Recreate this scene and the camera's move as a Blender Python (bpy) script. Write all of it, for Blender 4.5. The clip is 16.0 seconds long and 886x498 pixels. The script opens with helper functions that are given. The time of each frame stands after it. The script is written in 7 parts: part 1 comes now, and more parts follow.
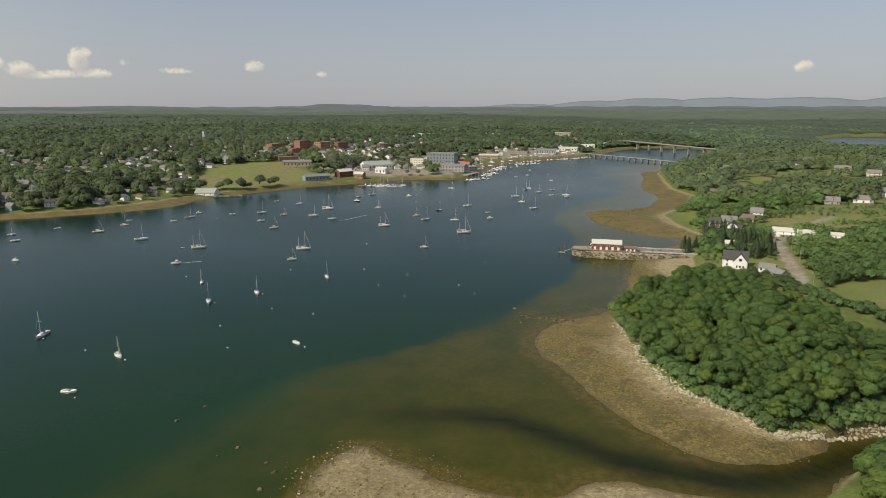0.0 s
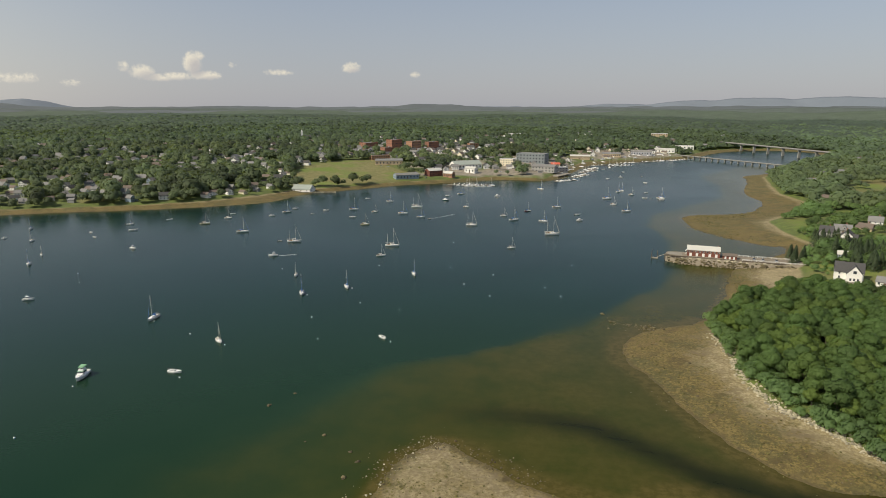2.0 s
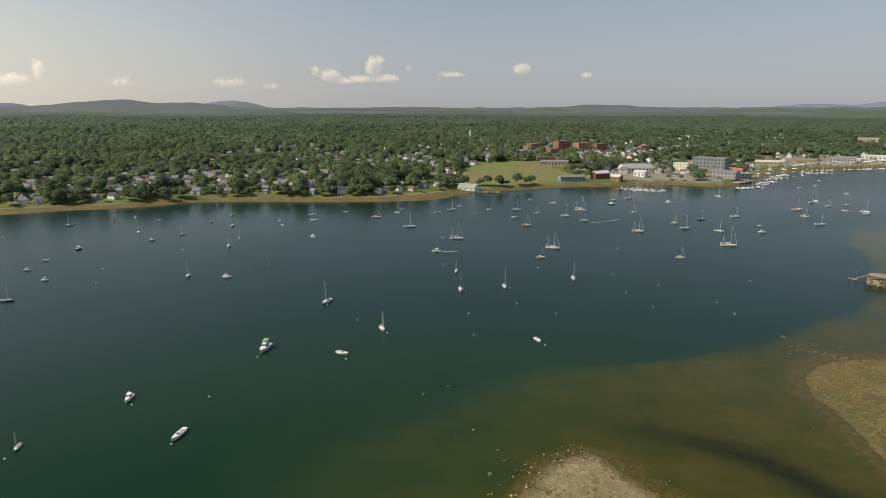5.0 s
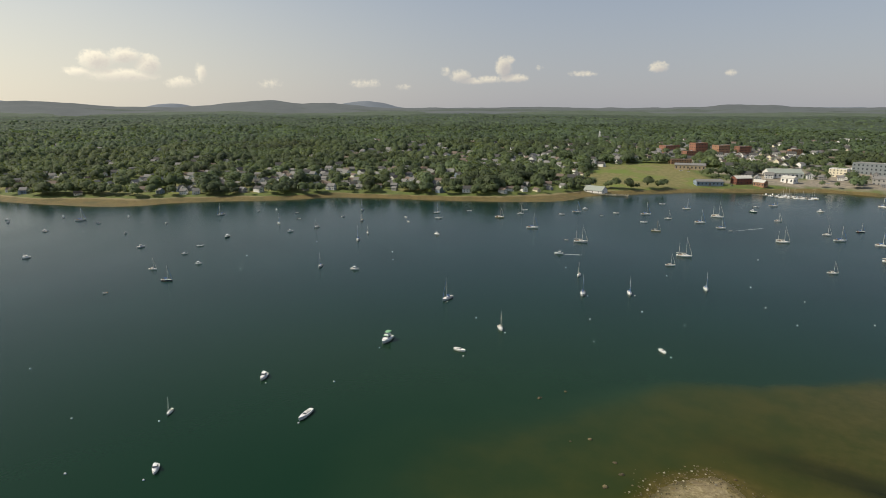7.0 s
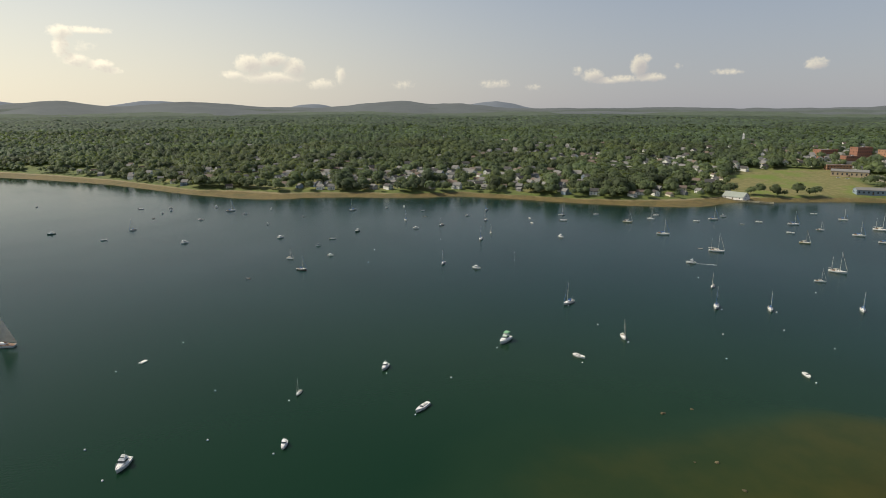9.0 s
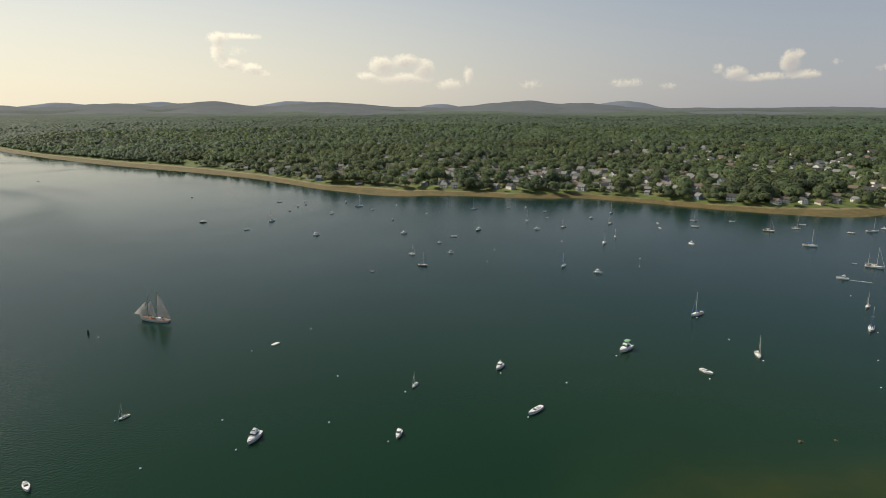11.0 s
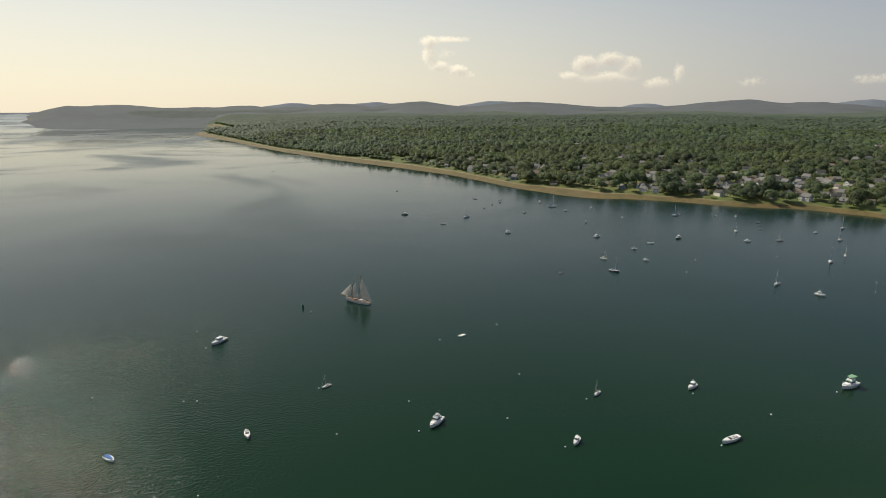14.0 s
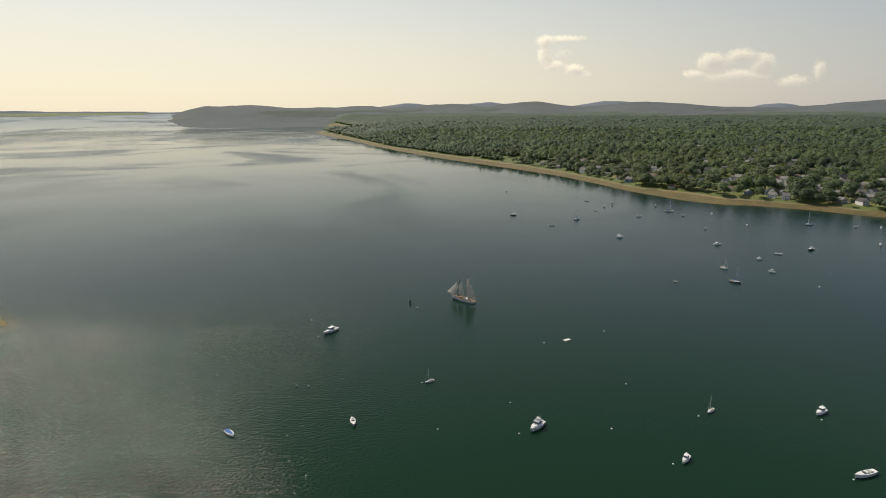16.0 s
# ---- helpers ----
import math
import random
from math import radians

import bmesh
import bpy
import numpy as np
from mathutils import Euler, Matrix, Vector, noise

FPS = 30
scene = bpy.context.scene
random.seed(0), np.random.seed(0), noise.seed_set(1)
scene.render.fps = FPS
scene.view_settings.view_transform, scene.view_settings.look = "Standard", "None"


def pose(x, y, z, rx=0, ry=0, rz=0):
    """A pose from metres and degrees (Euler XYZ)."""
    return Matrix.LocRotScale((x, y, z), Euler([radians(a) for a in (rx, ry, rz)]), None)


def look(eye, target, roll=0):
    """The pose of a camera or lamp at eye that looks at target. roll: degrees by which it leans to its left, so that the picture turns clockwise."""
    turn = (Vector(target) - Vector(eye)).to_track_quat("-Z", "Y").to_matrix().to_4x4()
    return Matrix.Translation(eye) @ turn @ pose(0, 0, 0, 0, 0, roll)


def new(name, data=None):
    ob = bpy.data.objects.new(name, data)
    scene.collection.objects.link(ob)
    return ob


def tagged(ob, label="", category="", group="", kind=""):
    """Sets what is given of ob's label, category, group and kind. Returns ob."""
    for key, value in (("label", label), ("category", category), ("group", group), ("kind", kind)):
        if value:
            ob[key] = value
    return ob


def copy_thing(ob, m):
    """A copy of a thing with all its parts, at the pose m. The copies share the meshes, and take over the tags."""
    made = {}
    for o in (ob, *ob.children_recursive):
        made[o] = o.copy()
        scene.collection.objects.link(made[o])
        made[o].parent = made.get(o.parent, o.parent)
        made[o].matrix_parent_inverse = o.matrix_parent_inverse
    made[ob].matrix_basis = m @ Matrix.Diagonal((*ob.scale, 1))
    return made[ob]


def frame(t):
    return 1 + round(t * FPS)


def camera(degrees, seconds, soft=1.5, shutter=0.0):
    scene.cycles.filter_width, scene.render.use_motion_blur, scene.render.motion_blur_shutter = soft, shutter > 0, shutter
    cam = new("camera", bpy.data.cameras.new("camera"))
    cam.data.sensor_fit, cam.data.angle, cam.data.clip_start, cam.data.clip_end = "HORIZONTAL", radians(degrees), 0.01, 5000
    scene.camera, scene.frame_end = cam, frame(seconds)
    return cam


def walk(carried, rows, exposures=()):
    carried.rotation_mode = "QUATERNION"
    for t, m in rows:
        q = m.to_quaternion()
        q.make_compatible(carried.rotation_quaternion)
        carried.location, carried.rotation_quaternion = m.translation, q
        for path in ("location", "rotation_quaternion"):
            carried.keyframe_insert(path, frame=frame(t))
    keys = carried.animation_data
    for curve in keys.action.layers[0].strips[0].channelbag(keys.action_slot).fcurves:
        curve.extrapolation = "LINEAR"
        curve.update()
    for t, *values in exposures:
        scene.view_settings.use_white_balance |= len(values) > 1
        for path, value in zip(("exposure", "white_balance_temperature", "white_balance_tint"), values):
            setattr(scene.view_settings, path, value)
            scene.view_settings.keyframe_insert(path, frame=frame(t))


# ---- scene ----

# The camera hovers over the harbour mouth and turns to its left.
EYE = 110.0
cam = camera(71.3, 16.0, soft=0.6)
TURNS = [
    (0, -0.00, -12.90, -0.06),
    (0.5, 1.72, -12.92, -0.06),
    (1, 3.76, -12.93, -0.05),
    (1.5, 5.89, -12.92, -0.05),
    (2, 8.23, -12.91, -0.04),
    (2.5, 10.57, -12.90, -0.03),
    (3, 13.03, -12.89, -0.04),
    (3.5, 15.59, -12.88, -0.04),
    (4, 18.12, -12.87, -0.04),
    (4.5, 20.71, -12.85, -0.03),
    (5, 23.36, -12.84, -0.01),
    (5.5, 26.09, -12.84, 0.01),
    (6, 28.91, -12.84, 0.03),
    (6.5, 31.85, -12.83, 0.05),
    (7, 34.91, -12.83, 0.06),
    (7.5, 37.93, -12.82, 0.08),
    (8, 40.95, -12.82, 0.09),
    (8.5, 43.80, -12.81, 0.10),
    (9, 46.50, -12.80, 0.09),
    (9.5, 49.22, -12.81, 0.08),
    (10, 52.01, -12.82, 0.08),
    (10.5, 54.88, -12.82, 0.09),
    (11, 57.86, -12.82, 0.11),
    (11.5, 60.97, -12.82, 0.13),
    (12, 64.24, -12.83, 0.13),
    (12.5, 67.23, -12.84, 0.12),
    (13, 70.14, -12.85, 0.11),
    (13.5, 72.98, -12.84, 0.11),
    (14, 75.80, -12.84, 0.11),
    (14.5, 78.77, -12.84, 0.11),
    (15, 81.63, -12.83, 0.12),
    (15.5, 84.19, -12.83, 0.12),
    (16, 85.98, -12.83, 0.12),
]
walk(cam, [(t, pose(0, 0, EYE, 90 + pitch, 0, yaw)) for t, yaw, pitch, roll in TURNS], [(0, 0.0), (8, -0.02), (12, -0.10), (16, -0.16)])

# ---- world and sun ----
SUN_AZ, SUN_EL = 122.0, 45.0   # azimuth counted to the left from +y


def math_node(tree, op, a, b=None, c=None, clamp=False):
    n = tree.nodes.new("ShaderNodeMath")
    n.operation, n.use_clamp = op, clamp
    for k, v in enumerate((a, b, c)):
        if v is None:
            continue
        if isinstance(v, (int, float)):
            n.inputs[k].default_value = v
        else:
            tree.links.new(v, n.inputs[k])
    return n.outputs[0]


def mix_color(tree, fac, a, b, blend="MIX"):
    n = tree.nodes.new("ShaderNodeMix")
    n.data_type, n.blend_type = "RGBA", blend
    for sock, v in ((n.inputs[0], fac), (n.inputs[6], a), (n.inputs[7], b)):
        if isinstance(v, (int, float)):
            sock.default_value = v
        elif isinstance(v, tuple):
            sock.default_value = (*v, 1.0)
        else:
            tree.links.new(v, sock)
    return n.outputs[2]


def ramp(tree, fac, lo, hi):
    """Smooth 0..1 between lo and hi."""
    n = tree.nodes.new("ShaderNodeMapRange")
    n.interpolation_type = "SMOOTHSTEP"
    n.inputs[1].default_value, n.inputs[2].default_value = lo, hi
    tree.links.new(fac, n.inputs[0])
    return n.outputs[0]


def noise_node(tree, vec, scale, detail=3.0, rough=0.55, distort=0.0):
    n = tree.nodes.new("ShaderNodeTexNoise")
    n.inputs["Scale"].default_value = scale
    n.inputs["Detail"].default_value = detail
    n.inputs["Roughness"].default_value = rough
    n.inputs["Distortion"].default_value = distort
    if vec is not None:
        tree.links.new(vec, n.inputs["Vector"])
    return n.outputs[0]


# Cumulus puffs: azimuth, elevation, half width, half height, density (degrees).
CLOUDS = [
    (29.5, 3.6, 0.75, 0.85, 1.0), (29.0, 4.1, 0.5, 0.45, 0.8), (28.6, 2.6, 1.3, 0.4, 0.9), (33.4, 2.8, 0.95, 0.55, 0.85), (32.2, 2.4, 1.4, 0.3, 0.7), (30.9, 2.5, 1.3, 0.34, 0.75), (34.7, 3.2, 0.5, 0.4, 0.6),
    (22.6, 2.95, 1.15, 0.26, 0.62), (16.3, 3.4, 0.85, 0.48, 0.85), (10.7, 2.85, 0.45, 0.3, 0.55), (26.4, 3.5, 0.35, 0.25, 0.4), (38.4, 1.9, 0.7, 0.3, 0.4),
    (-29.3, 3.15, 0.62, 0.45, 0.85), (41.9, 2.15, 1.3, 0.42, 0.55), (50.0, 2.1, 1.0, 0.4, 0.42),
    (63.3, 3.7, 1.2, 0.75, 0.95), (61.2, 4.1, 1.3, 0.6, 0.95), (59.6, 3.5, 1.0, 0.75, 0.9), (61.6, 2.6, 2.7, 0.55, 0.8), (64.6, 2.8, 1.0, 0.4, 0.7), (57.2, 2.1, 1.2, 0.5, 0.7), (55.6, 2.9, 0.45, 0.75, 0.65),
    (77.1, 4.7, 0.6, 0.95, 0.85), (77.0, 5.7, 0.9, 0.5, 0.85), (75.2, 5.9, 1.6, 0.3, 0.75), (76.2, 3.7, 1.0, 0.5, 0.9), (74.6, 3.35, 1.0, 0.45, 1.0), (73.8, 2.95, 0.9, 0.3, 0.8), (75.6, 4.7, 0.8, 0.5, 0.35),
]


def build_world():
    world = bpy.data.worlds.new("summer_sky")
    scene.world = world
    world.use_nodes = True
    t = world.node_tree
    t.nodes.clear()
    sky = t.nodes.new("ShaderNodeTexSky")
    sky.sky_type = "NISHITA"
    sky.sun_disc = False
    sky.sun_elevation, sky.sun_rotation = radians(SUN_EL), radians(-SUN_AZ)
    sky.air_density, sky.dust_density, sky.ozone_density, sky.altitude = 1.0, 0.8, 1.0, 0.0
    geo = t.nodes.new("ShaderNodeTexCoord")
    sep = t.nodes.new("ShaderNodeSeparateXYZ")
    t.links.new(geo.outputs["Generated"], sep.inputs[0])
    x, y, z = sep.outputs
    az = math_node(t, "MULTIPLY", math_node(t, "ARCTAN2", math_node(t, "MULTIPLY", x, -1.0), y), 180 / math.pi)
    el = math_node(t, "MULTIPLY", math_node(t, "ARCSINE", z), 180 / math.pi)
    comb = t.nodes.new("ShaderNodeCombineXYZ")
    t.links.new(az, comb.inputs[0])
    t.links.new(el, comb.inputs[1])
    flat = comb.outputs[0]
    big = math_node(t, "SUBTRACT", noise_node(t, flat, 0.75, 6.0, 0.6), 0.5)
    fine = math_node(t, "SUBTRACT", noise_node(t, flat, 3.0, 5.0, 0.6), 0.5)
    def puffs(rise):
        """How thick the clouds stand, looked at so much higher up."""
        total = None
        for a, e, w, h, d in CLOUDS:
            u = math_node(t, "MULTIPLY", math_node(t, "SUBTRACT", az, a - rise * 0.8), 1 / w)
            v = math_node(t, "MULTIPLY", math_node(t, "SUBTRACT", el, e - rise), 1 / h)
            r2 = math_node(t, "ADD", math_node(t, "MULTIPLY", u, u), math_node(t, "MULTIPLY", v, v))
            puff = math_node(t, "MULTIPLY", math_node(t, "SUBTRACT", 1.15, math_node(t, "MULTIPLY", r2, 0.75)), d)
            total = puff if total is None else math_node(t, "MAXIMUM", total, puff)
        return total

    total, above = puffs(0.0), puffs(0.42)
    body = math_node(t, "ADD", math_node(t, "ADD", total, math_node(t, "MULTIPLY", big, 1.35)), math_node(t, "MULTIPLY", fine, 1.0))
    mask = math_node(t, "MULTIPLY", ramp(t, body, 0.05, 1.05), math_node(t, "MULTIPLY", ramp(t, total, -0.4, 0.45), 0.88))
    shade = math_node(t, "ADD", math_node(t, "ADD", above, math_node(t, "MULTIPLY", big, 1.2)), math_node(t, "MULTIPLY", fine, 0.7))
    lit = ramp(t, shade, 1.25, -0.1)
    # summer haze and clouds, brighter and warmer towards the sun
    toward = math_node(t, "COSINE", math_node(t, "MULTIPLY", math_node(t, "SUBTRACT", az, SUN_AZ), math.pi / 180))
    side = math_node(t, "POWER", ramp(t, toward, -0.35, 1.05), 1.5)
    cloud = mix_color(t, lit, mix_color(t, side, CLOUD_SHADE, CLOUD_SHADE_SUN), mix_color(t, side, CLOUD_LIT, CLOUD_LIT_SUN))
    glow = mix_color(t, side, HAZE_COLOR, HAZE_SUN)
    hazy = mix_color(t, math_node(t, "ADD", math_node(t, "MULTIPLY", ramp(t, el, 20.0, -1.0), SKY_HAZE), 0.24), sky.outputs[0], glow)
    total_color = mix_color(t, mask, hazy, cloud)
    bg = t.nodes.new("ShaderNodeBackground")
    bg.inputs[1].default_value = SKY_STRENGTH
    t.links.new(total_color, bg.inputs[0])
    out = t.nodes.new("ShaderNodeOutputWorld")
    t.links.new(bg.outputs[0], out.inputs[0])


SKY_STRENGTH, SKY_HAZE = 0.1, 0.56
HAZE_COLOR, HAZE_SUN = (3.95, 4.0, 4.45), (10.6, 9.6, 7.4)
CLOUD_SHADE, CLOUD_LIT = (5.2, 4.9, 4.7), (8.2, 7.5, 6.1)
CLOUD_SHADE_SUN, CLOUD_LIT_SUN = (8.4, 7.7, 6.5), (13.0, 11.8, 9.2)
build_world()

sun = new("sun", bpy.data.lights.new("sun", "SUN"))
sun.data.energy, sun.data.angle, sun.data.color = 4.2, radians(0.6), (1.0, 0.91, 0.74)
to_sun = Vector((-math.sin(radians(SUN_AZ)) * math.cos(radians(SUN_EL)), math.cos(radians(SUN_AZ)) * math.cos(radians(SUN_EL)), math.sin(radians(SUN_EL))))
sun.matrix_world = look(to_sun * 200, (0, 0, 0))

# ---- shape of the land ----
WEST_WATER = [(705, 1640), (640, 1740), (535, 1715), (455, 1640), (340, 1424), (273, 1392), (213, 1331), (109, 1249), (65, 1082), (31, 953), (-57, 969), (-121, 917),
              (-195, 870), (-255, 805), (-297, 759), (-303, 690), (-359, 650), (-421, 618), (-490, 596), (-559, 562), (-591, 503),
              (-640, 458), (-684, 411), (-691, 374), (-729, 346), (-806, 315), (-870, 303), (-980, 277), (-1125, 223), (-1249, 160),
              (-1409, 87), (-1718, -28), (-2341, -206), (-2870, -381), (-2930, -330), (-3060, -230)]
WEST_FAR = [(-3400, -300), (-3871, -475), (-3849, -889), (-3877, -1335), (-4300, -1480), (-5300, -1700), (-5300, 5300), (1700, 5300)]
WEST_GREEN = [(722, 1650), (645, 1765), (530, 1738), (440, 1660), (322, 1440), (262, 1404), (200, 1345), (95, 1262), (50, 1100), (20, 966), (-60, 981), (-124, 932),
              (-199, 884), (-259, 818), (-305, 790), (-330, 735), (-375, 668), (-430, 632), (-496, 606), (-566, 574), (-602, 512),
              (-660, 472), (-702, 424), (-728, 394), (-778, 372), (-832, 328), (-890, 318), (-1021, 291), (-1182, 237), (-1320, 174),
              (-1490, 96), (-1790, -22), (-2400, -196), (-2850, -345), (-2930, -310), (-3060, -215)]
WEST_GREEN_FAR = [(-3400, -280), (-3900, -440), (-3890, -889), (-3915, -1315), (-4300, -1450), (-5300, -1660), (-5300, 5300), (1720, 5300)]
EAST_WATER = [(700, 1612), (572, 1376), (462, 1214), (385, 1104), (345, 1080), (318, 984), (271, 852), (272, 764),
              (224, 678), (177, 678), (153, 658), (147, 606), (160, 562), (190, 522), (207, 526), (193, 495), (162, 468), (142, 445), (127, 412), (114, 371), (93, 322), (61, 308), (47, 292), (43, 269),
              (54, 241), (60, 218), (71, 193), (82, 178), (100, 173), (119, 178), (130, 184), (131, 190), (153, 194), (260, 215), (700, 120),
              (1400, -200), (5300, -300), (5300, 5300), (1400, 5300)]
EAST_GREEN = [(712, 1600), (585, 1370), (472, 1204), (400, 1096), (356, 1024), (312, 832), (313, 761), (288, 692),
              (225, 620), (222, 572), (225, 514), (213, 492), (189, 463), (166, 390), (139, 360), (97, 322), (90, 276), (86, 248), (90, 222),
              (98, 216), (105, 199), (113, 187), (131, 191), (153, 197), (260, 222), (700, 126), (1400, -190), (5300, -290), (5300, 5300), (1420, 5300)]
BAR = [(-52, 118), (-43, 155), (-41, 169), (-37, 178), (-31, 185), (-26, 187), (-17, 180), (-7, 172), (4, 165), (18, 158), (34, 157), (43, 165), (56, 167),
       (62, 163), (83, 157), (100, 145), (112, 160), (124, 170), (142, 172), (240, 190), (700, 90), (1400, -240), (5300, -340), (5300, -1600), (500, -900), (60, -160), (-40, 20)]
BAR_GREEN = [(30, 60), (80, 135), (114, 158), (126, 167), (146, 169), (240, 182), (700, 80), (1400, -250), (5300, -350), (5300, -1500), (500, -850), (80, -120)]
POND = [(1345, 2240), (1175, 1900), (1165, 1820), (1210, 1770), (1320, 1790), (1700, 2000), (1950, 2330), (1560, 2420)]
ISLES = [(-4440, -1760), (-4250, -2150), (-3900, -2650), (-3300, -3300), (-2600, -3900), (-3200, -4400), (-5300, -3000), (-5300, -1900)]
SHOAL_ROCK = [(-317, -202), (-324, -207), (-350, -230), (-372, -262), (-340, -268), (-312, -232)]


def rounded(points, rounds=2):
    """The same outline with its corners cut off."""
    for _ in range(rounds):
        points = [(a[0] * k + b[0] * (1 - k), a[1] * k + b[1] * (1 - k)) for a, b in zip(points, points[1:] + points[:1]) for k in (0.75, 0.25)]
    return points


def signed(points, x, y):
    """Distance from the outline of a polygon, positive inside."""
    px, py = np.array(points, float).T
    qx, qy = np.roll(px, -1), np.roll(py, -1)
    best = np.full(x.shape, 1e18)
    inside = np.zeros(x.shape, bool)
    for ax, ay, bx, by in zip(px, py, qx, qy):
        dx, dy = bx - ax, by - ay
        k = np.clip(((x - ax) * dx + (y - ay) * dy) / (dx * dx + dy * dy), 0, 1)
        best = np.minimum(best, (x - ax - k * dx) ** 2 + (y - ay - k * dy) ** 2)
        cross = (ay > y) != (by > y)
        if by != ay:
            inside ^= cross & (x < ax + (y - ay) * dx / (by - ay))
    return np.where(inside, 1, -1) * np.sqrt(best)


SHORE_WEST, SHORE_EAST, SHORE_BAR = rounded(WEST_WATER + WEST_FAR, 1), rounded(EAST_WATER, 1), rounded(BAR, 1)


def hash01(ix, iy, seed):
    v = np.sin(ix * 127.1 + iy * 311.7 + seed * 74.7) * 43758.5453
    return v - np.floor(v)


def value_noise(x, y, size, seed=0, octaves=3):
    """Smooth noise from -1 to 1."""
    out, amp, norm = np.zeros(np.shape(x)), 1.0, 0.0
    for o in range(octaves):
        u, v = np.asarray(x) / size + 31.7 * o, np.asarray(y) / size - 17.3 * o
        iu, iv = np.floor(u), np.floor(v)
        fu, fv = u - iu, v - iv
        fu, fv = fu * fu * (3 - 2 * fu), fv * fv * (3 - 2 * fv)
        a, b = hash01(iu, iv, seed + o), hash01(iu + 1, iv, seed + o)
        c, d = hash01(iu, iv + 1, seed + o), hash01(iu + 1, iv + 1, seed + o)
        out += amp * ((a * (1 - fu) + b * fu) * (1 - fv) + (c * (1 - fu) + d * fu) * fv)
        norm += amp
        amp, size = amp * 0.5, size * 0.5
    return 2 * out / norm - 1


def smooth(v, lo, hi):
    k = np.clip((v - lo) / (hi - lo), 0, 1)
    return k * k * (3 - 2 * k)


def far_rise(x, y):
    """The sheet lifts towards its far rim, where the true horizon would lie."""
    r = np.hypot(x, y)
    return 74 * np.clip((r - 3400) / 1450, 0, 1.1) ** 1.6


def shores(x, y):
    """Distance inside the waterline, distance inside the green line, of the nearest land."""
    jog = 5 * value_noise(x, y, 38, 5, 3)
    fret = 1.6 * value_noise(x, y, 9, 6, 3)
    west = signed(SHORE_WEST, x, y), signed(WEST_GREEN + WEST_GREEN_FAR, x, y)
    east = signed(SHORE_EAST, x, y), signed(EAST_GREEN, x, y)
    bar = signed(SHORE_BAR, x, y), signed(BAR_GREEN, x, y)
    isles = signed(ISLES, x, y)
    rock = signed(SHOAL_ROCK, x, y)
    near = np.clip(np.hypot(x, y) / 600, 0.35, 1)
    wet = np.maximum.reduce([west[0] + jog * 0.6, east[0] + jog * near + fret, bar[0] + jog * near * 0.8 + fret, isles, rock + jog * 0.4])
    green = np.maximum.reduce([west[1] + jog * 0.5, east[1] + jog * near * 0.7, bar[1], isles + 60])
    pond = signed(POND, x, y)
    wet, green = np.minimum(wet, -pond + jog), np.minimum(green, -pond + 4 + jog)
    return wet, green, west[1], east[1]


def land_height(x, y, parts=None):
    """Height of the ground, the beach and the bed under the water."""
    wet, green, west, east = parts or shores(x, y)
    k = wet / np.maximum(wet - green, 0.5)
    beach = 3.2 * np.clip(k, 0, 1) ** 0.85
    beach = beach + np.where(k < 1, 0.22 * value_noise(x, y, 7, 9, 3) * np.clip(wet / 6, 0, 1), 0)
    s = np.maximum(green, 0)
    w = 30 * (1 - np.exp(-np.maximum(west, 0) / 330)) + 14 * smooth(west, 700, 2600)
    e = 13 * (1 - np.exp(-np.maximum(east, 0) / 90)) + 16 * smooth(east, 300, 1600)
    inland = 3.2 + 1.6 * smooth(s, 0, 6) + np.where(west > east, w, e) + smooth(s, 30, 300) * 5 * value_noise(x, y, 330, 2, 3) + smooth(s, 300, 1500) * 12 * value_noise(x, y, 800, 3, 2)
    inland = 3.2 + (inland - 3.2) * (0.12 + 0.88 * smooth(-signed(POND, x, y), 30, 800))
    bed = np.maximum(0.12 * wet, -6.0) - 0.05
    z = np.where(green > 0, inland, np.where(wet > 0, beach, bed))
    z = z + far_rise(x, y) * np.where(wet > -30, 1.0, 0.9) + np.where(wet > 0, 16 * smooth(np.hypot(x, y), 2200, 3600), 0)
    z = np.where((wet > 0) & (np.hypot(x, y) > 3700), np.minimum(z, far_rise(x, y) + 5), z)
    return np.where((wet > 0) & (y > -450), np.minimum(z, 60 + 0.2 * (z - 60) + 12 * value_noise(x, y, 520, 23, 3)), z)


def ground_at(x, y):
    return float(land_height(np.array([float(x)]), np.array([float(y)]))[0])

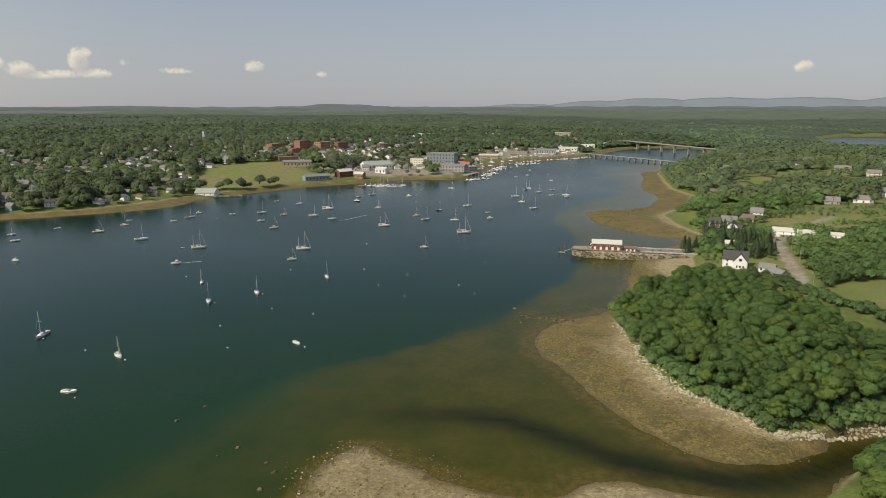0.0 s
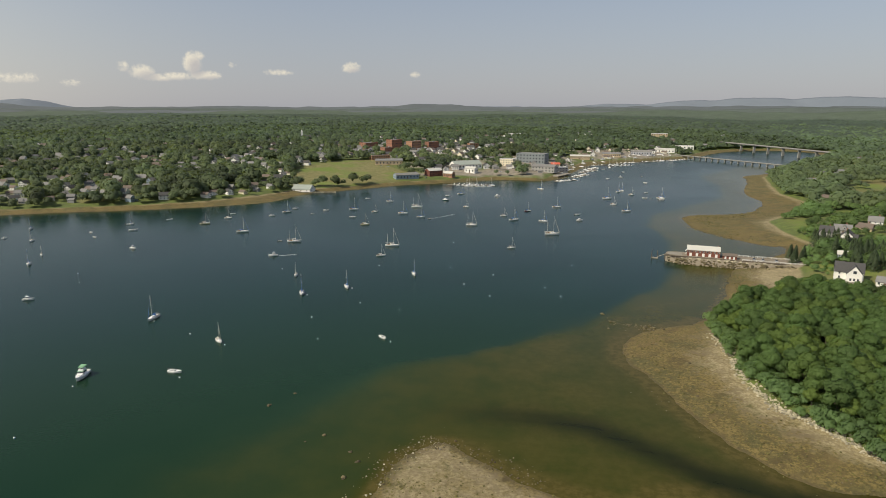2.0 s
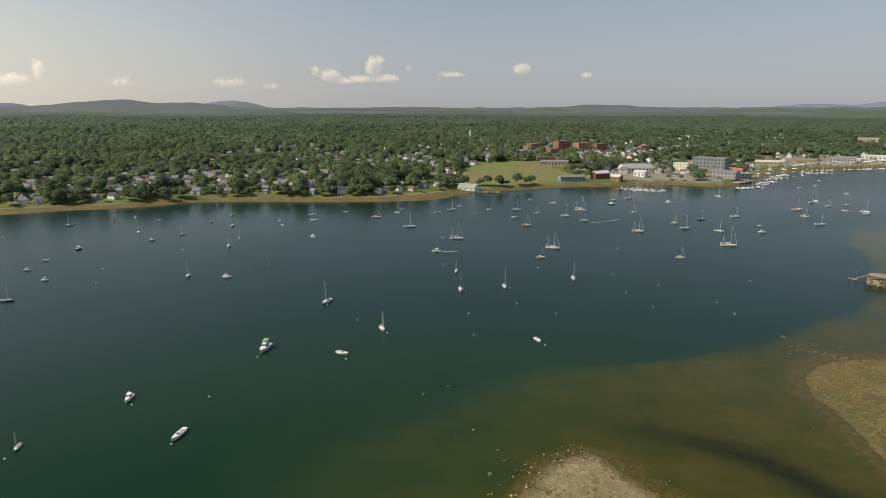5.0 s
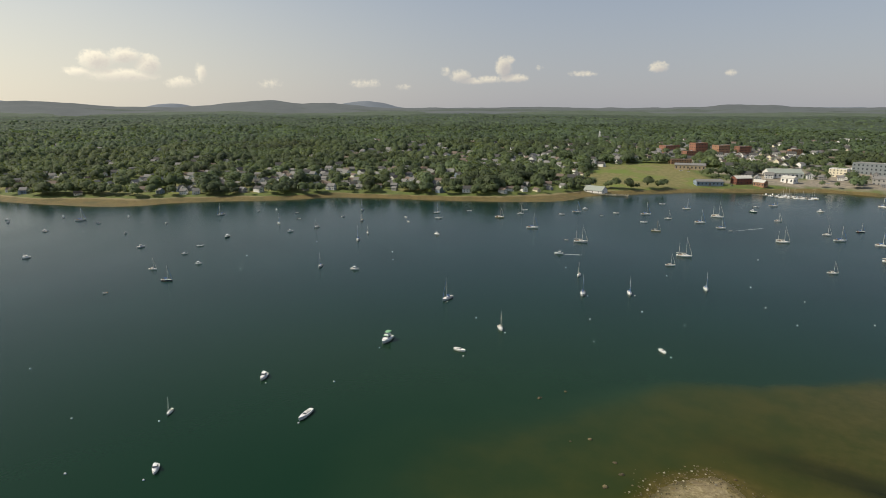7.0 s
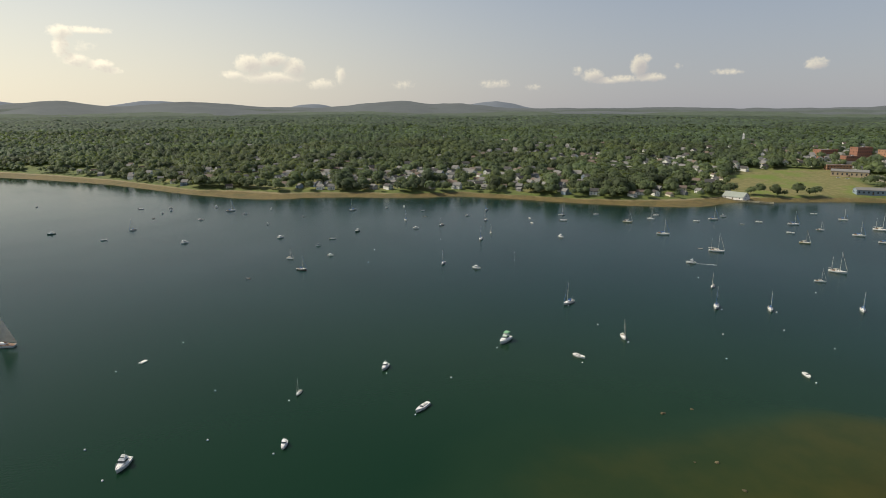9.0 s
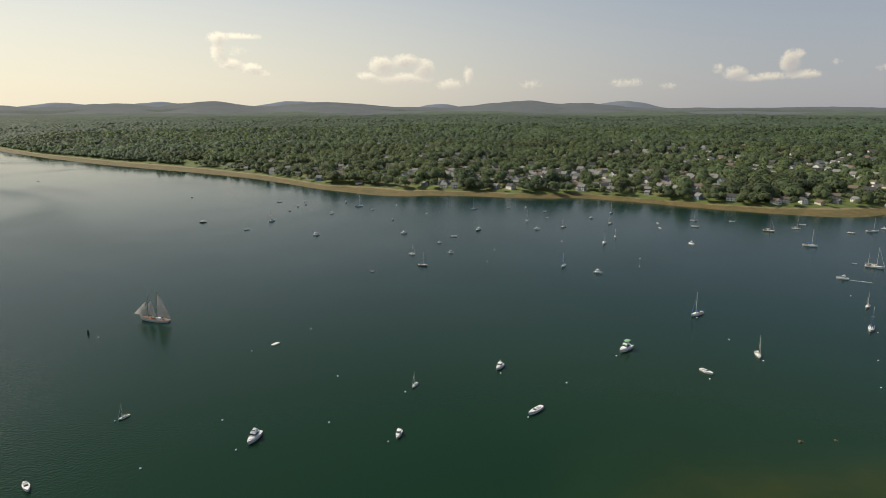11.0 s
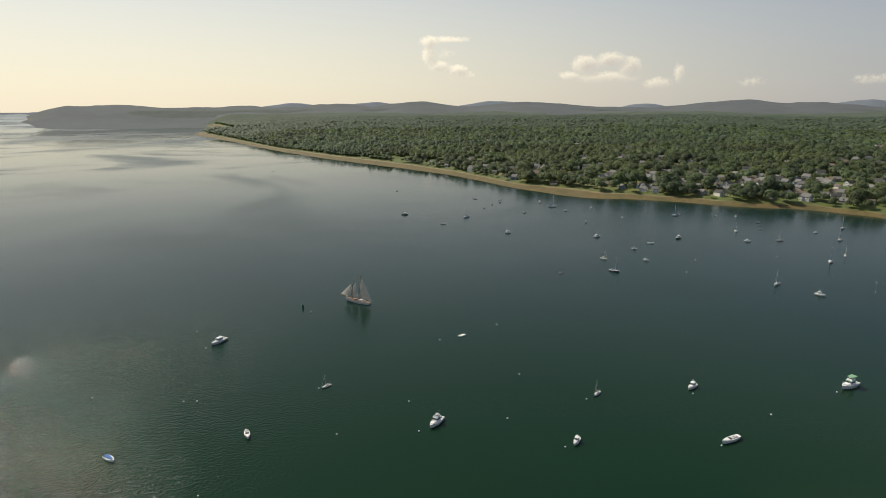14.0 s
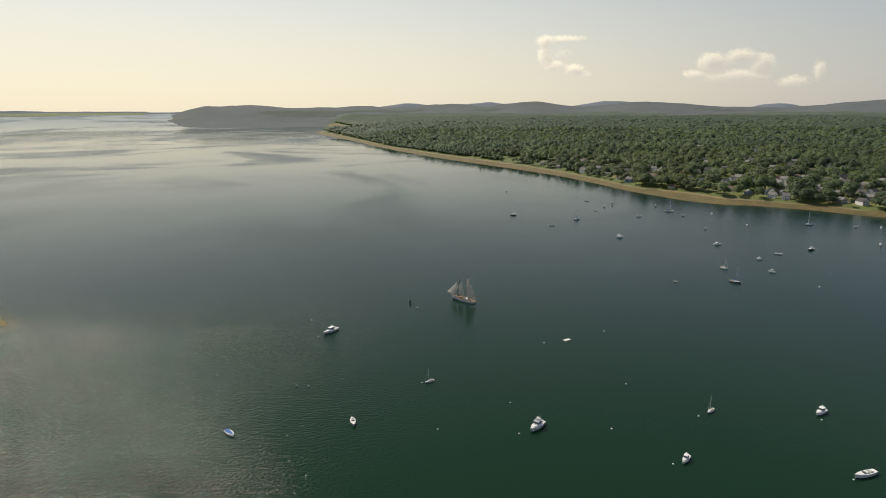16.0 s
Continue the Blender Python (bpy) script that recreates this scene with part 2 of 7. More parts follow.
# ---- materials ----
def material(name, color, rough=0.6, metal=0.0, vary=0.18, grain=1.0, bump=0.0, island=0.0, big=0.0, tint=None):
    """A painted, woven or grown surface: base colour with grain at two scales, and variation from piece to piece."""
    m = bpy.data.materials.new(name)
    m.use_nodes = True
    t = m.node_tree
    b = t.nodes["Principled BSDF"]
    b.inputs["Roughness"].default_value, b.inputs["Metallic"].default_value = rough, metal
    pos = t.nodes.new("ShaderNodeTexCoord").outputs["Object"]
    n1 = noise_node(t, pos, grain, 4.0)
    n2 = noise_node(t, pos, grain * 0.13, 2.0)
    k = math_node(t, "ADD", math_node(t, "MULTIPLY", math_node(t, "SUBTRACT", n1, 0.5), 2 * vary), math_node(t, "MULTIPLY", math_node(t, "SUBTRACT", n2, 0.5), 1.4 * vary + big))
    if island:
        g = t.nodes.new("ShaderNodeNewGeometry").outputs["Random Per Island"]
        o = t.nodes.new("ShaderNodeObjectInfo").outputs["Random"]
        both = math_node(t, "SUBTRACT", math_node(t, "FRACT", math_node(t, "ADD", g, o)), 0.5)
        k = math_node(t, "ADD", k, math_node(t, "MULTIPLY", both, island))
    k = math_node(t, "ADD", k, 1.0)
    base = color
    if tint:
        base = mix_color(t, ramp(t, n2, 0.35, 0.65), color, tint)
    col = t.nodes.new("ShaderNodeVectorMath")
    col.operation = "SCALE"
    if isinstance(base, tuple):
        col.inputs[0].default_value = base
    else:
        t.links.new(base, col.inputs[0])
    t.links.new(k, col.inputs["Scale"])
    t.links.new(col.outputs[0], b.inputs["Base Color"])
    if bump:
        bp = t.nodes.new("ShaderNodeBump")
        bp.inputs["Strength"].default_value, bp.inputs["Distance"].default_value = bump, 0.2
        t.links.new(n1, bp.inputs["Height"])
        t.links.new(bp.outputs[0], b.inputs["Normal"])
    return m


def attribute(tree, name):
    n = tree.nodes.new("ShaderNodeAttribute")
    n.attribute_name = name
    return n.outputs["Fac"]


def ground_material():
    """Mud and weed at the waterline, sand and shingle above, grass and brush inland."""
    m = bpy.data.materials.new("shore_and_grass")
    m.use_nodes = True
    t = m.node_tree
    b = t.nodes["Principled BSDF"]
    b.inputs["Roughness"].default_value = 0.85
    pos = t.nodes.new("ShaderNodeNewGeometry").outputs["Position"]
    beach, green = attribute(t, "beach"), attribute(t, "green")
    lawn, mud, yard = attribute(t, "lawn"), attribute(t, "mud"), attribute(t, "yard")
    fine, mid, wide = noise_node(t, pos, 0.9, 6.0, 0.68), noise_node(t, pos, 0.16, 5.0, 0.6), noise_node(t, pos, 0.02, 4.0)
    sand = mix_color(t, ramp(t, fine, 0.35, 0.68), (0.225, 0.178, 0.088), (0.42, 0.352, 0.205))
    shingle = mix_color(t, ramp(t, mid, 0.42, 0.62), sand, (0.15, 0.115, 0.06))
    weed = mix_color(t, ramp(t, fine, 0.35, 0.65), (0.085, 0.064, 0.015), (0.205, 0.155, 0.050))
    ooze = noise_node(t, pos, 0.035, 4.0, 0.6, 0.5)
    silt = mix_color(t, ramp(t, mid, 0.4, 0.6), mix_color(t, ramp(t, noise_node(t, pos, 0.06, 5.0, 0.65), 0.42, 0.6), (0.082, 0.060, 0.019), (0.145, 0.104, 0.036)), weed)
    silt = mix_color(t, ramp(t, ooze, 0.42, 0.6), silt, mix_color(t, ramp(t, fine, 0.35, 0.65), (0.062, 0.058, 0.015), (0.12, 0.100, 0.033)))
    edge = math_node(t, "ADD", beach, math_node(t, "MULTIPLY", math_node(t, "SUBTRACT", mid, 0.5), 1.1))
    edge = math_node(t, "SUBTRACT", edge, math_node(t, "MULTIPLY", mud, 0.32))
    shore = mix_color(t, ramp(t, edge, 0.44, 0.86), silt, shingle)
    weedy = math_node(t, "ADD", noise_node(t, pos, 0.42, 6.0, 0.72, 0.4), math_node(t, "MULTIPLY", math_node(t, "SUBTRACT", noise_node(t, pos, 0.075, 3.0), 0.5), 0.55))
    shore = mix_color(t, math_node(t, "MULTIPLY", ramp(t, weedy, 0.485, 0.575), math_node(t, "SUBTRACT", 1.0, math_node(t, "MULTIPLY", ramp(t, beach, 0.5, 0.95), 0.55))), shore, weed)
    crest = math_node(t, "ADD", beach, math_node(t, "MULTIPLY", math_node(t, "SUBTRACT", mid, 0.5), 0.25))
    shore = mix_color(t, math_node(t, "MULTIPLY", ramp(t, crest, 0.74, 0.98), 0.55), shore, sand)
    rim = math_node(t, "ADD", attribute(t, "inland"), math_node(t, "MULTIPLY", math_node(t, "SUBTRACT", mid, 0.5), 7.0))
    shore = mix_color(t, math_node(t, "MULTIPLY", ramp(t, rim, 2.6, 0.4), 0.5), shore, (0.070, 0.052, 0.020))
    grass = mix_color(t, ramp(t, fine, 0.3, 0.7), (0.078, 0.108, 0.018), (0.150, 0.190, 0.036))
    brush = mix_color(t, ramp(t, mid, 0.35, 0.65), grass, (0.078, 0.098, 0.024))
    dry = mix_color(t, ramp(t, mid, 0.3, 0.7), (0.13, 0.13, 0.035), (0.22, 0.19, 0.075))
    mown = mix_color(t, ramp(t, wide, 0.32, 0.54), (0.13, 0.18, 0.022), dry)
    land = mix_color(t, lawn, brush, mown)
    paved = mix_color(t, ramp(t, mid, 0.35, 0.65), (0.19, 0.165, 0.13), (0.31, 0.27, 0.20))
    land = mix_color(t, yard, land, paved)
    t.links.new(mix_color(t, ramp(t, green, -1.5, 1.5), shore, land), b.inputs["Base Color"])
    bp = t.nodes.new("ShaderNodeBump")
    bp.inputs["Strength"].default_value, bp.inputs["Distance"].default_value = 0.6, 0.5
    t.links.new(fine, bp.inputs["Height"])
    t.links.new(bp.outputs[0], b.inputs["Normal"])
    return m


def water_material():
    """Harbour water: dark where deep, olive over shoals, greener towards the camera to fit its view; ripples with calm
    slicks between.
    """
    m = bpy.data.materials.new("harbour_water")
    m.use_nodes = True
    t = m.node_tree
    b = t.nodes["Principled BSDF"]
    b.inputs["IOR"].default_value = 1.333
    b.inputs["Specular IOR Level"].default_value = 0.17
    pos = t.nodes.new("ShaderNodeNewGeometry").outputs["Position"]
    shoal, channel = attribute(t, "shoal"), attribute(t, "channel")
    wide = noise_node(t, pos, 0.012, 4.0, 0.55, 0.6)
    mid = noise_node(t, pos, 0.05, 5.0, 0.6)
    deep = mix_color(t, ramp(t, wide, 0.35, 0.65), WATER_DEEP, WATER_DEEP_B)
    green = mix_color(t, attribute(t, "shelf_lift"), WATER_BAY, mix_color(t, ramp(t, mid, 0.3, 0.7), WATER_GREEN, WATER_GREEN_B))
    olive = mix_color(t, ramp(t, mid, 0.3, 0.7), WATER_SHOAL, WATER_SHOAL_B)
    s = math_node(t, "ADD", shoal, math_node(t, "MULTIPLY", math_node(t, "SUBTRACT", mid, 0.5), 0.16))
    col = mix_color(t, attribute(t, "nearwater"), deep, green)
    col = mix_color(t, ramp(t, s, 0.12, 0.62), col, olive)
    col = mix_color(t, ramp(t, s, 0.54, 0.80), col, mix_color(t, ramp(t, noise_node(t, pos, 0.3, 5.0, 0.65), 0.38, 0.62), (0.088, 0.070, 0.018), (0.060, 0.052, 0.011)))
    col = mix_color(t, math_node(t, "MULTIPLY", channel, 0.85), col, (0.007, 0.010, 0.002))
    t.links.new(col, b.inputs["Base Color"])
    # calm slicks with curling edges lie between ruffled water; the open bay has more of them than the harbour
    sep = t.nodes.new("ShaderNodeSeparateXYZ")
    t.links.new(pos, sep.inputs[0])
    offing = ramp(t, sep.outputs[0], -450.0, -1200.0)
    calm = math_node(t, "ADD", noise_node(t, pos, 0.0018, 3.5, 0.5, 1.6), math_node(t, "MULTIPLY", math_node(t, "SUBTRACT", noise_node(t, pos, 0.008, 2.0, 0.5, 1.0), 0.5), 0.12))
    sharp = ramp(t, calm, 0.44, 0.70)
    mild = math_node(t, "ADD", math_node(t, "MULTIPLY", ramp(t, calm, 0.30, 0.62), 0.45), 0.40)
    n = t.nodes.new("ShaderNodeMix")
    for sock, v in zip((n.inputs[0], n.inputs[2], n.inputs[3]), (offing, mild, sharp)):
        t.links.new(v, sock)
    ruffled = n.outputs[0]
    # stronger ripples and gloss only where the sun's glitter shows to the camera
    glitter_zone = math_node(t, "MULTIPLY", ramp(t, sep.outputs[1], 40.0, -90.0), ramp(t, sep.outputs[0], -420.0, -250.0))
    t.links.new(math_node(t, "SUBTRACT", math_node(t, "ADD", math_node(t, "MULTIPLY", ruffled, ROUGH_WIND), ROUGH_CALM), math_node(t, "MULTIPLY", glitter_zone, 0.15)), b.inputs["Roughness"])
    ripple = noise_node(t, pos, 1.0, 1.0, 0.5, 0.3)
    swell = noise_node(t, pos, 0.16, 2.0, 0.5)
    hgt = math_node(t, "ADD", ripple, math_node(t, "MULTIPLY", swell, 0.4))
    bp = t.nodes.new("ShaderNodeBump")
    bp.inputs["Distance"].default_value = RIPPLE
    ripple_gain = math_node(t, "ADD", math_node(t, "MULTIPLY", glitter_zone, 0.92), 0.05)
    t.links.new(math_node(t, "MULTIPLY", ripple_gain, math_node(t, "ADD", math_node(t, "MULTIPLY", ruffled, 0.7), 0.3)), bp.inputs["Strength"])
    t.links.new(hgt, bp.inputs["Height"])
    t.links.new(bp.outputs[0], b.inputs["Normal"])
    return m


RIPPLE = 0.58
ROUGH_CALM, ROUGH_WIND = 0.08, 0.20
WATER_DEEP, WATER_DEEP_B = (0.006, 0.024, 0.020), (0.007, 0.028, 0.023)
WATER_BAY = (0.005, 0.026, 0.010)
WATER_GREEN, WATER_GREEN_B = (0.016, 0.037, 0.014), (0.018, 0.041, 0.016)
WATER_SHOAL, WATER_SHOAL_B = (0.033, 0.041, 0.006), (0.047, 0.048, 0.008)

MAT_GROUND, MAT_WATER = ground_material(), water_material()


def leafy(name, color, tint, grain, island, pass_through=0.35, through_tint=(1.15, 1.1, 0.5), each=0.0, sheen=0.0):
    """Foliage: light passes through the leaves as well as off them."""
    m = material(name, color, 0.65, vary=0.28, grain=grain, island=island, big=0.4, tint=tint)
    t = m.node_tree
    b = t.nodes["Principled BSDF"]
    b.inputs["Specular IOR Level"].default_value = 0.25
    # Pale sheen lifts the dark parts of the woods, standing in for haze.
    b.inputs["Sheen Weight"].default_value, b.inputs["Sheen Roughness"].default_value = sheen, 0.6
    b.inputs["Sheen Tint"].default_value = (0.86, 0.95, 0.90, 1.0)
    tr = t.nodes.new("ShaderNodeBsdfTranslucent")
    src = b.inputs["Base Color"].links[0].from_socket
    # each tree has its own tone, with brightness added on the east shore
    tone = t.nodes.new("ShaderNodeVectorMath")
    tone.operation = "SCALE"
    t.links.new(src, tone.inputs[0])
    level = math_node(t, "ADD", attribute(t, "tone"), 1.0)
    if each:
        own = t.nodes.new("ShaderNodeObjectInfo").outputs["Random"]
        level = math_node(t, "ADD", level, math_node(t, "MULTIPLY", math_node(t, "SUBTRACT", own, 0.5), each))
        src = mix_color(t, math_node(t, "MULTIPLY", ramp(t, math_node(t, "FRACT", math_node(t, "MULTIPLY", own, 7.0)), 0.55, 0.95), 0.55), src, mix_color(t, 1.0, src, (1.35, 1.12, 0.75), "MULTIPLY"))
        t.links.new(src, tone.inputs[0])
    t.links.new(level, tone.inputs["Scale"])
    src = tone.outputs[0]
    t.links.new(src, b.inputs["Base Color"])
    t.links.new(mix_color(t, 1.0, src, through_tint, "MULTIPLY"), tr.inputs[0])
    mx = t.nodes.new("ShaderNodeMixShader")
    mx.inputs[0].default_value = pass_through
    t.links.new(b.outputs[0], mx.inputs[1])
    t.links.new(tr.outputs[0], mx.inputs[2])
    t.links.new(mx.outputs[0], t.nodes["Material Output"].inputs[0])
    return m


MAT_LEAF = leafy("summer_leaves", (0.128, 0.165, 0.070), (0.098, 0.136, 0.066), 0.05, 0.10, 0.42, sheen=0.12)
# Bluer than the nearer leaves: haze of distance put into the base colour.
MAT_LEAF_FAR = leafy("haze_tinted_leaves", (0.112, 0.158, 0.072), (0.092, 0.134, 0.070), 0.012, 0.08, 0.45, sheen=0.12)
MAT_LEAF_NEAR = leafy("broad_leaves", (0.156, 0.232, 0.080), (0.126, 0.200, 0.074), 0.12, 0.3, 0.5, sheen=0.03)
MAT_LEAF_TREE = leafy("hardwood_leaves", (0.136, 0.216, 0.064), (0.108, 0.182, 0.060), 0.12, 0.2, 0.5, each=0.42, sheen=0.03)
MAT_LEAF_BRIGHT = leafy("birch_leaves", (0.175, 0.245, 0.060), (0.145, 0.220, 0.054), 0.12, 0.3, 0.5)
MAT_PINE = leafy("spruce_needles", (0.080, 0.112, 0.052), (0.064, 0.094, 0.046), 0.4, 0.3, 0.25)
MAT_BARK = material("grey_bark", (0.12, 0.095, 0.07), 0.9, vary=0.35, grain=3.0, bump=0.5)
# Ridges turn greyer and bluer with distance: haze painted into their base colours.
MAT_HILL = material("haze_painted_hill", (0.098, 0.112, 0.114), 1.0, vary=0.16, grain=0.02, big=0.12)
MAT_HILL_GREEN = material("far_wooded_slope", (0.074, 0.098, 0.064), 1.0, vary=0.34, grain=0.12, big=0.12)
MAT_HILL_MID = material("haze_painted_slope", (0.084, 0.102, 0.088), 1.0, vary=0.26, grain=0.09, big=0.1)
# The pale blue is aerial haze painted into the base colour of the hills.
MAT_HILL_FAR = material("haze_blue_hill", (0.165, 0.190, 0.220), 1.0, vary=0.06, grain=0.008)


# ---- building blocks ----
class Shape:
    """Collects plain solids into one mesh."""

    def __init__(self):
        self.v, self.f = [], []

    def add(self, verts, faces):
        n = len(self.v)
        self.v += [tuple(p) for p in verts]
        self.f += [tuple(n + i for i in face) for face in faces]
        return self

    def box(self, x, y, z, sx, sy, sz, taper=1.0, turn=0.0):
        """A block standing on z, centred on x, y; taper narrows its top."""
        c, s = math.cos(turn), math.sin(turn)
        pts = []
        for h, k in ((0, 1.0), (sz, taper)):
            for a, b in ((-1, -1), (1, -1), (1, 1), (-1, 1)):
                u, w = a * sx / 2 * k, b * sy / 2 * k
                pts.append((x + c * u - s * w, y + s * u + c * w, z + h))
        return self.add(pts, [(3, 2, 1, 0), (4, 5, 6, 7), (0, 1, 5, 4), (1, 2, 6, 5), (2, 3, 7, 6), (3, 0, 4, 7)])

    def tube(self, a, b, r, r2=None, n=6):
        a, b = Vector(a), Vector(b)
        d = (b - a).normalized()
        u = d.orthogonal().normalized()
        w = d.cross(u)
        r2 = r if r2 is None else r2
        ring = [(math.cos(2 * math.pi * k / n), math.sin(2 * math.pi * k / n)) for k in range(n)]
        pts = [a + r * (c * u + s * w) for c, s in ring] + [b + r2 * (c * u + s * w) for c, s in ring]
        return self.add(pts, [(k, (k + 1) % n, n + (k + 1) % n, n + k) for k in range(n)] + [tuple(range(n - 1, -1, -1)), tuple(range(n, 2 * n))])

    def loft(self, rows, close=True, caps=True):
        """Skin over rows of equally many points."""
        n = len(rows[0])
        pts = [p for row in rows for p in row]
        faces = []
        for i in range(len(rows) - 1):
            for k in range(n if close else n - 1):
                j = (k + 1) % n
                faces.append((i * n + k, i * n + j, (i + 1) * n + j, (i + 1) * n + k))
        if caps:
            faces += [tuple(range(n - 1, -1, -1)), tuple((len(rows) - 1) * n + k for k in range(n))]
        return self.add(pts, faces)

    def gable(self, x, y, z, sx, sy, rise, over=0.4, thick=0.25):
        """A pitched roof with its ridge along x, as a slab of some thickness."""
        hx, hy = sx / 2 + over, sy / 2 + over
        drop = rise * over / (sy / 2)
        a = [(-hy, z - drop), (0, z + rise), (hy, z - drop)]
        a = [(q, hh + 0.16) for q, hh in a]
        ring = a + [(q, hh - thick) for q, hh in a[::-1]]
        return self.loft([[(x - hx, y + q, h) for q, h in ring], [(x + hx, y + q, h) for q, h in ring]])

    def ball(self, x, y, z, r, n=8, m=5, sz=1.0):
        rows = []
        for i in range(1, m):
            p = math.pi * i / m
            rows.append([(x + r * math.sin(p) * math.cos(2 * math.pi * k / n), y + r * math.sin(p) * math.sin(2 * math.pi * k / n), z + sz * r * math.cos(p)) for k in range(n)])
        return self.loft(rows)

    def rock(self, x, y, z, r, rnd):
        """A rough stone of twenty facets."""
        pts = []
        for p in ICO_V:
            k = r * rnd.uniform(0.75, 1.2)
            pts.append((x + p[0] * k, y + p[1] * k, z + p[2] * k * 0.7))
        return self.add(pts, ICO_F)


PHI = (1 + 5 ** 0.5) / 2
ICO_V = np.array([(-1, PHI, 0), (1, PHI, 0), (-1, -PHI, 0), (1, -PHI, 0), (0, -1, PHI), (0, 1, PHI), (0, -1, -PHI), (0, 1, -PHI), (PHI, 0, -1), (PHI, 0, 1), (-PHI, 0, -1), (-PHI, 0, 1)]) / math.hypot(1, PHI)
ICO_F = [(0, 11, 5), (0, 5, 1), (0, 1, 7), (0, 7, 10), (0, 10, 11), (1, 5, 9), (5, 11, 4), (11, 10, 2), (10, 7, 6), (7, 1, 8),
         (3, 9, 4), (3, 4, 2), (3, 2, 6), (3, 6, 8), (3, 8, 9), (4, 9, 5), (2, 4, 11), (6, 2, 10), (8, 6, 7), (9, 8, 1)]


def mesh_of(name, shape, mat, soft=False):
    me = bpy.data.meshes.new(name)
    me.from_pydata(shape.v, [], shape.f)
    me.materials.append(mat)
    if soft:
        me.polygons.foreach_set("use_smooth", [True] * len(me.polygons))
    me.update()
    return me


def part(name, shape, mat, parent, label="", soft=False):
    ob = new(name, mesh_of(name, shape, mat, soft))
    ob.parent = parent
    if label:
        tagged(ob, label)
    return ob


def thing(name, label, category, group="", kind=""):
    return tagged(new(name), label, category, group, kind)


def mesh_arrays(name, verts, faces, mat, soft=False):
    """A mesh from arrays of points and of equal-sided faces."""
    me = bpy.data.meshes.new(name)
    n, k = faces.shape
    me.vertices.add(len(verts))
    me.vertices.foreach_set("co", np.ascontiguousarray(verts, np.float32).ravel())
    me.loops.add(n * k)
    me.loops.foreach_set("vertex_index", np.ascontiguousarray(faces, np.int32).ravel())
    me.polygons.add(n)
    me.polygons.foreach_set("loop_start", np.arange(0, n * k, k, dtype=np.int32))
    if soft:
        me.polygons.foreach_set("use_smooth", np.ones(n, bool))
    me.materials.append(mat)
    me.update(calc_edges=True)
    return me


def soft_normals(me, normals):
    """Shade a mass of leaves as the rounded crown that it forms."""
    me.polygons.foreach_set("use_smooth", np.ones(len(me.polygons), bool))
    me.normals_split_custom_set_from_vertices(np.ascontiguousarray(normals, np.float32))
    return me


def grid_faces(rows, cols, wrap=False):
    i, j = np.meshgrid(np.arange(rows - 1), np.arange(cols if wrap else cols - 1), indexing="ij")
    j2 = (j + 1) % cols
    return np.stack([i * cols + j, i * cols + j2, (i + 1) * cols + j2, (i + 1) * cols + j], -1).reshape(-1, 4)


def set_attribute(me, name, values):
    a = me.attributes.new(name, "FLOAT", "POINT")
    a.data.foreach_set("value", np.ascontiguousarray(values, np.float32).ravel())

# ---- ground and water ----
ANGLES = np.radians(np.r_[np.arange(-44, 128, 0.36), np.arange(128, 316, 2.5)])   # to the left from +y


def polar_sheet(radii):
    r, a = np.meshgrid(radii, ANGLES, indexing="ij")
    return -r * np.sin(a), r * np.cos(a)


FIELD = [(-352, 868), (-322, 812), (-304, 800), (-258, 826), (-200, 892), (-190, 950), (-230, 1000), (-280, 1090), (-345, 1060), (-372, 960)]
YARDS = [[(-190, 925), (-125, 945), (-55, 992), (15, 975), (50, 1105), (90, 1270), (200, 1352), (320, 1450), (260, 1580), (120, 1480), (-30, 1290), (-150, 1150), (-230, 1060)],
         [(-380, 1180), (-250, 1120), (-120, 1200), (-120, 1360), (-280, 1380), (-380, 1320)]]
EAST_FIELDS = [[(200, 300), (206, 322), (222, 338), (290, 345), (420, 340), (420, 250), (300, 262), (222, 268)], [(270, 520), (330, 600), (470, 640), (520, 560), (400, 480), (300, 465)],
               [(330, 700), (420, 900), (640, 1010), (760, 900), (620, 720), (440, 680)], [(170, 400), (190, 440), (235, 420), (240, 385), (205, 372)]]
ROAD = [(196, 318), (212, 352), (229, 397), (250, 450), (285, 500), (345, 540)]


def road_distance(x, y):
    best = np.full(x.shape, 1e9)
    for (ax, ay), (bx, by) in zip(ROAD, ROAD[1:]):
        dx, dy = bx - ax, by - ay
        k = np.clip(((x - ax) * dx + (y - ay) * dy) / (dx * dx + dy * dy), 0, 1)
        best = np.minimum(best, np.hypot(x - ax - k * dx, y - ay - k * dy))
    return best


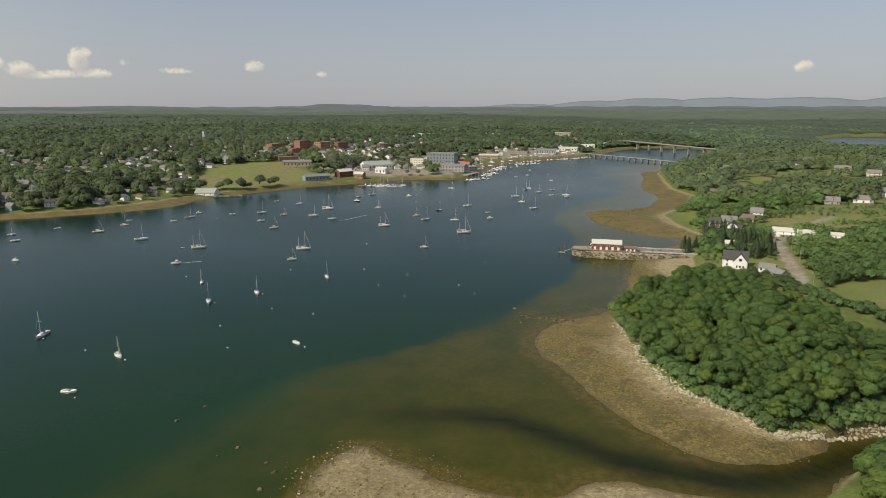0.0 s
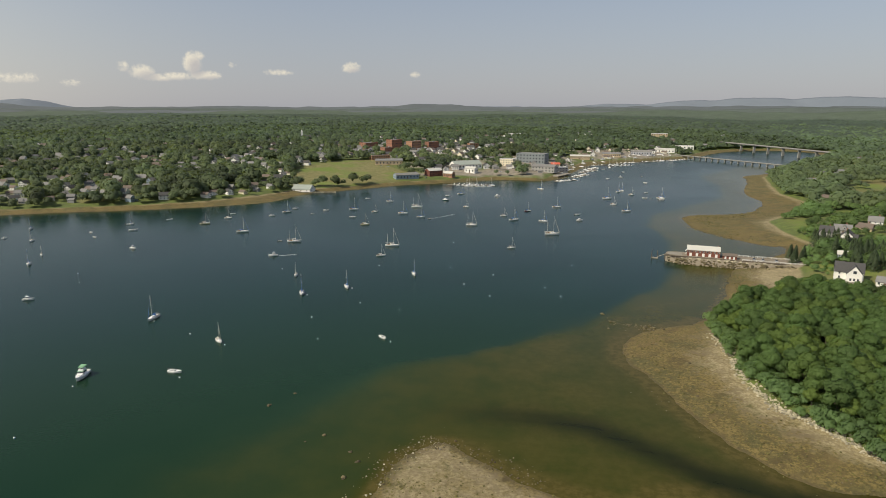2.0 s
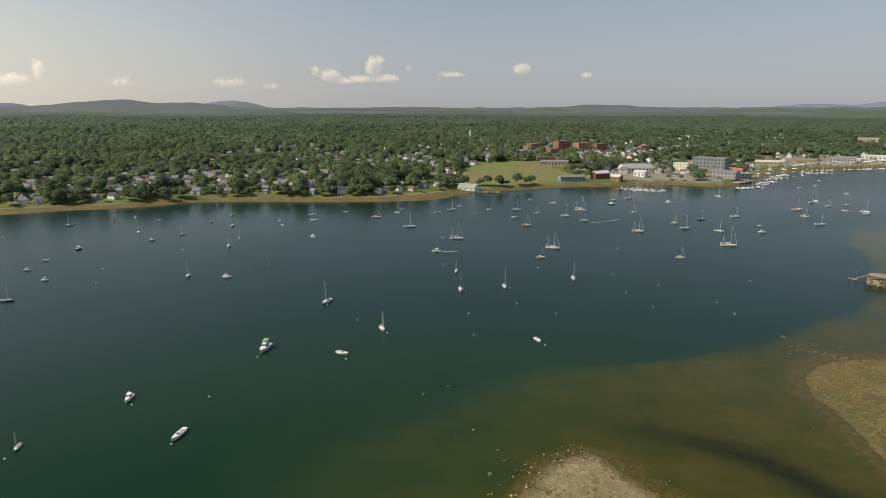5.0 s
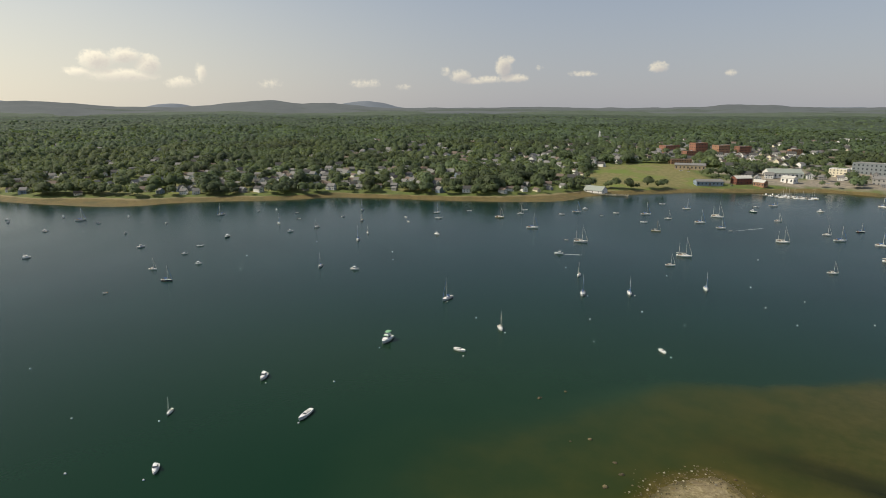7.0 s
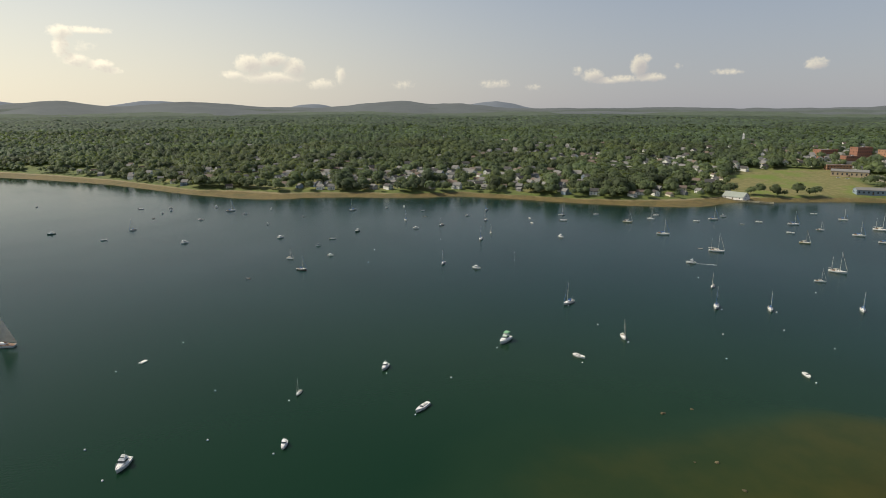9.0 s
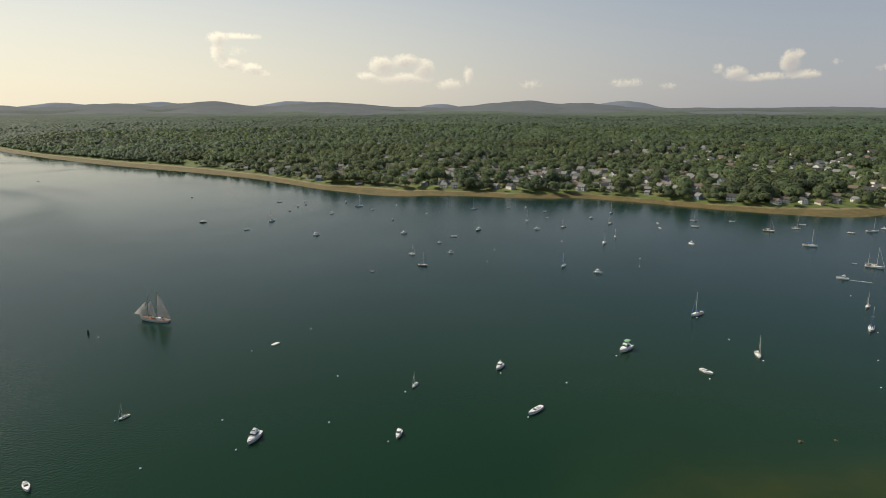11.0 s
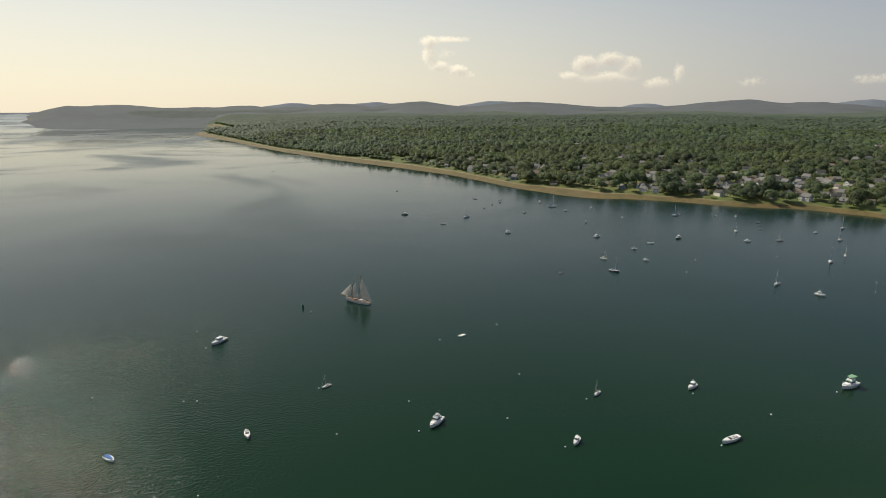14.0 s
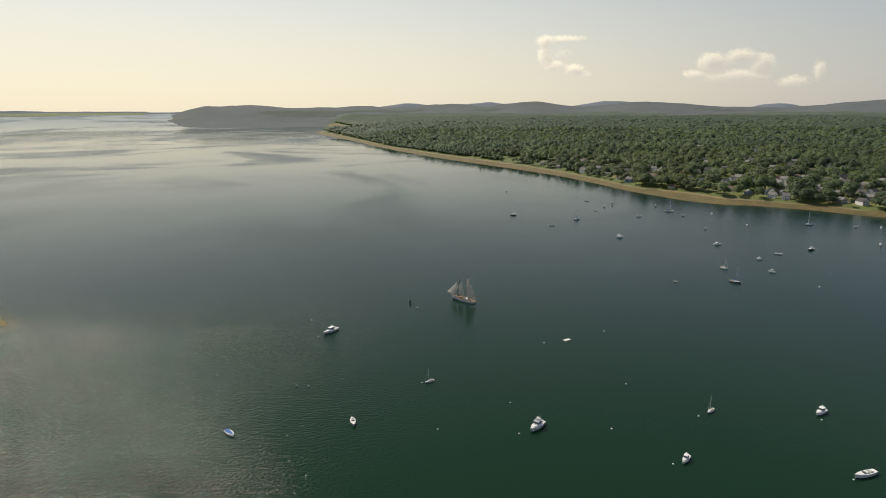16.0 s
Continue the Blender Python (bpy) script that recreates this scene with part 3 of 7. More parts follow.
def build_ground():
    radii = np.r_[0.5, 20, np.geomspace(60, 130, 24), np.geomspace(131, 360, 210), np.geomspace(363, 4950, 170)]
    x, y = polar_sheet(radii)
    parts = shores(x, y)
    z = land_height(x, y, parts)
    wet, green, west, east = parts
    me = mesh_arrays("ground", np.stack([x, y, z], -1).reshape(-1, 3), grid_faces(*x.shape, wrap=True), MAT_GROUND, True)
    up = np.clip(wet / np.maximum(wet - green, 0.5), 0, 1)
    on_bar = smooth(signed(SHORE_BAR, x, y), -4, 1) * (x < 115)
    up = np.clip(up + 0.42 * smooth(-np.hypot(x - 168, y - 432), -62, -24) * (up > 0), 0, 1)
    set_attribute(me, "beach", np.maximum(up, on_bar * (0.62 + 0.22 * smooth(wet, 0.5, 6))))
    set_attribute(me, "inland", np.clip(wet, -5, 50))
    set_attribute(me, "green", np.clip(green, -50, 50))
    lawn = smooth(signed(FIELD, x, y), -8, 4)
    for f in EAST_FIELDS:
        lawn = np.maximum(lawn, smooth(signed(f, x, y) + 6 * value_noise(x, y, 25, 4), -6, 6) * (0.35 + 0.65 * smooth(value_noise(x, y, 30, 44), -0.4, 0.5)))
    lawn = np.maximum(lawn, smooth(value_noise(x, y, 60, 14), 0.12, 0.4) * smooth(west, 5, 20) * (1 - smooth(west, 120, 220)) * (1 - smooth(y, 600, 700)))
    lawn = np.maximum(lawn, 0.8 * smooth(value_noise(x, y, 55, 45), -0.25, 0.3) * smooth(east, 4, 20) * smooth(y, 230, 300) * (1 - smooth(y, 1200, 1500)))
    set_attribute(me, "lawn", lawn)
    yard = np.maximum.reduce([smooth(signed(f, x, y) + 14 * value_noise(x, y, 40, 6), -3, 3) * smooth(value_noise(x, y, 45, 8), -0.5, -0.15) for f in YARDS])
    yard = np.maximum(yard, smooth(-road_distance(x, y), -4.2, -3.2))
    set_attribute(me, "yard", yard)
    mud = smooth(east, -400, -60) * smooth(y, 500, 560) * (1 - smooth(y, 1100, 1300)) * smooth(x, 60, 120) + 0.4 * smooth(value_noise(x, y, 40, 12), 0.0, 0.5) + 0.85 * smooth(west, -150, -20)
    set_attribute(me, "mud", np.clip(mud, 0, 1))
    tagged(new("ground", me), "wooded shore with sand flats, weed and grass", "ground", kind="structure")


CHANNEL = [(-34, 207), (-12, 208), (8, 207), (24, 203), (41, 190), (57, 177), (72, 170), (88, 166), (106, 168), (129, 177), (150, 184), (260, 204), (500, 160)]


DEEP_EDGE = [(-118, 60), (-121, 109), (-133, 130), (-137, 166), (-119, 186), (-104, 201), (-84, 223), (-65, 247), (-46, 256), (-27, 262), (-1, 284), (29, 308), (48, 342), (79, 384), (100, 440), (110, 520), (118, 560), (110, 600), (125, 660),
             (170, 730), (230, 800), (262, 930), (270, 1060), (330, 1150), (400, 1260), (800, 1260), (800, 0), (0, 0)]


def build_water():
    radii = np.r_[0.5, 20, np.geomspace(60, 4950, 170)]
    x, y = polar_sheet(radii)
    wet = shores(x, y)[0]
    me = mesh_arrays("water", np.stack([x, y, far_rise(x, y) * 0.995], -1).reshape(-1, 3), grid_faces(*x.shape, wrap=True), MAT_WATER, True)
    r = np.hypot(x, y)
    d = signed(DEEP_EDGE, x, y)
    shoal = smooth(d + 7 * value_noise(x, y, 40, 21), -7 - 14 * smooth(-x, 40, 140), 9 + 46 * smooth(-x, 30, 120)) * 0.62
    shoal = shoal * (0.5 + 0.5 * smooth(x, -95, 10))
    shoal = np.maximum(shoal, np.exp(np.minimum(wet, 0) / np.where(y < 330, 9 + 14 * smooth(x, -50, 10), 11)) * 0.95 * np.where(x > -150, 1, 0.6))
    set_attribute(me, "shoal", shoal)
    best = np.full(x.shape, 1e9)
    for (ax, ay), (bx, by) in zip(CHANNEL, CHANNEL[1:]):
        dx, dy = bx - ax, by - ay
        k = np.clip(((x - ax) * dx + (y - ay) * dy) / (dx * dx + dy * dy), 0, 1)
        best = np.minimum(best, np.hypot(x - ax - k * dx, y - ay - k * dy))
    set_attribute(me, "channel", np.exp(-((best + 2 * value_noise(x, y, 12, 3)) / 7.5) ** 2) * smooth(x, -50, 20))
    shelf_lift = smooth(d + 5 * value_noise(x, y, 40, 21), -12, 12)
    shelf_lift = shelf_lift * (0.4 + 0.6 * smooth(x, -130, -60))
    # Lifted north of the camera too: brightness put into the colour for its view.
    shelf_lift = np.maximum(shelf_lift, 0.5 * smooth(y, 100, 210) * (1 - smooth(r, 260, 420)))
    # Greener within 470 m of the camera, graded by distance to fit its view.
    set_attribute(me, "nearwater", np.maximum(0.9 * (1 - smooth(r, 190, 470)), shelf_lift))
    set_attribute(me, "shelf_lift", shelf_lift)
    tagged(new("water", me), "calm dark green harbour water with slicks", "water", kind="structure")


build_ground()
build_water()

# ---- far hills ----
# azimuth, height in degrees above eye level, half width in degrees
RIDGE_NEAR = [(51, 0.66, 5.0), (46, 0.45, 4.0), (68, 0.55, 4.5), (78, 0.60, 3.5), (85, 0.40, 3.5), (94, 0.20, 3.0), (103.5, 0.28, 3.2), (99, 0.05, 5), (60, 0.12, 6), (9, 0.30, 4.0), (33, 0.08, 9), (20, 0.04, 9), (-2, 0.02, 9), (-20, 0.02, 12), (-38, 0.05, 10)]
RIDGE_FAR = [(42, 0.68, 3.0), (58, 0.44, 2.6), (71, 0.66, 4.0), (82, 0.52, 3.5), (4, 0.10, 4), (-8, 0.34, 5), (-13, 0.60, 5), (-18, 0.80, 6), (-24, 0.82, 7), (-30, 0.78, 7), (-37, 0.86, 7), (89, 0.42, 3)]


def ridge(name, bumps, crest_r, foot_r, mat, label, lo, hi, floor):
    """A long wooded rise at the edge of sight: a slope from its foot to the crest and down behind."""
    az = np.arange(lo, hi, 0.22)
    h = np.full(az.shape, floor)
    for a, e, w in bumps:
        h = np.maximum(h, floor + (e - floor) * np.exp(-((az - a) / w) ** 2 * 1.2))
    h = h + 0.035 * value_noise(az + crest_r, 0 * az, 1.6, 7, 4)
    taper = np.minimum(smooth(az, lo, lo + 0.6), smooth(-az, -hi, -hi + 3.6))
    top = EYE + crest_r * np.tan(np.radians(h))
    foot = 66.0 if crest_r > 4500 else 40.0
    k = np.r_[np.linspace(0, 1, 16), 1.08]
    rr = foot_r + (crest_r - foot_r) * k
    r, a = np.meshgrid(rr, np.radians(az), indexing="ij")
    x, y = -r * np.sin(a), r * np.cos(a)
    rise = np.where(k <= 1, k ** 1.15, 0.75)[:, None]
    base = np.maximum(land_height(x, y), far_rise(x, y)) - 12
    z = base[0][None] * (1 - rise) + (base[-1][None] * (1 - taper) + top[None] * taper) * rise + 9 * value_noise(x, y, 150, 11, 4) * np.sqrt(rise)
    me = mesh_arrays(name, np.stack([x, y, z], -1).reshape(-1, 3), grid_faces(*x.shape), mat, True)
    tagged(new(name, me), label, "hills", kind="structure")


ridge("backdrop_hills", RIDGE_FAR, 4900, 4500, MAT_HILL_FAR, "hills on the horizon with pale blue haze painted in", -50, 104, -0.1)
ridge("backdrop_ridge", RIDGE_NEAR, 4700, 3500, MAT_HILL, "wooded ridge behind the bay with haze painted in", -52, 110.0, 0.06)
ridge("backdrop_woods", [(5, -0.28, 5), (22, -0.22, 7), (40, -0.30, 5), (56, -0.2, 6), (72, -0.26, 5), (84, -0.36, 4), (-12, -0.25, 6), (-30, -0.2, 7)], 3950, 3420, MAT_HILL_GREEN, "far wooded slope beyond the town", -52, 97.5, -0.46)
ridge("backdrop_rise", [(12, -0.05, 6), (30, -0.02, 6), (48, 0.04, 6), (64, -0.04, 5), (80, 0.02, 5), (90, -0.1, 4), (-5, -0.06, 6), (-24, -0.02, 8), (-44, 0.0, 6)], 4350, 3850, MAT_HILL_MID, "wooded rise inland with haze painted in", -52, 105, -0.18)
ridge("backdrop_islands", [(120, -0.22, 6), (130, -0.2, 8), (112, -0.27, 3)], 4880, 4790, MAT_HILL_FAR, "low islands across the bay with haze painted in", 108, 150, -0.33)


# ---- woods ----
def scatter(n_rings, r0, r1, step, a0=-44.0, a1=127.0, seed=1):
    """Jittered points whose spacing grows with the distance from the camera."""
    rnd = np.random.default_rng(seed)
    out = []
    r = r0
    while r < r1:
        d = step * r if step < 1 else step
        n = max(1, int(radians(a1 - a0) * r / d))
        a = np.radians(a0 + (a1 - a0) * (np.arange(n) + rnd.uniform(-0.45, 0.45, n)) / n)
        q = r + rnd.uniform(-0.5, 0.5, n) * d
        out.append(np.stack([-q * np.sin(a), q * np.cos(a)], -1))
        r += d * 0.92
    return np.concatenate(out)


def crowns(points, radius, height, clumps, rnd, small=False, lift=0.3, lighter=0.0):
    """Tree crowns as arrays: a faceted core with many leaf clumps that stand out of it."""
    n = len(points)
    ico = ICO_V[None] * rnd.uniform(0.62, 1.08, (n, 12, 1))
    c = np.stack([points[:, 0], points[:, 1], points[:, 2] + height * 0.58], -1)
    ext = np.stack([radius, radius, height * 0.40], -1)
    core_v = c[:, None] + ico * ext[:, None] * 0.92
    verts, tris = [core_v.reshape(-1, 3)], [(np.arange(n)[:, None, None] * 12 + ICO_TOP[None]).reshape(-1, 3)]
    nrm = [(ico + [0, 0, lift]).reshape(-1, 3)]
    if clumps:
        d = rnd.normal(size=(n, clumps, 3))
        d[..., 2] = np.abs(d[..., 2]) * 1.0 - 0.25
        d /= np.linalg.norm(d, axis=-1, keepdims=True)
        lump = 0.88 + 0.2 * rnd.random((n, clumps, 1))
        mid = c[:, None] + d * ext[:, None] * lump
        u = np.cross(d, rnd.normal(size=d.shape))
        u /= np.linalg.norm(u, axis=-1, keepdims=True)
        w = np.cross(d, u) * 0.9 + d * rnd.uniform(-0.3, 0.3, (n, clumps, 1))
        size = (radius[:, None, None] * rnd.uniform(0.2, 0.4, (n, clumps, 1))) * (1.3 if clumps < 24 else 0.6 if small else 0.75)
        tri = np.stack([mid + u * size, mid - 0.6 * u * size + w * size, mid - 0.6 * u * size - w * size], 2)
        base = n * 12
        verts.append(tri.reshape(-1, 3))
        tris.append(base + np.arange(n * clumps * 3).reshape(-1, 3))
        nrm.append((d * [1, 1, 0.8] + [0, 0, lift]).repeat(3, axis=1).reshape(-1, 3))
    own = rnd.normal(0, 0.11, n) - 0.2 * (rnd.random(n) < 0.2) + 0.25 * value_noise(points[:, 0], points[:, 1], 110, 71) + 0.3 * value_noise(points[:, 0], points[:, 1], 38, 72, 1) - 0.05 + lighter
    tone = np.concatenate([np.repeat(own, 12), np.repeat(own, clumps * 3)])
    return np.concatenate(verts), np.concatenate(tris), np.concatenate(nrm), np.clip(tone, -0.6, 0.6)


def leaf_stuff(name, arrays, mat, label, category):
    v, f, nn, tone = arrays
    me = soft_normals(mesh_arrays(name, v, f, mat), nn)
    set_attribute(me, "tone", tone)
    return tagged(new(name, me), label, category, kind="stuff")


ICO_TOP = np.array([f for f in ICO_F if ICO_V[list(f), 2].mean() > -0.45])
CLEAR = []   # x, y, radius: kept free of trees
SIGHTED = []   # houses whose trees are kept low towards the camera, so that they show


def sight_height(p, z):
    """How high trees may grow without hiding the houses from the camera."""
    top = np.full(len(p), 99.0)
    gx, gy = np.array(SIGHTED).T
    for hx, hy, hz in zip(gx, gy, land_height(gx, gy)):
        r = math.hypot(hx, hy)
        ux, uy = -hx / r, -hy / r
        near = np.nonzero((np.abs(p[:, 0] - hx) < 85) & (np.abs(p[:, 1] - hy) < 85))[0]
        dx, dy = p[near, 0] - hx, p[near, 1] - hy
        along, side = dx * ux + dy * uy, np.abs(dx * uy - dy * ux)
        cap = hz + 3.0 + along * (EYE - hz) / r - z[near]
        hit = (along > 2) & (along < 80) & (side < 7.5)
        top[near] = np.where(hit, np.minimum(top[near], np.maximum(cap, 1.6)), top[near])
    return top


def wooded(p):
    """Which points stand on wooded ground."""
    x, y = p[:, 0], p[:, 1]
    parts = shores(x, y)
    wet, green, west, east = parts
    z = land_height(x, y, parts)
    ok = (green > 2.5) & (signed(FIELD, x, y) < 1)
    for f in EAST_FIELDS:
        ok &= (signed(f, x, y) < 1) | (value_noise(x, y, 22, 33) > -0.12)
    for f in YARDS:
        ok &= (signed(f, x, y) < -4) | (value_noise(x, y, 26, 35) > -0.08)
    gaps = value_noise(x, y, 46, 41, 2)
    ok &= ~((west > 6) & (west < 330) & (gaps > 0.36) & (np.hypot(x, y) < 1500))
    ok &= ~((east > 40) & (x > 150) & (y > 330) & (value_noise(x, y, 60, 43, 2) > 0.22) & (y < 1500))
    ok &= (road_distance(x, y) > 7) & (signed(POND, x, y) < -14)
    for cx, cy, cr in CLEAR:
        ok &= np.hypot(x - cx, y - cy) > cr
    return ok, z, west, east


def build_woods():
    rnd = np.random.default_rng(5)
    for name, lo, hi, step, clumps, seed, label in (
            ("shore_trees", 480, 900, 0.0100, 84, 1, "full green shade trees along the shore"),
            ("town_trees", 900, 1400, 0.0086, 38, 2, "dense broadleaf trees between the houses"),
            ("upland_wood", 1400, 2300, 0.0066, 5, 3, "unbroken summer woodland inland"),
            ("high_wood", 2300, 3100, 0.0058, 0, 4, "fine-textured woodland below the hills")):
        p = scatter(0, lo, hi, step, seed=seed)
        ok, z, west, east = wooded(p)
        east_near = (east > west) & (np.hypot(p[:, 0], p[:, 1]) < 740)
        keep = ok & ~east_near
        # East-shore crowns get brightness painted into their tone, as if more sunlit.
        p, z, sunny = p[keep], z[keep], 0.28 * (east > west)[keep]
        r = np.hypot(p[:, 0], p[:, 1])
        k = rnd.uniform(0.62, 1.12, len(p)) * rnd.choice([1.0, 1.0, 1.3], len(p)) * (1 + 0.25 * value_noise(p[:, 0], p[:, 1], 120, 15))
        rad = np.maximum((6.3 if lo < 900 else 5.6) * k, (0.0039 if lo < 2300 else 0.0033) * r * k)
        hgt = (13.0 if lo < 900 else 11.0) * k * rnd.uniform(0.85, 1.2, len(p)) + 2
        edge = smooth(shores(p[:, 0], p[:, 1])[1], 2, 25)
        for g in EAST_FIELDS:
            edge = edge * (1 - 0.8 * smooth(signed(g, p[:, 0], p[:, 1]), -2, 4))
        rad, hgt = rad * (0.8 + 0.2 * edge), hgt * (0.72 + 0.28 * edge)
        low = np.minimum(np.minimum(1, sight_height(p, z) / hgt), np.clip(-signed(POND, p[:, 0], p[:, 1]) / 240, 0.1, 1))
        rad, hgt = rad * (0.35 + 0.65 * low), hgt * low
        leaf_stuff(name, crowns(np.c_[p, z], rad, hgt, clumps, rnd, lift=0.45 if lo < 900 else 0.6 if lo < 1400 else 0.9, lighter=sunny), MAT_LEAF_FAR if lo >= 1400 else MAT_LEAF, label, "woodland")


def build_canopy():
    """The closed roof of leaves: between the crowns of the upland, and alone over the farther woods."""
    rnd = np.random.default_rng(23)
    az = np.radians(np.arange(-44, 112, 0.16))
    rr = np.r_[np.geomspace(1020, 2200, 105), np.geomspace(2215, 3900, 75)]
    r, a = np.meshgrid(rr, az, indexing="ij")
    r = r + rnd.uniform(-0.3, 0.3, r.shape) * np.gradient(rr)[:, None]
    x, y = -r * np.sin(a), r * np.cos(a)
    ok, z, west, east = wooded(np.stack([x.ravel(), y.ravel()], -1))
    ok, z = ok.reshape(x.shape), z.reshape(x.shape)
    far = smooth(r, 2000, 2500)
    lump = value_noise(x, y, 34, 81, 2) * 3.0 + rnd.normal(0, 1.9, x.shape)
    shy = np.clip(-signed(POND, x.ravel(), y.ravel()).reshape(x.shape) / 240, 0.1, 1)
    top = z + ((4.5 + 5.5 * far) + lump * (0.6 + 0.6 * far)) * shy
    faces = grid_faces(*x.shape)
    faces = faces[ok.ravel()[faces].all(axis=1)]
    used, index = np.unique(faces, return_inverse=True)
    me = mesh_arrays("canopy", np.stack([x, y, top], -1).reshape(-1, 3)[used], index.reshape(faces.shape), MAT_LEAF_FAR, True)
    # Tone lowered by 0.2: shade of the crowns' sides put into the colour.
    tone = 0.22 * value_noise(x, y, 26, 82, 2) + 0.22 * value_noise(x, y, 110, 71) + rnd.normal(0, 0.12, x.shape) - 0.2
    set_attribute(me, "tone", tone.ravel()[used])
    tagged(new("far_wood", me), "far unbroken woodland towards the hills", "woodland", kind="stuff")


# ---- paints and fittings ----
MAT_WHITE = material("white_gelcoat", (0.84, 0.83, 0.80), 0.3, vary=0.06, grain=1.5, island=0.08)
MAT_CREAM = material("cream_gelcoat", (0.62, 0.52, 0.30), 0.35, vary=0.06, grain=1.5)
MAT_NAVY = material("navy_gelcoat", (0.015, 0.022, 0.05), 0.25, vary=0.1, grain=1.5)
MAT_GREENHULL = material("green_gelcoat", (0.02, 0.07, 0.05), 0.3, vary=0.1, grain=1.5)
MAT_RED = material("red_bottom_paint", (0.25, 0.04, 0.03), 0.6, vary=0.15, grain=2.0)
MAT_DECK = material("weathered_deck", (0.78, 0.76, 0.71), 0.7, vary=0.12, grain=2.0)
MAT_SOLE = material("grey_nonslip_floor", (0.36, 0.36, 0.35), 0.8, vary=0.12, grain=2.0)
MAT_TEAK = material("varnished_teak", (0.24, 0.13, 0.06), 0.45, vary=0.2, grain=4.0)
MAT_SPAR = material("painted_spar", (0.62, 0.60, 0.55), 0.4, vary=0.05, grain=2.0)
MAT_WOODSPAR = material("oiled_spruce_spar", (0.26, 0.20, 0.13), 0.5, vary=0.12, grain=2.0)
MAT_CANVAS_BLUE = material("blue_canvas", (0.03, 0.12, 0.33), 0.85, vary=0.12, grain=3.0)
MAT_CANVAS_TAN = material("tan_canvas", (0.60, 0.55, 0.46), 0.85, vary=0.12, grain=3.0)
MAT_SAIL = leafy("weathered_sailcloth", (0.80, 0.77, 0.70), (0.74, 0.71, 0.64), 0.7, 0.0, 0.4, (1.0, 0.97, 0.9))
MAT_GLASS = material("dark_tinted_glass", (0.045, 0.055, 0.065), 0.08, vary=0.05, grain=1.0)
MAT_BLACK = material("black_rubber", (0.02, 0.02, 0.02), 0.7, vary=0.1, grain=2.0)
MAT_STEEL = material("stainless_rail", (0.6, 0.6, 0.6), 0.25, 1.0, vary=0.05, grain=1.0)
MAT_GREENTOP = material("green_canvas_top", (0.22, 0.42, 0.24), 0.8, vary=0.1, grain=2.0)
MAT_FOAM = material("churned_foam", (0.42, 0.46, 0.46), 0.6, vary=0.3, grain=1.2)


def hull_rows(length, beam, free, tuck=0.8, keel=0.5, n=11):
    rows, gun = [], []
    for i in range(n):
        u = i / (n - 1)
        w = beam / 2 * (1 - max(0.0, (u - 0.40) / 0.60) ** 2.1) * (tuck + (1 - tuck) * math.sin(math.pi / 2 * min(1.0, u / 0.42)))
        w = max(w, 0.03)
        s = free * (1.0 + 0.4 * u * u - 0.1 * math.sin(math.pi * u))
        x = -length / 2 + length * u
        rake = 0.06 * length * max(0.0, (u - 0.7) / 0.3)
        x0 = x - rake * 0.9
        rows.append([(x, -w, s), (x0 * 0.99, -w * 0.94, 0.12), (x0 * 0.97, -w * 0.45, -keel * 0.6), (x0 * 0.97, 0, -keel), (x0 * 0.97, w * 0.45, -keel * 0.6), (x0 * 0.99, w * 0.94, 0.12), (x, w, s)])
        gun.append((x, w, s))
    return rows, gun


def strip(path, r):
    """A moulding of square section that follows a line of points."""
    return Shape().loft([[(x, y - r, z), (x, y, z - r), (x, y + r, z), (x, y, z + r)] for x, y, z in path])


def hull_parts(root, length, beam, free, paint, deckmat, tuck=0.8, label=""):
    rows, gun = hull_rows(length, beam, free, tuck)
    part("hull", Shape().loft(rows, close=False, caps=True), paint, root, label, soft=True)
    part("deck", Shape().loft([[(x, -w * 0.97, s - 0.04), (x, 0, s + 0.05), (x, w * 0.97, s - 0.04)] for x, w, s in gun], close=False, caps=False), deckmat, root)
    loop = [(x, -w, s) for x, w, s in gun] + [(x, w, s) for x, w, s in gun[::-1]]
    part("rub_rail", strip(loop, 0.045), MAT_SPAR, root)
    loop = [(a[1][0], a[1][1] * 1.01, 0.04) for a in rows] + [(a[5][0], a[5][1] * 1.01, 0.04) for a in rows[::-1]]
    part("boot_stripe", strip(loop, 0.05), MAT_NAVY if paint is not MAT_NAVY else MAT_RED, root)
    return gun


def cabin(shape, x0, x1, w0, w1, z, h, slope=0.25):
    """A trunk cabin: narrower and shorter at its top."""
    low = [(x0, -w0), (x1, -w1), (x1, w1), (x0, w0)]
    top = [(x0 + slope * h * 0.3, -w0 * 0.84), (x1 - slope * h * 2.4, -w1 * 0.8), (x1 - slope * h * 2.4, w1 * 0.8), (x0 + slope * h * 0.3, w0 * 0.84)]
    return shape.loft([[(a, b, z) for a, b in low], [(a, b, z + h) for a, b in top]])


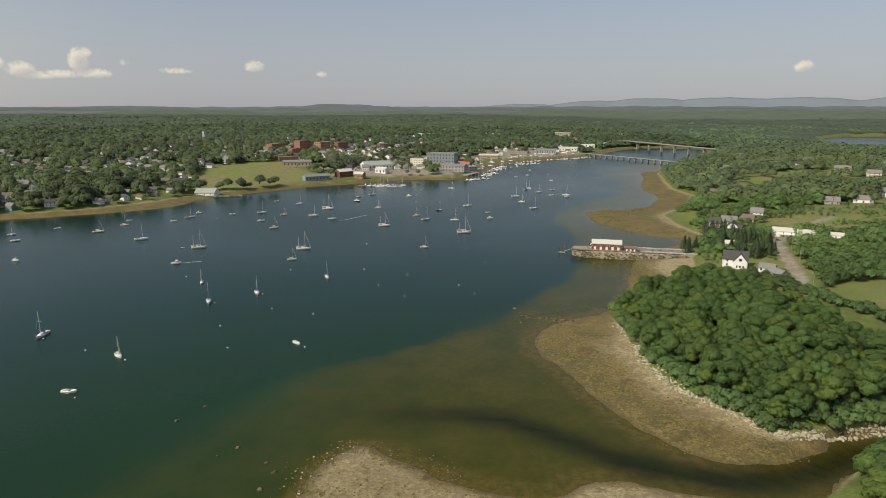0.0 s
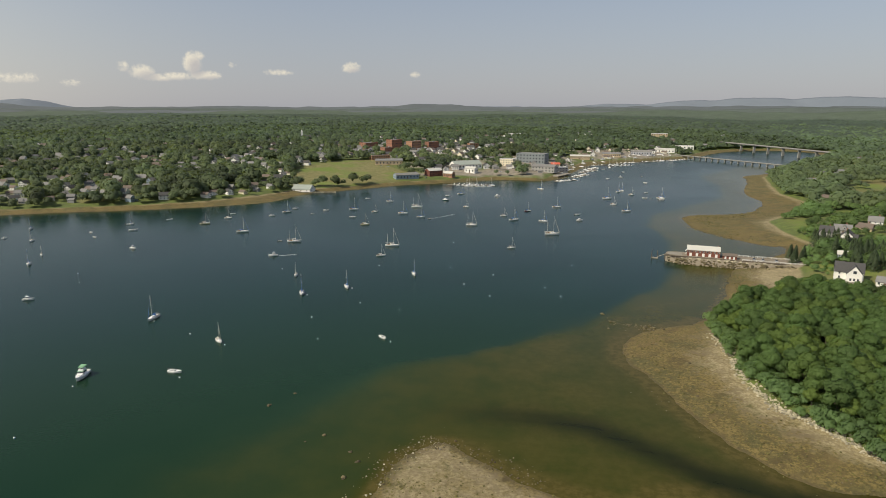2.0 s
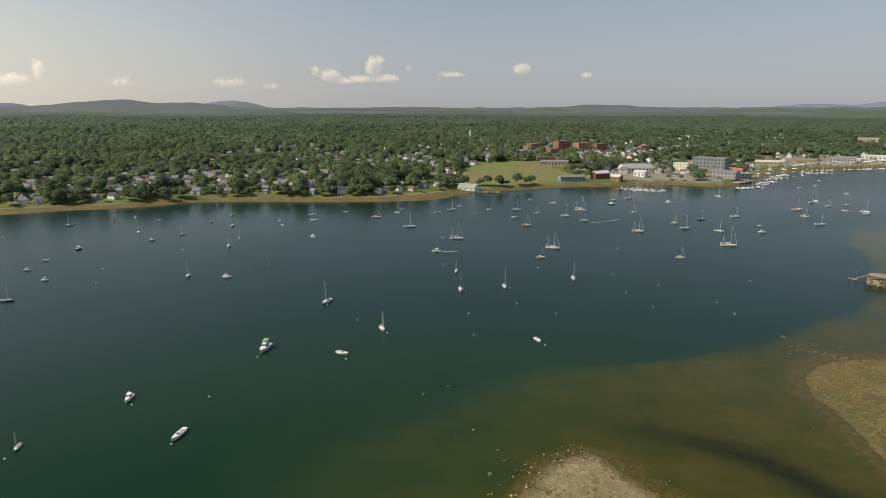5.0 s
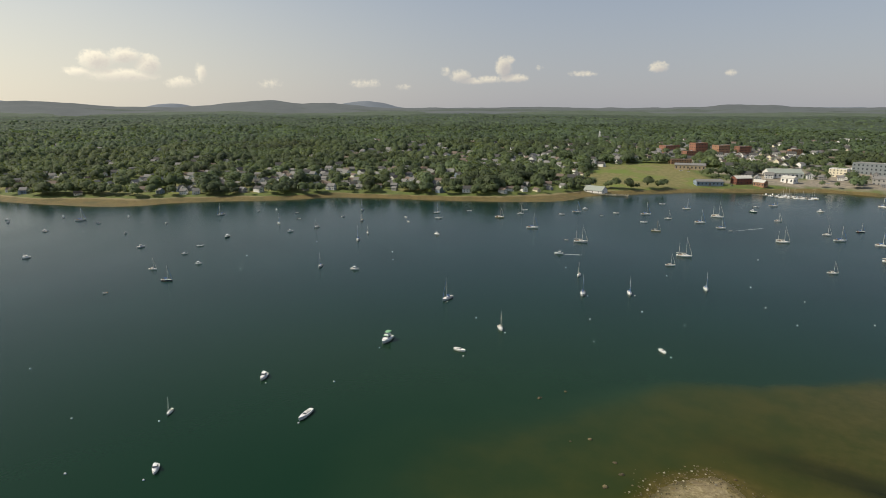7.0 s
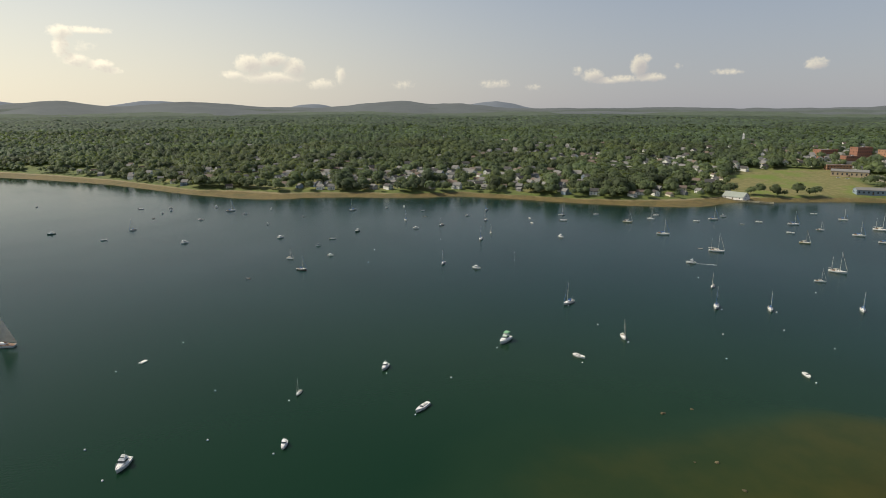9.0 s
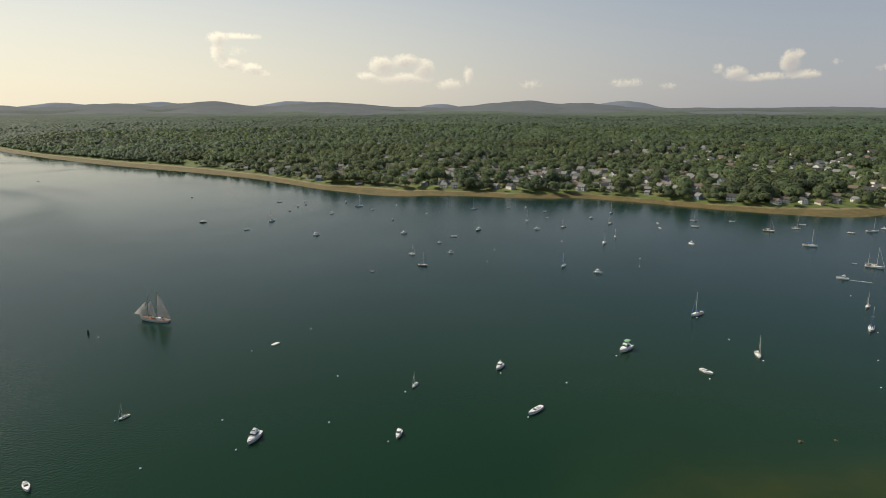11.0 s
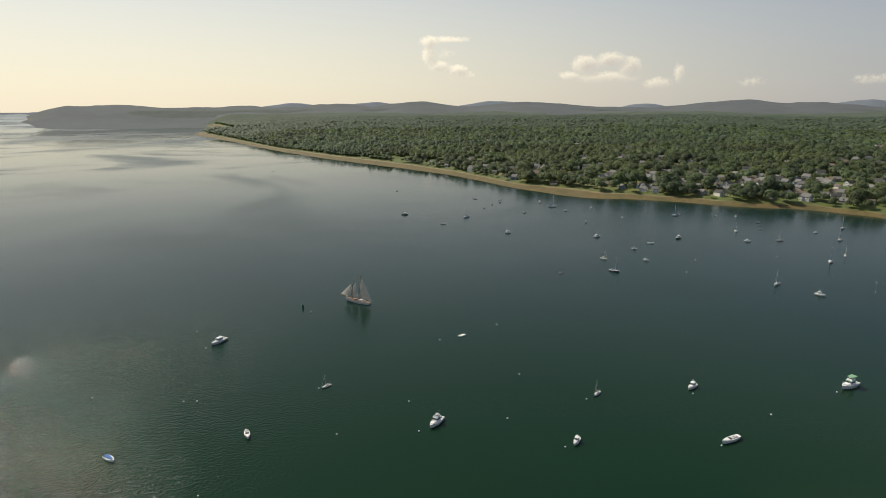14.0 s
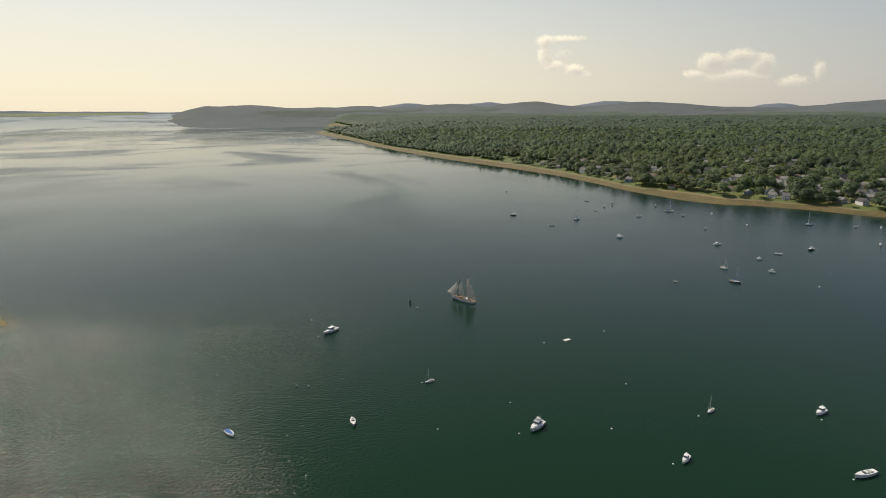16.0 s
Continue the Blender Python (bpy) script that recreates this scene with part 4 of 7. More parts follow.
def rig(root, x, foot, height, boom, spar, cover, beam, bow, stern, free, headsail=True):
    mast = part("mast", Shape().tube((x, 0, foot), (x, 0, foot + height), 0.13, 0.085, n=8), spar, root)
    part("spreader", Shape().tube((x, -beam * 0.3, foot + height * 0.55), (x, beam * 0.3, foot + height * 0.55), 0.05, n=4), spar, mast)
    bm = part("boom", Shape().tube((x - 0.1, 0, foot + 1.0), (x - boom, 0, foot + 1.05), 0.09, n=6), spar, root)
    rows = []
    for k in range(6):
        u = k / 5
        r = 0.26 * (1 - 0.55 * u)
        rows.append([(x - 0.15 - (boom - 0.4) * u, r * math.cos(a), foot + 1.22 + r * 1.15 * math.sin(a)) for a in np.linspace(0, 2 * math.pi, 7)[:-1]])
    part("sail_cover", Shape().loft(rows), cover, bm, "furled mainsail under its cover")
    stay = Shape()
    for end in ((bow, 0, free * 1.35), (stern, 0, free)):
        stay.tube((x, 0, foot + height * 0.98), end, 0.028, n=3)
    for side in (-1, 1):
        stay.tube((x, 0, foot + height * 0.95), (x - 0.2, side * beam * 0.47, free * 1.05), 0.022, n=3)
    part("standing_rigging", stay, MAT_STEEL, root)
    if headsail:
        part("furled_jib", Shape().tube((bow - 0.2, 0, free * 1.4 + 0.2), (x + (bow - x) * 0.1, 0, foot + height * 0.86), 0.13, 0.06, n=6), cover, root)
    return mast


def sailboat(length, paint, cover, label, ketch=False, spar=None):
    root = thing("sailboat", label, "sailboat", "boats on the moorings")
    spar = spar or MAT_SPAR
    beam, free = length * 0.31, 0.085 * length + 0.15
    gun = hull_parts(root, length, beam, free, paint, MAT_DECK, 0.62)
    top = free + 0.02
    house = part("cabin", cabin(Shape(), -0.1 * length, 0.24 * length, beam * 0.27, beam * 0.2, top, 0.5), MAT_WHITE, root)
    glass = Shape()
    for side in (-1, 1):
        for k in range(3):
            glass.box(-0.04 * length + k * 0.075 * length, side * beam * 0.245 * (1 - 0.06 * k), top + 0.18, 0.05 * length, 0.1, 0.2)
    tagged(part("portlights", glass, MAT_GLASS, house), kind="stuff")
    part("hatch", Shape().box(0.05 * length, 0, top + 0.5, 0.6, 0.6, 0.08, 0.9), MAT_GLASS, house)
    well = Shape()
    for side in (-1, 1):
        well.box(-0.27 * length, side * beam * 0.27, top, 0.26 * length, beam * 0.09, 0.28, 0.85)
    part("cockpit_coaming", well, MAT_TEAK, root)
    part("cockpit", Shape().box(-0.27 * length, 0, top - 0.03, 0.25 * length, beam * 0.42, 0.08), MAT_DECK, root)
    part("sprayhood", cabin(Shape(), -0.17 * length, -0.08 * length, beam * 0.25, beam * 0.25, top + 0.25, 0.75, 0.1), cover, root)
    rails = Shape()
    for end, sx in ((0.47, 1), (-0.46, -1)):
        for side in (-1, 1):
            x = end * length
            w = beam * (0.12 if sx > 0 else 0.27)
            rails.tube((x - sx * 0.7, side * (w + 0.25), top), (x - sx * 0.7, side * (w + 0.25), top + 0.65), 0.035, n=4)
            rails.tube((x - sx * 0.7, side * (w + 0.25), top + 0.65), (x, side * w * 0.5, top + 0.75), 0.035, n=4)
    tagged(part("pulpit_rails", rails, MAT_STEEL, root), kind="stuff")
    h = length * 1.18
    rig(root, 0.1 * length, top + 0.1, h, 0.4 * length, spar, cover, beam, 0.49 * length, -0.49 * length, free)
    if ketch:
        rig(root, -0.34 * length, top, h * 0.66, 0.2 * length, spar, cover, beam * 0.7, 0.06 * length, -0.5 * length, free, headsail=False)
    return root


def wheelhouse(root, x0, x1, w, z, h, roofmat, label=""):
    body = part("wheelhouse", cabin(Shape(), x0, x1, w, w * 0.92, z, h, 0.22), MAT_WHITE, root, label)
    pane = Shape()
    for side in (-1, 1):
        for k in range(3):
            x = x0 + (x1 - x0) * (0.2 + 0.24 * k)
            pane.box(x, side * w * 0.9, z + h * 0.5, (x1 - x0) * 0.18, 0.16, h * 0.34)
    tagged(part("side_windows", pane, MAT_GLASS, body), kind="stuff")
    front = Shape()
    for k in (-1, 0, 1):
        front.box(x1 - 0.36 * h, k * w * 0.52, z + h * 0.48, 0.24, w * 0.44, h * 0.36)
    part("windscreen", front, MAT_GLASS, body)
    part("roof", Shape().box((x0 + x1) / 2 - 0.3 * h, 0, z + h, (x1 - x0) * 0.95, w * 1.95, 0.12, 0.96), roofmat, root)
    return body


def cruiser(length, paint, label, fly=False, top=None, slim=0.36):
    root = thing("motorboat", label, "motorboat", "boats on the moorings")
    beam, free = length * slim, (0.11 if slim > 0.3 else 0.085) * length + 0.1
    hull_parts(root, length, beam, free, paint, MAT_WHITE, 0.82)
    z = free + 0.02
    part("foredeck_trunk", cabin(Shape(), 0.05 * length, 0.36 * length, beam * 0.34, beam * 0.2, z, 0.45), MAT_WHITE, root)
    wheelhouse(root, -0.2 * length, 0.14 * length, beam * 0.36, z, 1.55, top or MAT_WHITE)
    part("cockpit", Shape().box(-0.35 * length, 0, z - 0.03, 0.26 * length, beam * 0.68, 0.06), MAT_DECK, root)
    part("engine_box", Shape().box(-0.36 * length, 0, z, 0.9, 1.0, 0.5, 0.9), MAT_DECK, root)
    rails = Shape()
    for side in (-1, 1):
        last = None
        for k in range(5):
            u = 0.1 + 0.09 * k
            w = beam / 2 * (1 - max(0.0, (u + 0.5 - 0.42) / 0.58) ** 2.3) * 0.9
            p = (u * length, side * w, z + 0.08 + free * 0.3 * (u + 0.5) ** 2)
            rails.tube(p, (p[0], p[1], p[2] + 0.6), 0.03, n=4)
            if last:
                rails.tube((last[0], last[1], last[2] + 0.6), (p[0], p[1], p[2] + 0.6), 0.03, n=4)
            last = p
    part("bow_rail", rails, MAT_STEEL, root)
    if fly:
        fb = part("flybridge", cabin(Shape(), -0.19 * length, 0.05 * length, beam * 0.32, beam * 0.3, z + 1.66, 0.6, 0.2), MAT_WHITE, root)
        part("flybridge_screen", Shape().box(0.0, 0, z + 2.2, 0.12, beam * 0.5, 0.3), MAT_GLASS, fb)
        if top:
            arch = Shape()
            for side in (-1, 1):
                for x in (-0.2, -0.02):
                    arch.tube((x * length, side * beam * 0.3, z + 1.7), (x * length, side * beam * 0.3, z + 3.0), 0.05, n=4)
            tagged(part("top_frame", arch, MAT_STEEL, fb), kind="stuff")
            part("bimini_top", cabin(Shape(), -0.3 * length, 0.0, beam * 0.36, beam * 0.34, z + 2.95, 0.22, 0.3), top, fb)
        else:
            part("helm_seat", Shape().box(-0.12 * length, 0, z + 2.0, 0.5, beam * 0.4, 0.7, 0.9), MAT_DECK, fb)
            part("antenna", Shape().tube((-0.16 * length, 0.3, z + 2.2), (-0.2 * length, 0.3, z + 3.9), 0.04, 0.02, 5), MAT_SPAR, fb)
    else:
        mast = part("signal_mast", Shape().tube((-0.1 * length, 0, z + 1.6), (-0.12 * length, 0, z + 3.2), 0.05, n=5), MAT_SPAR, root)
        part("radar", Shape().box(-0.09 * length, 0, z + 2.5, 0.5, 0.5, 0.22, 0.8), MAT_WHITE, mast)
    return root


def runabout(length, paint, label, cover=None, slim=0.38):
    root = thing("runabout", label, "motorboat", "boats on the moorings")
    beam, free = length * slim, 0.1 * length + 0.15
    hull_parts(root, length, beam, free, paint, MAT_WHITE, 0.3 if slim == 0.3 else 0.76)
    z = free
    if cover:
        part("boat_cover", cabin(Shape(), -0.4 * length, 0.38 * length, beam * 0.42, beam * 0.16, z, 0.35, 0.2), cover, root, "laced canvas cover")
    else:
        part("cockpit_sole", Shape().box(-0.16 * length, 0, z + 0.02, 0.4 * length, beam * 0.6, 0.06, 0.96), MAT_SOLE, root, "grey non-slip floor")
        part("windscreen", cabin(Shape(), 0.04 * length, 0.1 * length, beam * 0.32, beam * 0.26, z, 0.4, 0.2), MAT_GLASS, root)
        part("foredeck", cabin(Shape(), 0.1 * length, 0.4 * length, beam * 0.36, beam * 0.12, z, 0.16), MAT_WHITE, root)
        for k, x in enumerate((-0.08, -0.26)):
            part("seat", Shape().box(x * length, 0, z + 0.06, 0.42, beam * 0.46, 0.3, 0.92), MAT_DECK, root)
    motor = part("outboard_motor", Shape().box(-0.52 * length, 0, 0.1, 0.4, 0.4, free + 0.55, 0.8), MAT_BLACK, root)
    part("engine_cowl", Shape().ball(-0.52 * length, 0, free + 0.55, 0.27, 7, 4), MAT_BLACK, motor)
    return root


def skiff(length, paint, label):
    root = thing("skiff", label, "dinghy", "boats on the moorings")
    beam, free = length * 0.4, 0.45
    hull_parts(root, length, beam, free, paint, MAT_TEAK, 0.85)
    for x in (-0.25, 0.02, 0.25):
        part("thwart", Shape().box(x * length, 0, free, 0.28, beam * (0.8 - 0.4 * max(0, x)), 0.05), MAT_DECK, root)
    part("outboard_motor", Shape().box(-0.53 * length, 0, 0.0, 0.25, 0.3, 1.0, 0.8), MAT_BLACK, root)
    return root


def pilot_raft():
    # A plain float with bollards, put in place of a small white skiff.
    root = thing("raft", "low pale float standing for a small white skiff", "raft")
    part("float_deck", Shape().box(0, 0, 0.0, 4.0, 1.7, 0.4), MAT_DECK, root)
    for x in (-1.6, 1.6):
        part("bollard", Shape().tube((x, 0, 0.4), (x, 0, 0.8), 0.1), MAT_BLACK, root)
    return root


def schooner():
    """Two-masted gaff schooner under main, fore and headsails."""
    root = thing("schooner", "two-masted white schooner under tan gaff sails", "sailing ship")
    length, beam, free = 17.0, 4.6, 1.35
    hull_parts(root, length, beam, free, MAT_WHITE, MAT_TEAK, 0.66)
    z = free + 0.05
    house = part("deckhouse", cabin(Shape(), -4.6, -1.2, 1.1, 1.0, z, 0.8, 0.12), MAT_WHITE, root)
    part("skylight", Shape().gable(1.0, 0, z + 0.4, 1.4, 1.0, 0.35, 0.05, 0.1).box(1.0, 0, z, 1.4, 1.0, 0.42), MAT_TEAK, root)
    part("companionway", Shape().box(-4.2, 0, z + 0.8, 0.9, 0.9, 0.4, 0.9), MAT_TEAK, house)
    part("bowsprit", Shape().tube((7.2, 0, z + 0.5), (12.2, 0, z + 1.5), 0.16, 0.09, 8), MAT_WOODSPAR, root)
    stay = Shape()
    for x, height, boom, gaff, name in ((-1.6, 15.6, 8.6, 5.6, "mainsail"), (3.6, 13.2, 5.0, 3.0, "foresail")):
        mast = part("mast", Shape().tube((x, 0, z), (x - 0.4, 0, z + height), 0.18, 0.1, 8), MAT_WOODSPAR, root)
        part("boom", Shape().tube((x - 0.2, 0, z + 1.4), (x - boom, 0.9, z + 1.7), 0.11, 0.09), MAT_WOODSPAR, mast)
        throat, peak = z + height * 0.62, z + height * 0.62 + gaff * 0.85
        if name == "mainsail":
            gaff, throat, peak = 1.5, z + height * 0.78, z + height * 0.93
        part("gaff", Shape().tube((x - 0.4, 0, throat), (x - 0.4 - gaff * 0.72, 0.7, peak), 0.09, 0.07), MAT_WOODSPAR, mast)
        rows = []
        for k in range(9):
            u = k / 8
            lo = Vector((x - 0.25, 0, z + 1.55)).lerp(Vector((x - boom, 0.9, z + 1.85)), u)
            hi = Vector((x - 0.45, 0, throat)).lerp(Vector((x - 0.4 - gaff * 0.72, 0.7, peak)), u)
            rows.append([tuple(lo.lerp(hi, q / 6) + Vector((0, 0.55 * math.sin(math.pi * q / 6) * math.sin(math.pi * min(1, u * 0.9 + 0.1)), 0))) for q in range(7)])
        back = [[(p[0], p[1] + 0.03, p[2]) for p in row] for row in rows]
        part(name, Shape().loft(rows, close=False, caps=False).loft(back, close=False, caps=False), MAT_SAIL, root, soft=True)
        for side in (-1, 1):
            for q in (-0.5, 0.2):
                stay.tube((x - 0.3, 0, z + height * 0.7), (x + q, side * beam * 0.48, z), 0.03, n=3)
    for tack, head, clew in (((11.8, 0, z + 1.6), (4.4, 0, z + 9.4), (5.4, 1.4, z + 2.0)), ((8.4, 0, z + 0.9), (3.6, 0, z + 8.2), (4.6, 0.8, z + 1.6))):
        stay.tube(tack, head, 0.03, n=3)
        rows = []
        for k in range(7):
            u = k / 6
            a, b = Vector(tack).lerp(Vector(head), u * 0.9), Vector(clew).lerp(Vector(head), u * 0.9)
            rows.append([tuple(a.lerp(b, q / 4) + Vector((0, 0.4 * math.sin(math.pi * q / 4) * (1 - u), 0))) for q in range(5)])
        back = [[(p[0], p[1] + 0.03, p[2]) for p in row] for row in rows]
        part("headsail", Shape().loft(rows, close=False, caps=False).loft(back, close=False, caps=False), MAT_SAIL, root, soft=True)
    part("standing_rigging", stay, MAT_BLACK, root)
    rail = Shape()
    for side in (-1, 1):
        for k in range(9):
            rail.tube((-7.5 + 1.6 * k, side * 2.0, z), (-7.5 + 1.6 * k, side * 2.0, z + 0.6), 0.05, n=4)
    part("stanchions", rail, MAT_WHITE, root)
    return root


def mooring_buoy():
    root = thing("mooring_buoy", "small white mooring ball afloat", "buoy", "mooring buoys in the harbour")
    part("float", Shape().ball(0, 0, 0.16, 0.42, 8, 6), MAT_WHITE, root)
    part("band", Shape().tube((0, 0, 0.1), (0, 0, 0.2), 0.435, n=10), MAT_CANVAS_BLUE, root)
    part("eye", Shape().tube((0, 0, 0.5), (0, 0, 0.78), 0.06), MAT_STEEL, root)
    return root


def wake(name, length):
    """Foam left astern of a boat under way."""
    rnd = random.Random(3)
    s = Shape()
    for k in range(int(40 + length * 2.2)):
        u = rnd.random() ** 1.2
        x, w = -length * u, (0.4 + 0.9 * u)
        y = rnd.uniform(-w, w)
        r = rnd.uniform(0.25, 0.7) * (1 - 0.5 * u)
        s.box(x, y, 0.0, r * 3, r, 0.05, 0.6, rnd.uniform(-0.2, 0.2))
    return tagged(new(name, mesh_of(name, s, MAT_FOAM)), "streak of foam behind the moving boat", "wake", kind="stuff")


def at(x, y, z, heading, scale=1.0):
    return pose(x, y, z, 0, 0, heading) @ Matrix.Diagonal((scale, scale, scale, 1))


# heading: degrees from +x, the way the bow points
FLEET = {
    "yacht": cruiser(11.5, MAT_WHITE, "long white cabin yacht lying to its mooring", slim=0.3),
    "dory": runabout(6.2, MAT_WHITE, "slim white double-ended open boat on its mooring", slim=0.3),
    "sloop": sailboat(9.5, MAT_WHITE, MAT_CANVAS_BLUE, "white fibreglass sloop, sails furled, on its mooring"),
    "sloop_tan": sailboat(9.0, MAT_WHITE, MAT_CANVAS_TAN, "white sloop with tan sail cover on its mooring"),
    "yawl": sailboat(11.5, MAT_WHITE, MAT_CANVAS_TAN, "large white ketch with two bare masts", ketch=True),
    "cream": sailboat(9.0, MAT_CREAM, MAT_CANVAS_TAN, "cream-yellow wooden sloop with varnished mast", spar=MAT_WOODSPAR),
    "dark": sailboat(9.5, MAT_NAVY, MAT_CANVAS_BLUE, "dark blue sloop with furled sails"),
    "cruiser": cruiser(8.0, MAT_WHITE, "white cabin cruiser on its mooring"),
    "fly": cruiser(9.0, MAT_WHITE, "white flybridge motor yacht on its mooring", fly=True),
    "greentop": cruiser(10.5, MAT_WHITE, "white motor yacht with a green bimini top", fly=True, top=MAT_GREENTOP),
    "lobster": cruiser(9.0, MAT_GREENHULL, "dark-hulled lobster boat with white wheelhouse"),
    "runabout": runabout(6.5, MAT_WHITE, "small white open motorboat on its mooring"),
    "covered": runabout(6.0, MAT_WHITE, "small boat under a bright blue cover", MAT_CANVAS_BLUE),
    "launch": runabout(8.8, MAT_WHITE, "long slim white launch on its mooring", slim=0.27),
    "skiff": skiff(4.0, MAT_WHITE, "small white dinghy tied to a mooring"),
}


def laid_up(length, paint, label, masted=True):
    """A boat seen only far off, at the town docks: hull, deck, cabin and spars."""
    root = thing("docked_boat", label, "boat", "boats at the town docks")
    beam, free = length * 0.32, 0.09 * length + 0.15
    rows, gun = hull_rows(length, beam, free, 0.75)
    part("hull", Shape().loft(rows, close=False, caps=True), paint, root)
    part("deck", Shape().loft([[(x, -w, s - 0.03), (x, 0, s + 0.05), (x, w, s - 0.03)] for x, w, s in gun], close=False, caps=False), MAT_DECK, root)
    part("cabin", cabin(Shape(), -0.15 * length, 0.22 * length, beam * 0.3, beam * 0.22, free, 0.6 if masted else 1.7), MAT_WHITE, root)
    if masted:
        part("mast", Shape().tube((0.08 * length, 0, free), (0.08 * length, 0, free + 1.2 * length), 0.14, 0.1, 6), MAT_SPAR, root)
        part("boom", Shape().tube((0.06 * length, 0, free + 1.1), (-0.34 * length, 0, free + 1.1), 0.2, 0.12, 6), MAT_CANVAS_BLUE, root)
    else:
        part("windscreen", Shape().box(0.12 * length, 0, free + 0.9, 0.3, beam * 0.5, 0.5), MAT_GLASS, root)
    return root


FLEET["dock_sail"] = laid_up(9.5, MAT_WHITE, "white sailboat tied up at the town dock")
FLEET["dock_motor"] = laid_up(8.0, MAT_WHITE, "white motorboat tied up at the town dock", False)
FLEET["dock_navy"] = laid_up(8.5, MAT_NAVY, "dark blue workboat tied up at the dock", False)
PLACED = set()


def moor(kind, x, y, heading, scale=1.0):
    ob = FLEET[kind]
    if kind in PLACED:
        return copy_thing(ob, at(x, y, 0, heading, scale))
    PLACED.add(kind)
    ob.matrix_basis = at(x, y, 0, heading, scale)
    return ob


MOORED_NEAR = [
    ("sloop", -198, 288, -88, 1.08), ("sloop_tan", -147, 262, -46, 0.85), ("runabout", -148, 226, -5, 1.00), ("runabout", -70, 278, -46, 0.85),
    ("sloop_tan", -155, 382, -75, 0.95), ("sloop", -136, 343, -70, 0.95), ("sloop", -113, 360, -65, 0.85), ("sloop", -77, 396, -70, 0.85),
    ("greentop", -184, 216, -75, 1.00), ("cruiser", -199, 154, -59, 0.85), ("launch", -160, 141, -75, 1.00), ("sloop_tan", -203, 114, -54, 0.66),
    ("cruiser", -172, 90, -41, 0.82), ("sloop_tan", -406, 227, 20, 0.85), ("dark", -371, 216, 30, 0.85), ("cruiser", -394, 255, 25, 0.75),
    ("sloop", -316, 300, -60, 0.80), ("cruiser", -290, 308, 20, 0.95), ("fly", -196, 47, -43, 0.95), ("dory", -204, -18, 10, 1.05),
    ("yacht", -298, -36, -38, 0.88), ("sloop_tan", -236, 11, -60, 0.60), ("covered", -199, -60, 40, 0.95), ("cruiser", -193, 433, -155, 1.05),
]
MOORED_TOWN = [
    ("cruiser", -314, 441, -15, 0.95), ("yawl", -196, 484, 13, 1.03), ("skiff", -209, 484, 8, 0.92), ("sloop_tan", -112, 445, 16, 0.92),
    ("yawl", -111, 480, 1, 0.98), ("runabout", -382, 536, 48, 1.15), ("runabout", -361, 510, 23, 1.18), ("runabout", -359, 565, 46, 0.96),
    ("cream", -312, 549, 20, 1.07), ("sloop_tan", -305, 582, 9, 1.00), ("runabout", -312, 606, 28, 0.95), ("sloop", -258, 517, 17, 1.09),
    ("runabout", -267, 603, 2, 0.99), ("sloop", -260, 626, 38, 0.98), ("cruiser", -260, 650, 18, 0.92), ("skiff", -229, 619, 5, 0.99),
    ("runabout", -222, 643, 1, 1.04), ("sloop", -194, 654, 17, 1.01), ("runabout", -181, 606, 1, 1.10), ("cream", -158, 568, 12, 0.90),
    ("runabout", -200, 736, 5, 1.01), ("sloop_tan", -167, 640, 21, 0.90), ("sloop", -168, 718, -4, 0.87), ("sloop", -135, 636, 2, 1.00),
]
MOORED_MID = [
    ("yawl", -128, 680, -6, 1.08), ("sloop", -112, 616, 8, 0.86), ("skiff", -102, 606, -124, 1.19), ("lobster", -103, 736, -13, 0.92),
    ("runabout", -106, 774, 20, 1.02), ("sloop_tan", -73, 688, -3, 0.90), ("yawl", -56, 579, -4, 0.91), ("fly", -43, 779, -4, 0.85),
    ("sloop_tan", -28, 636, 1, 0.94), ("sloop", -17, 613, 23, 0.99), ("dark", -4, 669, 22, 0.96), ("sloop", 12, 610, -18, 0.87),
    ("yawl", 19, 546, 2, 1.09), ("sloop", 28, 701, -0, 1.00), ("runabout", 48, 654, 18, 0.94), ("cruiser", 48, 619, 8, 0.95),
    ("sloop_tan", -15, 486, 1, 0.91), ("sloop", 12, 858, -35, 0.96), ("runabout", 118, 1001, -7, 0.91), ("cruiser", 141, 1026, -5, 1.04),
    ("runabout", 156, 1112, -51, 0.92), ("sloop", 114, 845, 51, 0.95), ("sloop", 120, 858, -57, 0.90), ("sloop_tan", 127, 817, 10, 1.05),
]
MOORED_WEST = [
    ("sloop", 102, 684, 5, 0.98), ("runabout", 139, 789, -23, 1.05), ("runabout", 149, 840, 10, 0.91), ("sloop", 158, 789, -39, 1.06),
    ("runabout", 156, 774, -3, 1.04), ("skiff", 146, 789, 41, 0.97), ("runabout", 167, 953, -51, 1.08), ("skiff", 177, 1044, 28, 1.13),
    ("sloop", 92, 779, -4, 1.07), ("sloop_tan", 94, 731, -22, 1.00), ("sloop", -91, 795, 25, 0.96), ("runabout", 127, 1154, 5, 1.05),
    ("cruiser", 142, 1188, -50, 0.94), ("cruiser", -712, 252, -90, 0.66), ("cruiser", -617, 247, 82, 0.78), ("cruiser", -683, 292, -35, 0.94),
    ("sloop", -648, 293, 71, 0.97), ("cruiser", -617, 295, 51, 0.65), ("cruiser", -628, 331, -27, 0.74), ("cruiser", -546, 283, -45, 0.66),
    ("cruiser", -481, 261, 81, 0.91), ("runabout", -563, 333, -31, 0.76), ("sloop", -561, 394, -85, 0.94), ("lobster", -458, 326, -65, 0.90),
]
